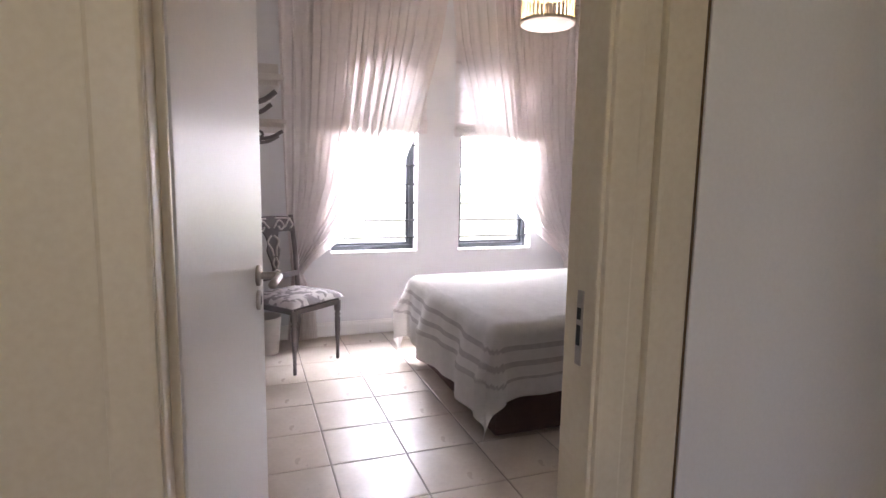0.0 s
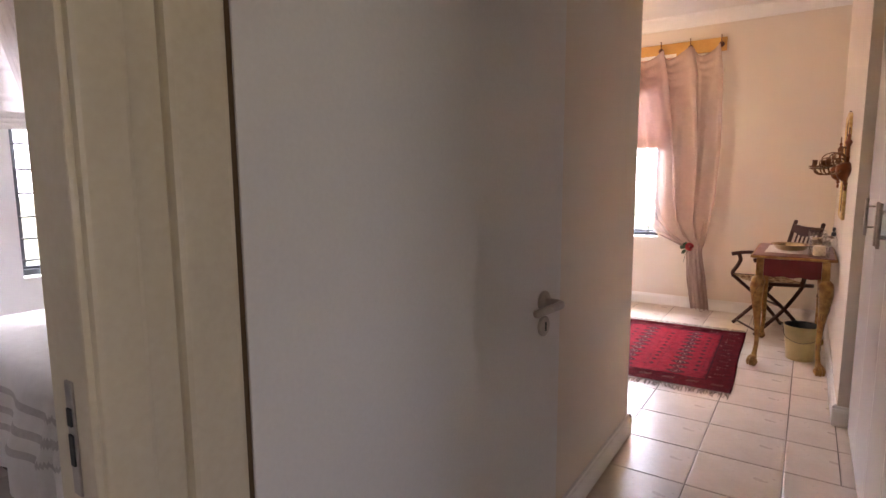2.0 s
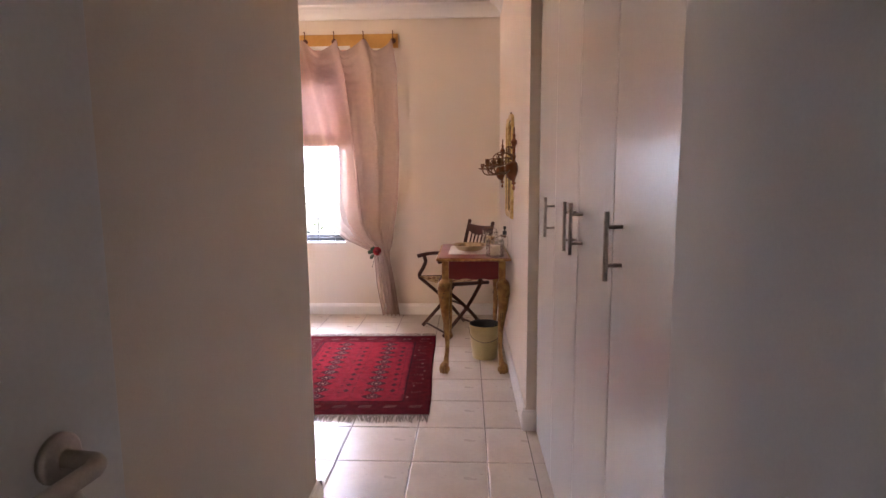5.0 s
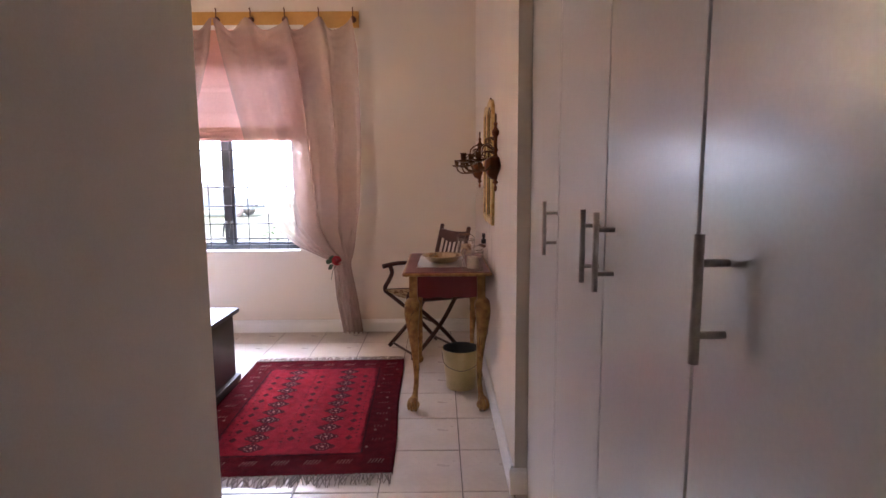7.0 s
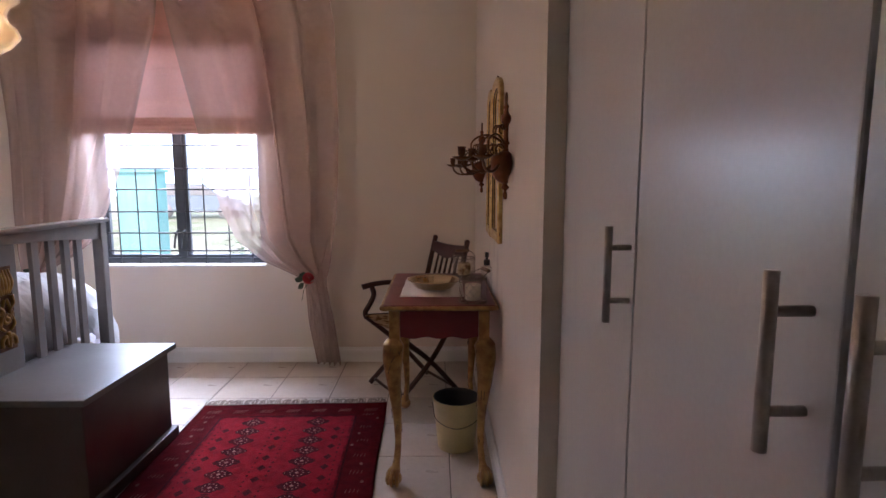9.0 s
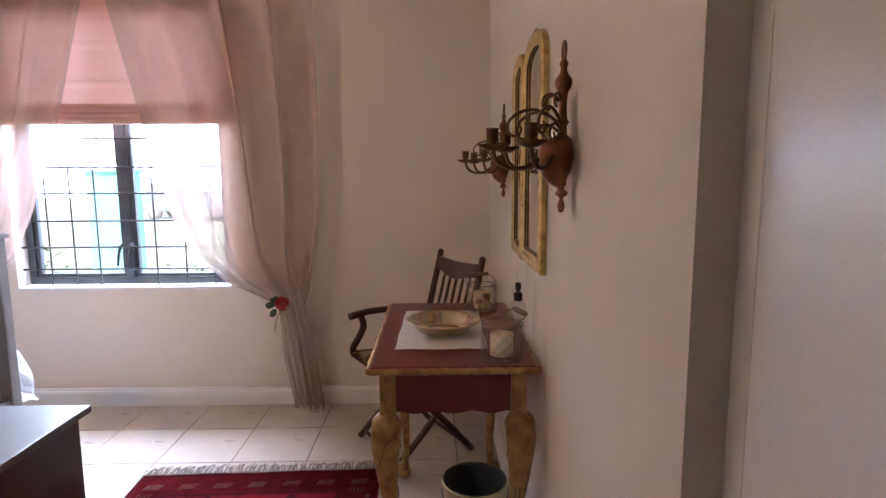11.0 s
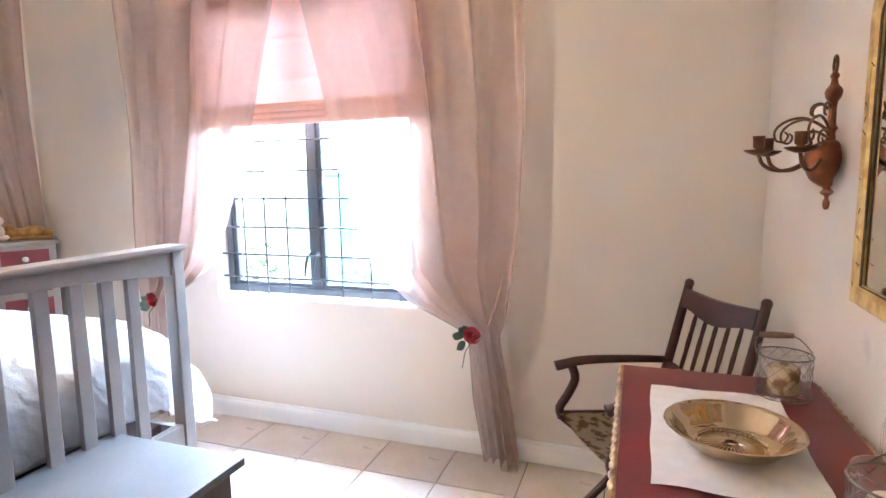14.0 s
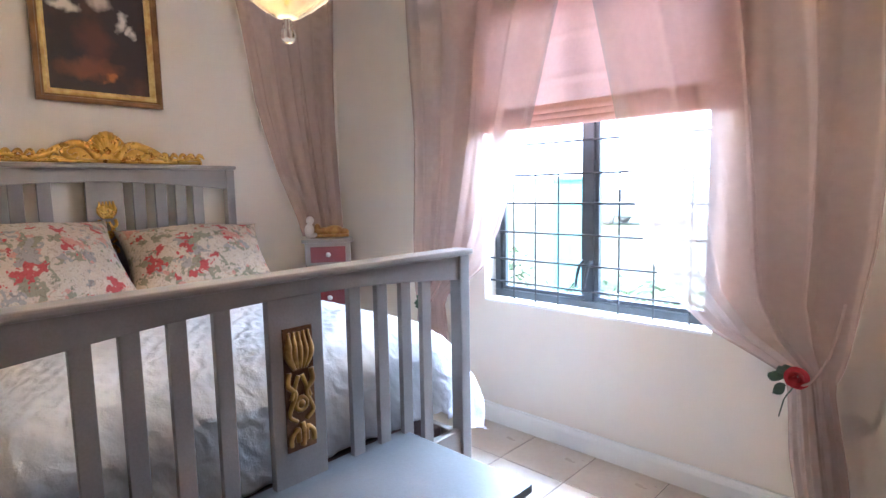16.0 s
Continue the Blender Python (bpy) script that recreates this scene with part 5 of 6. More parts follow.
def sconce(y):
    s = thing("wall_sconce", (0.335, y, 1.19), "three-armed antique copper and brass candle sconce", "sconce", "sconces beside the mirror")
    x = 0.311
    knob = curve_pts([Vector(p) for p in ((0.002, 0, 1.186), (0.009, 0, 1.190), (0.011, 0, 1.204), (0.006, 0, 1.217), (0.021, 0, 1.227), (0.011, 0, 1.238), (0.026, 0, 1.248), (0.047, 0, 1.276), (0.056, 0, 1.308), (0.049, 0, 1.334), (0.030, 0, 1.347), (0.016, 0, 1.353),
                                                 (0.013, 0, 1.370), (0.020, 0, 1.379), (0.013, 0, 1.390), (0.013, 0, 1.435), (0.023, 0, 1.450), (0.026, 0, 1.466), (0.013, 0, 1.480), (0.010, 0, 1.492), (0.014, 0, 1.500), (0.005, 0, 1.511))], 96)
    bm = turned([(max(p.x, 0.002), p.z) for p in knob], Matrix.Translation((x, y, 0)) @ Matrix.Diagonal((0.68, 0.80, 1, 1)), 36)
    for v in bm.verts:
        # the belly stands out from the wall, the stem lies closer to it
        belly = min(max((v.co.z - 1.232) / 0.03, 0.0), 1.0) * min(max((1.358 - v.co.z) / 0.03, 0.0), 1.0)
        v.co.x -= 0.014 * belly * belly * (3 - 2 * belly)
    part("back_bulb", bm, M_COPPER, s, "hammered copper bulb on a turned stem", True)
    bm = bmesh.new()
    tube(bm, [(0.311, y + 0.013 * math.sin(a), 1.525 - 0.02 * math.cos(a)) for a in (2 * math.pi * k / 24 for k in range(25))], 0.0035, 8)
    part("ring", bm, M_BRASS, s, "", True)
    for deg, reach in ((-54, 0.180), (-4, 0.190), (44, 0.180)):
        d = Vector((-math.cos(radians(deg)), math.sin(radians(deg)), 0))

        def p(r, z):
            return Vector((x, y, 0)) + d * r + Vector((0, 0, z))

        bm = bmesh.new()
        tube(bm, curve_pts([p(0.035, 1.318), p(0.055, 1.298), p(0.085, 1.283), p(0.118, 1.283), p(0.142, 1.298), p(0.152, 1.322)], 26), 0.0047, 9)
        arm = part("arm", bm, M_BRASS, s, "curved brass arm", True)
        cup = Matrix.Translation(p(0.152, 0))
        part("drip_tray", turned([(0, 1.318), (0.012, 1.320), (0.026, 1.326), (0.033, 1.331), (0.033, 1.333), (0.024, 1.330), (0.010, 1.326), (0, 1.326)], cup, 20), M_BRASS, arm, "", True)
        part("candle_cup", turned([(0, 1.326), (0.009, 1.328), (0.008, 1.335), (0.013, 1.340), (0.0135, 1.362), (0.015, 1.366), (0.012, 1.366), (0.011, 1.345), (0, 1.343)], cup, 18), M_BRASS, arm, "", True)
        bm = bmesh.new()
        sc = [p(0.008, 1.375), p(0.03, 1.392), p(0.062, 1.405), p(0.096, 1.398), p(0.118, 1.378), p(0.116, 1.355), p(0.098, 1.350), p(0.090, 1.364), p(0.098, 1.374)]
        tube(bm, curve_pts(sc, 40), lambda t: 0.0039 - 0.0016 * t, 8)
        sc = [p(0.010, 1.36), p(0.03, 1.372), p(0.055, 1.37), p(0.066, 1.352), p(0.054, 1.338), p(0.042, 1.345), p(0.046, 1.356)]
        tube(bm, curve_pts(sc, 32), lambda t: 0.0034 - 0.0014 * t, 8)
        sc = [p(0.010, 1.425), p(0.025, 1.437), p(0.042, 1.43), p(0.044, 1.413), p(0.032, 1.408)]
        tube(bm, curve_pts(sc, 24), lambda t: 0.0038 - 0.0014 * t, 8)
        part("scroll", bm, M_BRASS, arm, "scrolled brass ornament", True)


sconce(2.597)
sconce(3.600)

# ---------- blanket chest ----------
chest = thing("blanket_chest", (-1.46, 2.945, 0), "charcoal brown wooden blanket chest at the foot of the bed", "chest")
part("body", boxes((-1.70, -1.225, 2.625, 3.265, 0.05, 0.44), bevel=0.004), M_TRUNK, chest)
part("plinth", boxes((-1.71, -1.200, 2.605, 3.285, 0.002, 0.055), bevel=0.006), M_TRUNK, chest)
part("lid", boxes((-1.715, -1.193, 2.588, 3.292, 0.442, 0.468), bevel=0.004), M_TRUNKTOP, chest, "smooth slate grey lid")

# ---------- bed ----------
BY, BH = 2.885, 0.70
bed = thing("bed", (-2.55, BY, 0), "grey painted wooden slatted double bed with gold carving", "bed")


def slatted_end(x, top, rail_low, mid, low, width):
    """Head or foot board: posts, arched top rail, slats and a carved middle panel."""
    n = 28
    t = 0.036
    y0, y1 = BY - BH, BY + BH
    poly = [(y0 + 0.02, top), (y1 - 0.02, top)] + [(y1 - 0.02 - (y1 - y0 - 0.04) * k / n, rail_low + 0.045 * math.sin(math.pi * k / n)) for k in range(n + 1)]
    bm = bmesh.new()
    prism(bm, poly, lambda u, v, w: Vector((x - t / 2 + w, u, v)), t, 0.002)
    part("top_rail", bm, M_BEDGREY, bed, "arched grey top rail")
    part("cap_rail", boxes((x - 0.042, x + 0.042, y0 - 0.008, y1 + 0.008, top + 0.001, top + 0.022), bevel=0.007), M_BEDGREY, bed)
    for y in (y0 + 0.022, y1 - 0.022):
        bm = bmesh.new()
        box(bm, x - 0.026, x + 0.026, y - 0.024, y + 0.024, 0.002, top, bevel=0.005)
        part("post", bm, M_BEDGREY, bed)
    part("bottom_rail", boxes((x - 0.016, x + 0.016, y0 + 0.04, y1 - 0.04, low, low + 0.09), bevel=0.004), M_BEDGREY, bed)
    for s in (-1, 1):
        for o in (0.20, 0.305, 0.405, 0.498):
            y = BY + s * o
            bm = bmesh.new()
            top_here = rail_low + 0.045 * math.sin(math.pi * (y1 - 0.02 - y) / (y1 - y0 - 0.04)) + 0.004
            box(bm, x - 0.010, x + 0.010, y - width / 2, y + width / 2, low + 0.085, top_here, bevel=0.002)
            part("slat", bm, M_BEDGREY, bed)
    pan = part("panel", boxes((x - 0.013, x + 0.013, BY + mid - 0.082, BY + mid + 0.082, low + 0.085, rail_low + 0.05), bevel=0.003), M_BEDGREY, bed, "grey middle panel with gold carving")
    return pan


def carving(parent, x, z0, z1, BY, gold, ground=True):
    """A tulip-like gilt relief on a panel: leaves, stem and a round bloom."""
    h = z1 - z0
    if ground:
        part("carving_ground", boxes((x, x + 0.003, BY - 0.045, BY + 0.045, z0 - 0.012, z1 + 0.012)), M_BRASS, parent)
    def p(a, b, w=0.006):
        return Vector((x + w, BY + a, z0 + b * h))

    def rod(name, pts, n, radius):
        part(name, tube(bmesh.new(), curve_pts(pts, n), radius, 8), gold, parent, "gold leafed carving", True)

    for a in (-0.03, -0.015, 0.0, 0.015, 0.03):
        rod("petal", [p(a * 0.5, 0.68), p(a * 1.1, 0.8), p(a * 1.05, 0.9), p(a, 1.0, 0.004)], 14, lambda t: 0.0085 * (0.55 + 0.9 * math.sin(math.pi * min(t + 0.1, 1))))
    for sg in (-1, 1):
        rod("leaf_scroll", [p(sg * 0.034, 0.66), p(sg * 0.038, 0.55), p(sg * 0.016, 0.47), p(sg * 0.03, 0.36), p(sg * 0.036, 0.28), p(sg * 0.014, 0.22)], 24, lambda t: 0.008 - 0.002 * t)
        rod("leaf", [p(sg * 0.006, 0.62), p(sg * 0.020, 0.5), p(sg * 0.03, 0.42)], 14, 0.006)
        rod("foot_scroll", [p(sg * 0.036, 0.02), p(sg * 0.034, 0.1), p(sg * 0.014, 0.15), p(sg * 0.012, 0.04)], 18, 0.008)
    rod("bloom_ring", [p(0.017 * math.cos(a), 0.37 + 0.055 * math.sin(a)) for a in (2 * math.pi * k / 24 for k in range(25))], 48, 0.007)
    bm = bmesh.new()
    bmesh.ops.create_uvsphere(bm, u_segments=14, v_segments=8, radius=0.012, matrix=Matrix.Translation(p(0, 0.37)))
    part("bloom", bm, gold, parent, "gold leafed carving", True)
    rod("stem", [p(0, 0.2), p(0.004, 0.1), p(0, 0.0)], 10, 0.009)


pan = slatted_end(-1.69, 1.035, 0.945, 0, 0.30, 0.042)
carving(pan, -1.677, 0.575, 0.895, BY, M_GOLDDARK)
pan = slatted_end(-3.455, 1.40, 1.29, 0.045, 0.45, 0.055)
carving(pan, -3.442, 0.98, 1.24, BY + 0.045, M_GOLD, False)
for y in (BY - 0.66, BY + 0.66):
    part("side_rail", boxes((-3.43, -1.715, y - 0.013, y + 0.013, 0.24, 0.38), bevel=0.004), M_BEDGREY, bed)
part("base", boxes((-3.42, -1.74, BY - 0.62, BY + 0.62, 0.20, 0.40), bevel=0.01), M_VALANCE, bed)

mattress = thing("mattress", (-2.55, BY, 0.40), "thick mattress under the white quilt", "mattress")
part("mattress_body", boxes((-3.40, -1.79, BY - 0.645, BY + 0.645, 0.402, 0.765), bevel=0.11), M_LINEN, mattress, "", True)


def draped(x0, x1, y0, y1, top, hang, ripple, seed, nx=110, ny=110, crown=0.02, quilt=0.0, radius=0.05, rounded=False, stripes=()):
    """A cover on a box with edges x0..x1, y0..y1; hang gives the overhang at each side (x0, x1, y0, y1)."""
    sx0, sx1, sy0, sy1 = x0 - hang[0], x1 + hang[1], y0 - hang[2], y1 + hang[3]

    def side(s, lo, hi):
        d = max(lo - s, s - hi, 0.0)
        return d, (1 if s > hi else -1 if s < lo else 0)

    def place(u, v):
        s, t = sx0 + (sx1 - sx0) * u, sy0 + (sy1 - sy0) * v
        dx, gx = side(s, x0, x1)
        dy, gy = side(t, y0, y1)
        d = math.hypot(dx, dy)
        if rounded and dx > 0 and dy > 0:
            most = (0.50 * dx * dx + 0.60 * dy * dy) / (d * d)
            d = min(d, most + 0.15 * max(0.0, d - most))
        bx, by = min(max(s, x0), x1), min(max(t, y0), y1)
        if d < 1e-6:
            z = top + crown * max(0.0, math.sin(math.pi * (s - x0) / (x1 - x0))) ** 0.5 * max(0.0, math.sin(math.pi * (t - y0) / (y1 - y0))) ** 0.5
            z += 0.004 * noise.noise((s * 6, t * 6, seed)) + quilt * (math.sin(s * 70 + 3 * math.sin(t * 9)) * math.sin(t * 70 + 2 * math.sin(s * 11)))
            return Vector((bx, by, z))
        a = min(d / radius, math.pi / 2)
        out = radius * math.sin(a)
        drop = radius * (1 - math.cos(a)) + max(0.0, d - radius * math.pi / 2)
        nx_, ny_ = (gx * dx / d, gy * dy / d)
        run = t * 9 if dx > dy else s * 9
        k = min(1.0, drop / 0.25)
        wave = ripple * k * (math.sin(run + seed) + 0.5 * math.sin(2.3 * run + 1.7 * seed))
        corner = 0.06 * k * (min(dx, dy) / (d + 1e-6))
        out += 0.04 * k * k + wave + corner
        z = top - drop + 0.003 * noise.noise((s * 9, t * 9, seed)) + quilt * math.sin(s * 70) * math.sin(t * 70)
        return Vector((bx + nx_ * out, by + ny_ * out, max(z, 0.015)))

    bm = sheet(nx, ny, place)
    for k, f in enumerate(bm.faces):
        s, t = sx0 + (sx1 - sx0) * (k // ny + 0.5) / nx, sy0 + (sy1 - sy0) * (k % ny + 0.5) / ny
        d = math.hypot(side(s, x0, x1)[0], side(t, y0, y1)[0])
        f.material_index = int(any(lo < d < hi for lo, hi in stripes))
    bmesh.ops.solidify(bm, geom=bm.faces[:], thickness=0.008)
    return bm


bm = draped(-3.38, -1.905, BY - 0.57, BY + 0.57, 0.785, (0.0, 0.40, 0.48, 0.53), 0.022, 2.0, 170, 170, 0.06, 0.0032, 0.14, True)
bm.verts.ensure_lookup_table()
for v in bm.verts:
    past = min(max((v.co.y - BY - 0.705) / 0.06, 0.0), 1.0)
    edge = -1.755 + 0.20 * past * past * (3 - 2 * past)
    if v.co.x > edge:
        v.co.x = edge + 0.035 * math.tanh((v.co.x - edge) / 0.05)
    if v.co.y > BY + 0.66:
        v.co.y += 0.13 * math.sin(math.pi * min(max(0.0, 0.76 - v.co.z) / 0.75, 1.0))
solid("quilt", bm, M_QUILT, "white quilted cotton bedspread hanging over the bed", "bedspread", smooth=True)


def pillow(at, turn, tilt, size, mat, label, group=""):
    m = pose(*at, 0, tilt, turn)
    w, h, t = size

    def shell(sign):
        def place(u, v):
            a, b = 2 * u - 1, 2 * v - 1
            k = max(0.0, 1 - a * a) ** 0.62 * max(0.0, 1 - b * b) ** 0.62
            pinch = 1 - 0.10 * (a * a * (1 - b * b) + b * b * (1 - a * a))
            return m @ Vector((sign * (t * k + 0.012 * noise.noise((a * 2, b * 2, at[1])) * k), a * w / 2 * pinch, b * h / 2 * pinch))
        return place

    bm = sheet(28, 22, shell(1))
    b2 = sheet(28, 22, shell(-1))
    me = bpy.data.meshes.new("tmp")
    b2.to_mesh(me)
    b2.free()
    bm.from_mesh(me)
    bpy.data.meshes.remove(me)
    bmesh.ops.remove_doubles(bm, verts=bm.verts, dist=0.0008)
    bmesh.ops.recalc_face_normals(bm, faces=bm.faces)
    return solid(name="pillow", bm=bm, mat=mat, label=label, category="pillow", smooth=True, group=group)


pillow((-3.17, BY - 0.32, 0.96), 8, -45, (0.76, 0.54, 0.155), M_FLORAL, "rose floral cotton pillow leaning on the headboard", "pillows on the bed")
pillow((-3.17, BY + 0.37, 0.93), -9, -48, (0.70, 0.50, 0.15), M_FLORAL, "rose floral cotton pillow leaning on the headboard", "pillows on the bed")

crest = thing("gilt_crest", (-3.455, BY + 0.05, 1.425), "carved gold rococo crest on top of the headboard", "carving")
CY = BY + 0.072


def cp(a, z, w=0.0):
    return Vector((-3.447 + w, CY + a, 1.424 + 1.2 * z))


bm = bmesh.new()
for k in range(9):
    a = math.pi * (0.08 + 0.84 * k / 8)
    tube(bm, [cp(0.02 * math.cos(a), 0.035 + 0.02 * math.sin(a), 0.004), cp(0.045 * math.cos(a), 0.05 + 0.05 * math.sin(a), 0.01), cp(0.062 * math.cos(a), 0.055 + 0.072 * math.sin(a), 0.0)], lambda t: 0.008 + 0.006 * t, 8)
outline = [(-0.46, 0.002), (0.46, 0.002), (0.46, 0.018), (0.38, 0.034), (0.30, 0.026), (0.22, 0.062), (0.14, 0.088), (0.085, 0.082), (0.055, 0.112), (0.0, 0.126), (-0.055, 0.112), (-0.085, 0.082), (-0.14, 0.088), (-0.22, 0.062), (-0.30, 0.026), (-0.38, 0.034), (-0.46, 0.018)]
part("backing", prism(bmesh.new(), outline, lambda u, v, w: cp(u, v, w - 0.014), 0.014, 0.003), M_GOLD, crest)
part("shell", bm, M_GOLD, crest, "gold carved shell", True)
for s in (-1, 1):
    bm = bmesh.new()
    tube(bm, curve_pts([cp(s * 0.04, 0.02), cp(s * 0.09, 0.07), cp(s * 0.15, 0.075), cp(s * 0.185, 0.045), cp(s * 0.155, 0.022), cp(s * 0.125, 0.035)], 40), lambda t: 0.022 - 0.010 * t, 8)
    tube(bm, curve_pts([cp(s * 0.14, 0.075), cp(s * 0.2, 0.058), cp(s * 0.26, 0.03), cp(s * 0.33, 0.016), cp(s * 0.40, 0.030), cp(s * 0.45, 0.022)], 40), lambda t: 0.020 - 0.010 * t, 8)
    for k in range(6):
        a = 0.2 + 0.045 * k
        tube(bm, curve_pts([cp(s * a, 0.03 + 0.008 * math.sin(k * 2)), cp(s * (a + 0.02), 0.044, 0.01), cp(s * (a + 0.045), 0.026, 0.004)], 10), lambda t: 0.009 * math.sin(math.pi * (0.1 + 0.85 * t)) + 0.002, 7)
    tube(bm, [cp(s * 0.0, 0.010), cp(s * 0.45, 0.010)], 0.010, 8)
    part("scroll", bm, M_GOLD, crest, "gold carved acanthus scroll", True)

# ---------- painting ----------
painting = thing("painting", (-3.50, 2.985, 1.70), "dark oil painting in a stepped gilt frame", "painting")
PY0, PY1, PZ0, PZ1 = 2.70, 3.25, 1.715, 2.44


def frame_ring(bm, steps):
    rows = []
    for ins, w in steps:
        rows.append([bm.verts.new(Vector((-3.518 + w, a, b))) for a, b in ((PY0 + ins, PZ0 + ins), (PY1 - ins, PZ0 + ins), (PY1 - ins, PZ1 - ins), (PY0 + ins, PZ1 - ins))])
    for a, b in zip(rows, rows[1:]):
        for k in range(4):
            bm.faces.new((a[k], a[(k + 1) % 4], b[(k + 1) % 4], b[k]))
    bmesh.ops.recalc_face_normals(bm, faces=bm.faces)


bm = bmesh.new()
frame_ring(bm, [(0, 0.0), (0, 0.028), (0.008, 0.034), (0.02, 0.034), (0.024, 0.026), (0.032, 0.026)])
part("outer_frame", bm, M_GILTBROWN, painting, "brownish gilt outer moulding")
bm = bmesh.new()
frame_ring(bm, [(0.032, 0.026), (0.038, 0.032), (0.046, 0.030), (0.05, 0.022), (0.058, 0.020), (0.058, 0.008)])
part("inner_frame", bm, M_GILTPALE, painting, "bright gold inner moulding")
bm = bmesh.new()
box(bm, -3.516, -3.508, PY0 + 0.05, PY1 - 0.05, PZ0 + 0.05, PZ1 - 0.05)
canvas = part("canvas", bm, M_CANVAS, painting, "dark brown painted canvas")

# ---------- pedestal chest of drawers and figurine ----------
NX0, NX1, NY0, NY1, NZ = -3.49, -3.20, 3.935, 4.225, 0.985
stand = thing("pedestal_chest", (-3.345, 4.08, 0), "narrow grey pedestal chest with oxblood drawers", "chest of drawers")
part("body", boxes((NX0, NX1, NY0 + 0.01, NY1 - 0.01, 0.06, NZ - 0.022), bevel=0.004), M_BEDGREY, stand)
part("top", boxes((NX0 - 0.002, NX1 + 0.018, NY0 - 0.008, NY1 + 0.008, NZ - 0.021, NZ), bevel=0.005), M_BEDGREY, stand)
part("plinth", boxes((NX0, NX1 + 0.008, NY0, NY1, 0.002, 0.06), bevel=0.004), M_BEDGREY, stand)
for z in (0.845, 0.715, 0.585, 0.455, 0.325, 0.195):
    dr = part("drawer", boxes((NX1 - 0.004, NX1 + 0.012, NY0 + 0.042, NY1 - 0.042, z, z + 0.095), bevel=0.003), M_RED, stand, "oxblood red drawer front")
    part("knob", turned([(0, 0), (0.006, 0), (0.006, 0.008), (0.014, 0.014), (0.015, 0.02), (0.009, 0.026), (0, 0.027)], pose(NX1 + 0.012, (NY0 + NY1) / 2, z + 0.048, 0, 90, 0), 16), M_PALE, dr, "white china knob", True)
stand.location, stand.rotation_euler = (-3.265, 4.085, 0), (0, 0, radians(-33))
fig = bmesh.new()
for cy, cz, rx, ry, rz in ((4.05, 0.035, 0.03, 0.06, 0.028), (4.12, 0.04, 0.032, 0.06, 0.034), (4.18, 0.03, 0.028, 0.035, 0.024), (4.02, 0.062, 0.02, 0.02, 0.024)):
    bmesh.ops.create_uvsphere(fig, u_segments=14, v_segments=10, radius=1.0, matrix=Matrix.Translation((-3.32, cy, NZ + cz)) @ Matrix.Diagonal((rx, ry, rz, 1)))
box(fig, -3.36, -3.28, 4.0, 4.21, NZ + 0.001, NZ + 0.02, bevel=0.006)
fig = solid("figurine", fig, M_GILT, "gilt reclining figurine on a small base", "figurine", smooth=True)
fig.location, fig.rotation_euler = (-3.245, 4.105, NZ + 0.001), (0, 0, radians(-33))
fig = bmesh.new()
for cy, cz, rx, ry, rz in ((3.985, 0.046, 0.028, 0.030, 0.046), (3.992, 0.108, 0.024, 0.024, 0.026), (4.0, 0.018, 0.034, 0.036, 0.018)):
    bmesh.ops.create_uvsphere(fig, u_segments=14, v_segments=10, radius=1.0, matrix=Matrix.Translation((-3.32, cy, NZ + cz)) @ Matrix.Diagonal((rx, ry, rz, 1)))
fig = solid("figurine", fig, M_PALE, "small white seated figurine on the pedestal chest", "figurine", smooth=True)
fig.location = (-3.285, 3.985, NZ)

# ---------- pendant lamp ----------
LX, LY = -1.705, 2.92
pend = thing("pendant_lamp", (LX, LY, 1.69), "lit amber glass pendant lamp with a ball finial", "ceiling lamp")
mL = Matrix.Translation((LX, LY, -0.034))
part("glass_shade", turned([(0.004, 1.752), (0.022, 1.757), (0.05, 1.782), (0.080, 1.815), (0.098, 1.85), (0.092, 1.878), (0.074, 1.90), (0.068, 1.93), (0.078, 1.965), (0.100, 1.99), (0.104, 1.995), (0.098, 1.992), (0.074, 1.966), (0.064, 1.93), (0.070, 1.90), (0.088, 1.876), (0.094, 1.85), (0.076, 1.817), (0.048, 1.786), (0.018, 1.76)], mL @ Matrix.Diagonal((1.42, 1.42, 1, 1)), 36), M_PENDANT, pend, "amber tinted glass shade", True).visible_shadow = False
part("finial", turned([(0, 1.69), (0.014, 1.694), (0.021, 1.710), (0.016, 1.726), (0.009, 1.732), (0.014, 1.738), (0.009, 1.745), (0.012, 1.752), (0.004, 1.756)], mL, 20), M_JAR, pend, "clear glass ball finial", True)
part("stem", turned([(0, 1.756), (0.006, 1.756), (0.005, 1.80), (0.005, 2.0), (0.02, 2.01), (0.035, 2.03), (0.012, 2.05), (0.007, 2.10), (0.007, 2.70), (0.05, 2.72), (0.055, 2.748), (0, 2.748)], Matrix.Translation((LX + 0.0, LY, 0)), 16), M_GOLD, pend, "brass stem and ceiling rose", True)
bm = bmesh.new()
for k in range(3):
    a = 2 * math.pi * k / 3
    tube(bm, [(LX + 0.1 * math.cos(a), LY + 0.1 * math.sin(a), 1.995), (LX + 0.02 * math.cos(a), LY + 0.02 * math.sin(a), 2.03)], 0.003, 6)
part("spider", bm, M_GOLD, pend)
bm = bmesh.new()
for k in range(2):
    bmesh.ops.create_uvsphere(bm, u_segments=14, v_segments=10, radius=0.018, matrix=Matrix.Translation((LX, LY + (0.045 if k else -0.045), 1.866)) @ Matrix.Diagonal((1, 1, 1.5, 1)))
part("bulb", bm, M_BULB, pend, "lit warm bulb", True)

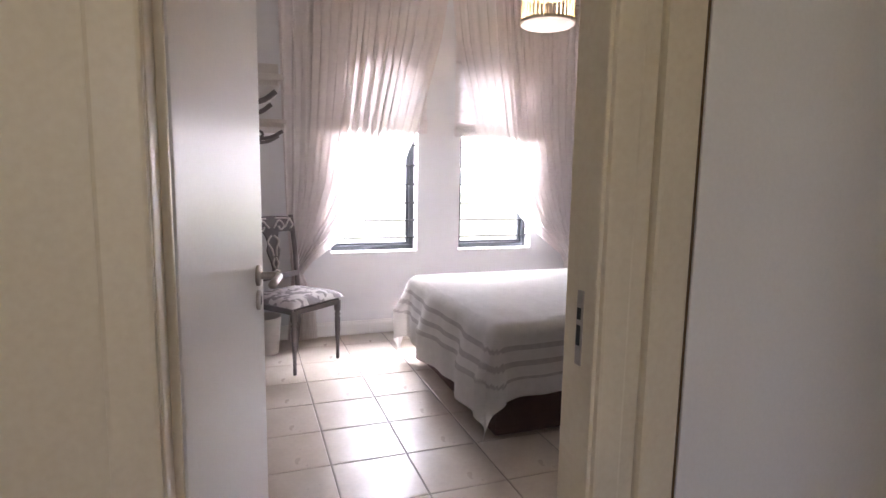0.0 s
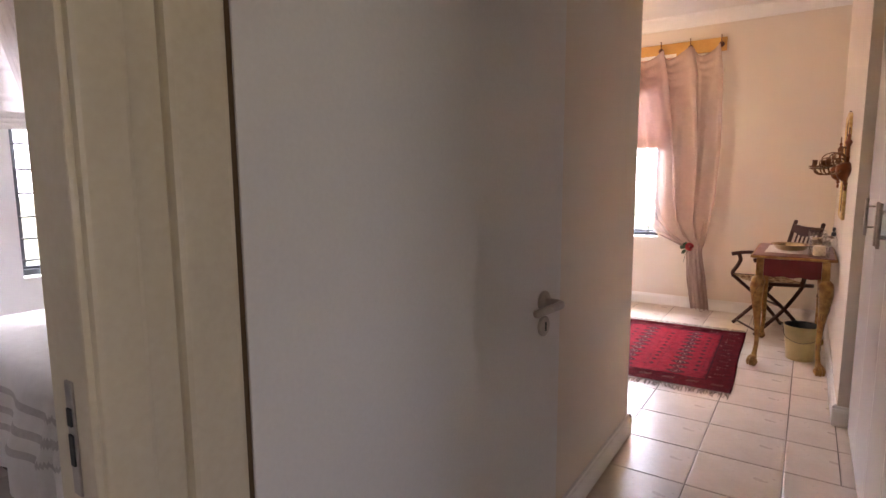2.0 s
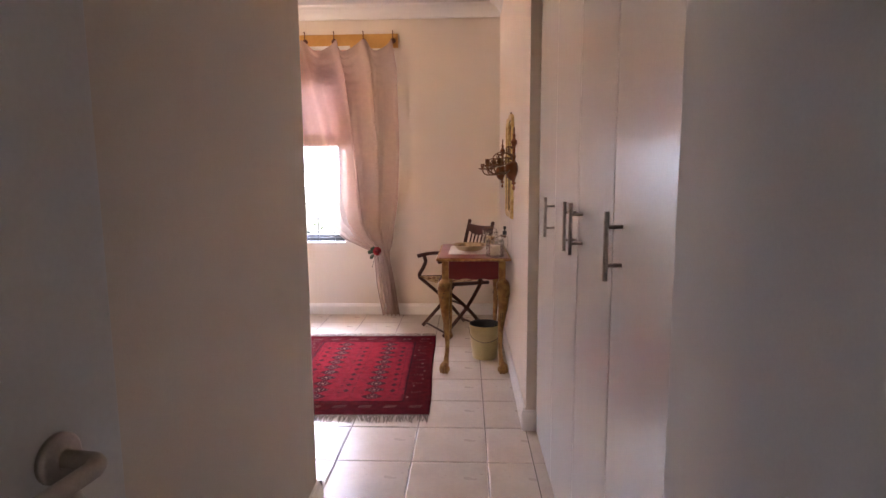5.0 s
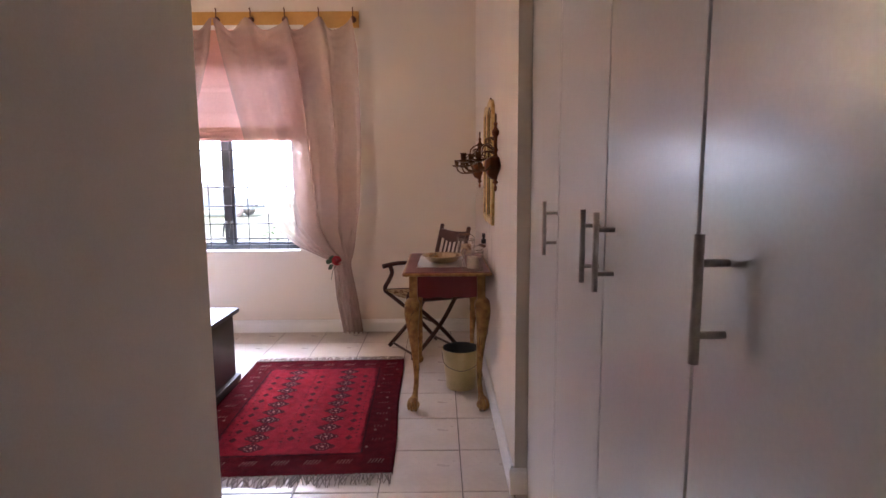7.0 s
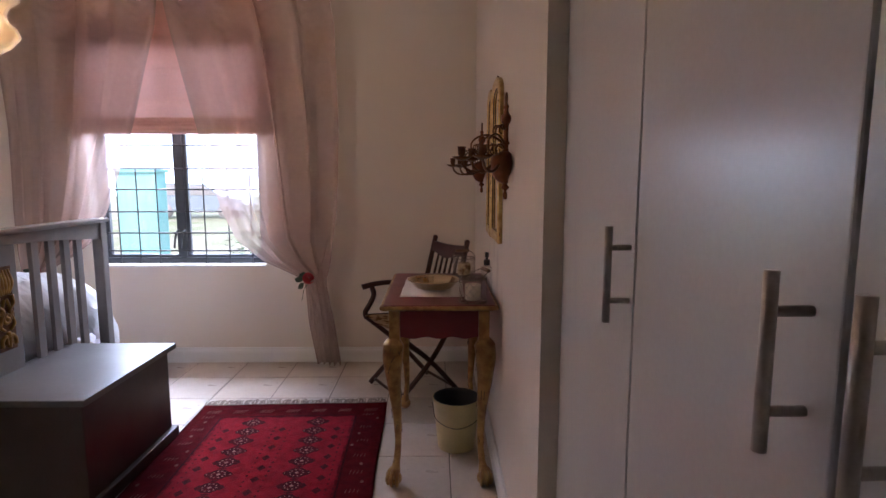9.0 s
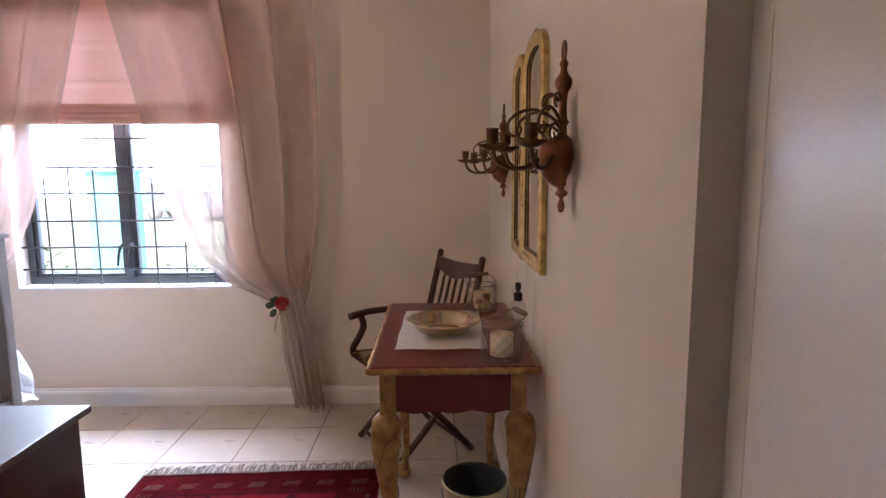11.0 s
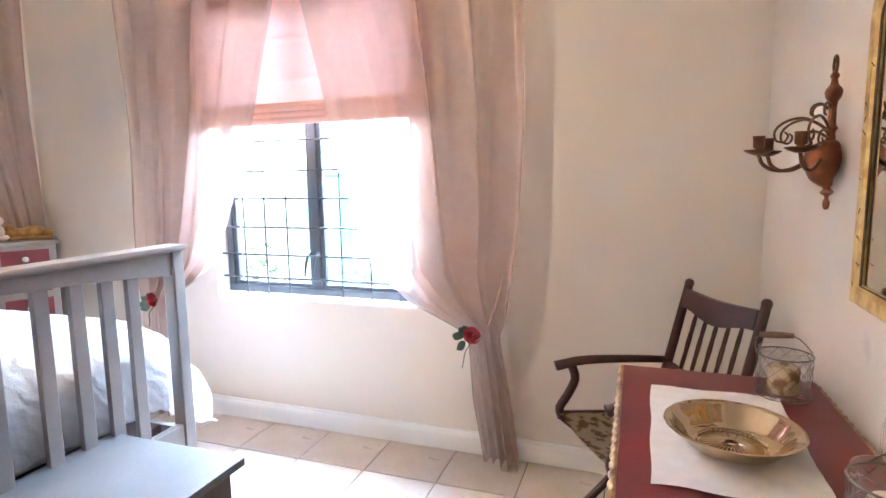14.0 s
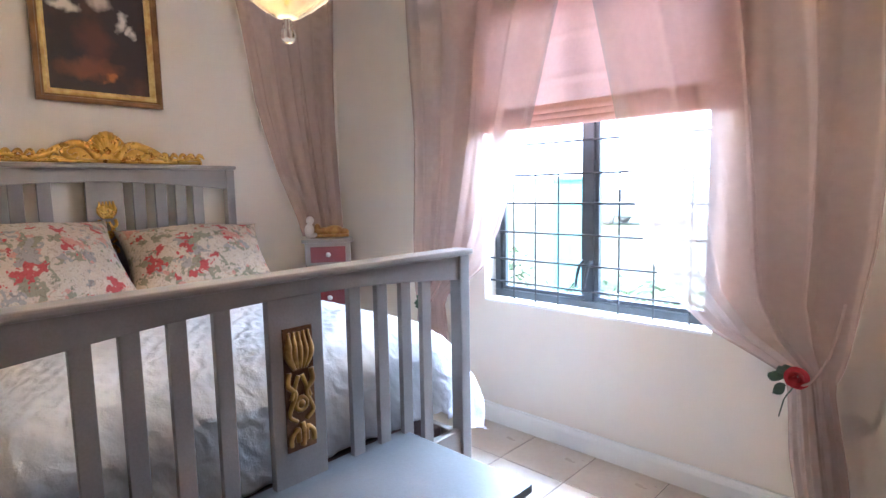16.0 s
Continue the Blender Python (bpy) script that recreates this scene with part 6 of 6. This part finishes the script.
# ---------- white bedroom: bed ----------
gbed = thing("guest_bed", (-2.57, 0.33, 0), "double bed on a dark brown upholstered base", "bed")
part("base", boxes((-3.19, -1.955, -0.52, 1.205, 0.03, 0.33), bevel=0.015), M_VALANCE, gbed, "dark brown fabric bed base")
for x in (-3.1, -2.05):
    for y in (-0.44, 1.1):
        part("foot", turned([(0, 0.001), (0.02, 0.001), (0.026, 0.03), (0, 0.031)], Matrix.Translation((x, y, 0)), 12), M_BLACK, gbed)
part("mattress", boxes((-3.20, -1.945, -0.53, 1.205, 0.335, 0.575), bevel=0.05), M_LINEN, gbed, "", True)
bm = draped(-3.20, -1.945, -0.53, 1.20, 0.592, (0.40, 0.37, 0.45, 0.0), 0.03, 1.0, 170, 170, 0.03, 0.0, 0.06, stripes=((0.135, 0.152), (0.20, 0.228), (0.275, 0.292)))
solid("bedspread", bm, M_SPREAD, "ivory striped bedspread hanging over the guest bed", "bedspread", smooth=True, mats=(M_STRIPE,))

# ---------- white bedroom: painted chair ----------
gc = thing("side_chair", (-3.42, -1.32, 0), "grey painted side chair with damask seat and white scrollwork", "chair")
fr_, fl_ = Vector((-3.395, -1.04, 0)), Vector((-3.145, -1.345, 0))
ahead = Vector((0.774, 0.634, 0))
br_, bl_ = fr_ - ahead * 0.37, fl_ - ahead * 0.37
for f in (fr_, fl_):
    bm = lathe(bmesh.new(), [(0, 0.002), (0.011, 0.002), (0.013, 0.03), (0.010, 0.06), (0.014, 0.07), (0.011, 0.08), (0.017, 0.2), (0.020, 0.29), (0.014, 0.30), (0.022, 0.315), (0.014, 0.33), (0.022, 0.345), (0.024, 0.41), (0, 0.41)], Matrix.Translation(f), 14)
    bmesh.ops.recalc_face_normals(bm, faces=bm.faces)
    part("front_leg", bm, M_GREYWOOD, gc, "turned grey leg", True)
for b in (br_, bl_):
    bm = bmesh.new()
    tube(bm, curve_pts([up(b - ahead * 0.03, 0.002), up(b, 0.22), up(b, 0.42), up(b - ahead * 0.02, 0.7), up(b - ahead * 0.06, 0.97)], 20), 0.017, 8)
    part("back_post", bm, M_GREYWOOD, gc, "", True)
cs = (fr_ + fl_ + br_ + bl_) / 4
side_way = (fl_ - fr_).normalized()


def gseat(u, v):
    a, b = 2 * u - 1, 2 * v - 1
    w = 0.225 + 0.012 * b
    k = (1 - a ** 6) * (1 - b ** 6)
    return up(cs + side_way * a * w + ahead * b * 0.215, 0.435 + 0.05 * max(k, 0) ** 0.5)


part("seat", sheet(24, 24, gseat), M_DAMASK, gc, "grey and white damask cushion", True)
bm = bmesh.new()
for p, q in ((fr_, fl_), (fr_, br_), (fl_, bl_), (br_, bl_)):
    m1, m2 = up(p, 0.405), up(q, 0.405)
    tube(bm, [m1, m2], 0.024, 4)
part("seat_frame", bm, M_GREYWOOD, gc)


def gb(u, z, w=0.0):
    lean = 0.06 * max(0, (z - 0.5) / 0.47) ** 1.5
    return up(br_.lerp(bl_, u) - ahead * (lean - w), z)


for nm, z0, z1 in (("crest_rail", 0.86, 0.955), ("lower_rail", 0.545, 0.58)):
    bm = bmesh.new()
    n = 16
    poly = [(k / n, z1 + (0.015 * math.sin(math.pi * k / n) if nm == "crest_rail" else 0)) for k in range(n + 1)] + [(1 - k / n, z0) for k in range(n + 1)]
    prism(bm, poly, lambda u, v, w: gb(u, v, w - 0.008), 0.018)
    part(nm, bm, M_GREYWOOD, gc)
bm = bmesh.new()
n = 14
wid = [0.07, 0.05, 0.075, 0.11, 0.14, 0.10, 0.12, 0.17]
poly = [(0.5 + float(np.interp(k / n, [j / 7 for j in range(8)], wid)), 0.575 + 0.29 * k / n) for k in range(n + 1)] + [(0.5 - float(np.interp(1 - k / n, [j / 7 for j in range(8)], wid)), 0.865 - 0.29 * k / n) for k in range(n + 1)]
prism(bm, poly, lambda u, v, w: gb(u, v, w - 0.006), 0.014)
part("splat", bm, M_GREYWOOD, gc)
bm = bmesh.new()
for s in (-1, 1):
    for ctrl in ([(0.05, 0.89), (0.18, 0.94), (0.28, 0.90), (0.2, 0.875), (0.15, 0.9)], [(0.3, 0.89), (0.42, 0.94), (0.48, 0.90), (0.42, 0.88)], [(0.03, 0.84), (0.12, 0.80), (0.05, 0.75), (0.03, 0.70)],
                 [(0.02, 0.69), (0.055, 0.65), (0.02, 0.62)], [(0.0, 0.61), (0.05, 0.595), (0.09, 0.60)], [(0.1, 0.955), (0.3, 0.952), (0.45, 0.945)]):
        tube(bm, curve_pts([gb(0.5 + s * a, z, 0.013) for a, z in ctrl], 16), 0.006, 6)
part("scrollwork", bm, M_PALE, gc, "white painted scrollwork", True)

# ---------- white bedroom: bin, wall shelves, lamp ----------
part("bucket", turned([(0, 0.002), (0.085, 0.002), (0.105, 0.26), (0.11, 0.265), (0.10, 0.262), (0.08, 0.01), (0, 0.008)], Matrix.Translation((-3.66, -1.50, 0)), 28), M_PALE, thing("waste_bin", (-3.66, -1.50, 0), "pale grey enamel bucket behind the chair", "bin"), "", True)


def corbel_shelf(x0, x1, depth, z):
    w0 = -1.83
    s = thing("wall_shelf", ((x0 + x1) / 2, w0, z - 0.17), "dark carved wall shelf with a pale top", "shelf", "shelves on the white wall")
    part("board", boxes((x0, x1, w0, w0 + depth, z - 0.022, z), bevel=0.005), M_PALE, s, "pale worn board")
    part("rail", boxes((x0 + 0.01, x1 - 0.01, w0, w0 + depth - 0.012, z - 0.04, z - 0.022), bevel=0.003), M_PALE, s)
    for x in (x0 + 0.03, x1 - 0.03):
        bm = bmesh.new()
        tube(bm, curve_pts([(x, w0 + 0.01, z - 0.20), (x, w0 + 0.07, z - 0.17), (x, w0 + depth * 0.5, z - 0.11), (x, w0 + depth * 0.8, z - 0.09), (x, w0 + depth - 0.02, z - 0.055)], 20), 0.010, 6)
        tube(bm, curve_pts([(x, w0 + depth * 0.35, z - 0.12), (x, w0 + depth * 0.5, z - 0.065), (x, w0 + depth * 0.7, z - 0.06), (x, w0 + depth * 0.72, z - 0.085), (x, w0 + depth * 0.6, z - 0.09)], 20), 0.007, 6)
        tube(bm, [(x, w0 + 0.01, z - 0.22), (x, w0 + 0.01, z - 0.05)], 0.012, 6)
        part("bracket", bm, M_GREYWOOD, s, "scrolled wooden bracket", True)
    return s


corbel_shelf(-2.15, -1.72, 0.355, 1.585)
corbel_shelf(-3.05, -2.62, 0.43, 1.52)
solid("book", boxes((-1.95, -1.75, -1.62, -1.485, 1.586, 1.622), bevel=0.004), M_PALE, "pale cloth-bound book on the wall shelf", "book")
solid("ornament", turned([(0, 0), (0.02, 0), (0.022, 0.01), (0.01, 0.02), (0.018, 0.035), (0.012, 0.05), (0, 0.06)], Matrix.Translation((-2.0, -1.66, 1.586)), 14), M_GREYWOOD, "small dark turned ornament on the shelf", "ornament", smooth=True)

glamp = thing("drum_lamp", (-2.6, 0.04, 2.11), "round ceiling lamp with a glowing diffuser and bead fringe", "ceiling lamp")
mG = Matrix.Translation((-2.6, 0.04, 0))
part("diffuser", turned([(0, 2.112), (0.14, 2.112), (0.148, 2.116), (0.15, 2.13), (0.14, 2.135), (0, 2.135)], mG, 40), M_SHADE, glamp, "glowing frosted disc", True)
for k in range(36):
    a = 2 * math.pi * k / 36
    part("bead_strand", tube(bmesh.new(), [(-2.6 + 0.150 * math.cos(a), 0.04 + 0.150 * math.sin(a), 2.135), (-2.6 + 0.150 * math.cos(a), 0.04 + 0.150 * math.sin(a), 2.29)], 0.004, 6), M_CHAMPAGNE, glamp)
part("top_ring", turned([(0.145, 2.285), (0.156, 2.285), (0.156, 2.305), (0.145, 2.305), (0.145, 2.285)], mG, 40), M_CHAMPAGNE, glamp)
part("bottom_ring", turned([(0.15, 2.122), (0.157, 2.122), (0.157, 2.14), (0.15, 2.14), (0.15, 2.122)], mG, 40), M_CHAMPAGNE, glamp)
bm = bmesh.new()
tube(bm, [(-2.6, 0.04, 2.30), (-2.6, 0.04, 2.748)], 0.006, 8)
tube(bm, [(-2.75, 0.04, 2.295), (-2.45, 0.04, 2.295)], 0.005, 6)
part("rod", bm, M_GOLD, glamp)

# ---------- outside ----------
bm = bmesh.new()
bmesh.ops.create_grid(bm, x_segments=8, y_segments=8, size=600)
bmesh.ops.translate(bm, verts=bm.verts, vec=(0, 0, -0.32))
solid("ground", bm, M_GROUND, "pale dry garden ground", "ground", "structure", at=(0, 0, -0.32))

# emissive sheets added in place of bright outdoors; they also light the rooms
M_GLOW_NORTH = glow("glowing_north_backdrop", (0.74, 0.88, 1.0), 2.3)


M_GLOW_WEST = glow("glowing_west_backdrop", (0.92, 0.96, 1.0), 1.1)


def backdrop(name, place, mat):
    solid(name, sheet(24, 6, place), mat, "glowing sheet standing in for the bright outdoors", "backdrop", "structure")


backdrop("backdrop_north", lambda u, v: Vector((-1.6 + 64 * math.sin((u - 0.5) * 2.2), 4.6 + 56 * math.cos((u - 0.5) * 2.2), -0.3 + 30 * v)), M_GLOW_NORTH)
backdrop("backdrop_west", lambda u, v: Vector((-4.2 - 56 * math.cos((u - 0.5) * 2.2), -0.2 + 64 * math.sin((u - 0.5) * 2.2), -0.3 + 30 * v)), M_GLOW_WEST)

solid("garden_pier", boxes((-4.66, -4.07, 8.9, 9.2, -0.32, 1.36), (-4.69, -4.04, 8.86, 9.24, 1.36, 1.41), bevel=0.01), M_TURQ, "turquoise plastered garden wall pier", "garden wall")
rng = random.Random(11)
bm = bmesh.new()
for k in range(2600):
    c = Vector((rng.uniform(-7.5, 0.5), rng.uniform(7.0, 8.3), 0))
    c.z = -0.3 + rng.random() * (0.55 + 0.22 * math.sin(c.x * 2.1) + 0.15 * math.sin(c.x * 5.3 + 1))
    a, b = rng.uniform(0, 6.28), rng.uniform(-0.7, 0.7)
    d = Vector((math.cos(a), math.sin(a), b)) * rng.uniform(0.03, 0.07)
    e = Vector((-math.sin(a), math.cos(a), rng.uniform(-0.5, 0.5))) * rng.uniform(0.015, 0.035)
    bm.faces.new([bm.verts.new(c + v) for v in (-d, e, d, -e)])
solid("garden_shrubs", bm, M_HEDGE, "low green leafy garden shrubs", "shrubs", "stuff")

car = thing("parked_car", (-9.8, 24, -0.32), "silver blue hatchback parked on the street beyond the garden", "car")
M_CARPAINT = material("silver_blue_car_paint", (0.25, 0.30, 0.34), 0.25, None, 3, 60, 0.0, coat=0.5)
prof = [(-1.95, 0.32), (1.95, 0.32), (2.0, 0.55), (1.9, 0.78), (1.05, 0.92), (0.45, 1.40), (-1.25, 1.45), (-1.85, 0.95), (-2.0, 0.7)]
bm = bmesh.new()
prism(bm, prof, lambda u, v, w: Vector((-9.8 + u, 23.2 + w, -0.32 + v)), 1.62, 0.03)
part("body", bm, M_CARPAINT, car)
for p in ([(0.95, 0.95), (0.42, 1.33), (-0.3, 1.36), (-0.3, 0.95)], [(-0.38, 0.95), (-0.38, 1.36), (-1.2, 1.38), (-1.6, 0.97)]):
    bm = bmesh.new()
    prism(bm, p, lambda u, v, w: Vector((-9.8 + u, 23.19 + w, -0.32 + v)), 1.64)
    part("side_window", bm, M_STEEL, car, "grey side glass")
for x in (-1.22, 1.25):
    for y in (23.15, 24.7):
        w = part("wheel", turned([(0, 0), (0.19, 0), (0.21, 0.02), (0.3, 0.02), (0.31, 0.05), (0.31, 0.15), (0.3, 0.17), (0, 0.17)], pose(-9.8 + x, y + 0.17, -0.01, 90, 0, 0), 24), M_BEDGREY, car, "", True)
        part("rim", turned([(0, 0), (0.19, 0.0), (0.19, 0.012), (0, 0.012)], pose(-9.8 + x, y - 0.001, -0.01, 90, 0, 0), 20), M_STEEL, w)

# ---------- floor and its tiles ----------
bm = boxes((-4.17, 2.75, -2.72, 4.60, -0.30, -0.004))
floor = solid("floor", bm, M_GROUT, "cream ceramic tiled floor with dark grout", "floor", "structure")
TILE = {}


def tile_mesh(w, h):
    key = (round(w, 3), round(h, 3))
    if key not in TILE:
        bm = bmesh.new()
        e = 0.004
        x, y = w / 2, h / 2
        lo = [bm.verts.new(p) for p in ((-x, -y, -0.006), (x, -y, -0.006), (x, y, -0.006), (-x, y, -0.006))]
        mid = [bm.verts.new(p) for p in ((-x, -y, -0.0018), (x, -y, -0.0018), (x, y, -0.0018), (-x, y, -0.0018))]
        top = [bm.verts.new(p) for p in ((-x + e, -y + e, 0), (x - e, -y + e, 0), (x - e, y - e, 0), (-x + e, y - e, 0))]
        for a, b in ((lo, mid), (mid, top)):
            for k in range(4):
                bm.faces.new((a[k], a[(k + 1) % 4], b[(k + 1) % 4], b[k]))
        bm.faces.new(top)
        me = bpy.data.meshes.new("tile")
        bm.to_mesh(me)
        bm.free()
        me.materials.append(M_TILE)
        TILE[key] = me
    return TILE[key]


def lay_tiles(x0, x1, y0, y1, gx, gy, pitch=0.34, gap=0.005):
    """Fill a rectangle with tiles on a grid through (gx, gy), cut at the edges."""
    i0, i1 = math.floor((x0 - gx) / pitch), math.ceil((x1 - gx) / pitch)
    j0, j1 = math.floor((y0 - gy) / pitch), math.ceil((y1 - gy) / pitch)
    for i in range(i0, i1):
        for j in range(j0, j1):
            a0, a1 = max(gx + i * pitch, x0) + gap / 2, min(gx + (i + 1) * pitch, x1) - gap / 2
            b0, b1 = max(gy + j * pitch, y0) + gap / 2, min(gy + (j + 1) * pitch, y1) - gap / 2
            if a1 - a0 < 0.02 or b1 - b0 < 0.02:
                continue
            ob = new("tile", tile_mesh(a1 - a0, b1 - b0))
            ob.parent = floor
            ob.location = Vector(((a0 + a1) / 2, (b0 + b1) / 2, random.uniform(-0.0006, 0.0004))) - ORIGIN[floor.name]


lay_tiles(-3.52, 0.335, 1.36, 4.385, 0.13, 3.06)
lay_tiles(0.335, 0.40, 1.36, 2.03, 0.13 - 0.34, 3.06)
lay_tiles(-0.54, 0.40, -0.80, 1.36, 0.13, 3.06)
lay_tiles(-3.95, -0.60, -1.83, 1.215, -1.99, -0.945)
lay_tiles(-0.60, 2.6, -2.60, -0.80, -0.50, -0.80)
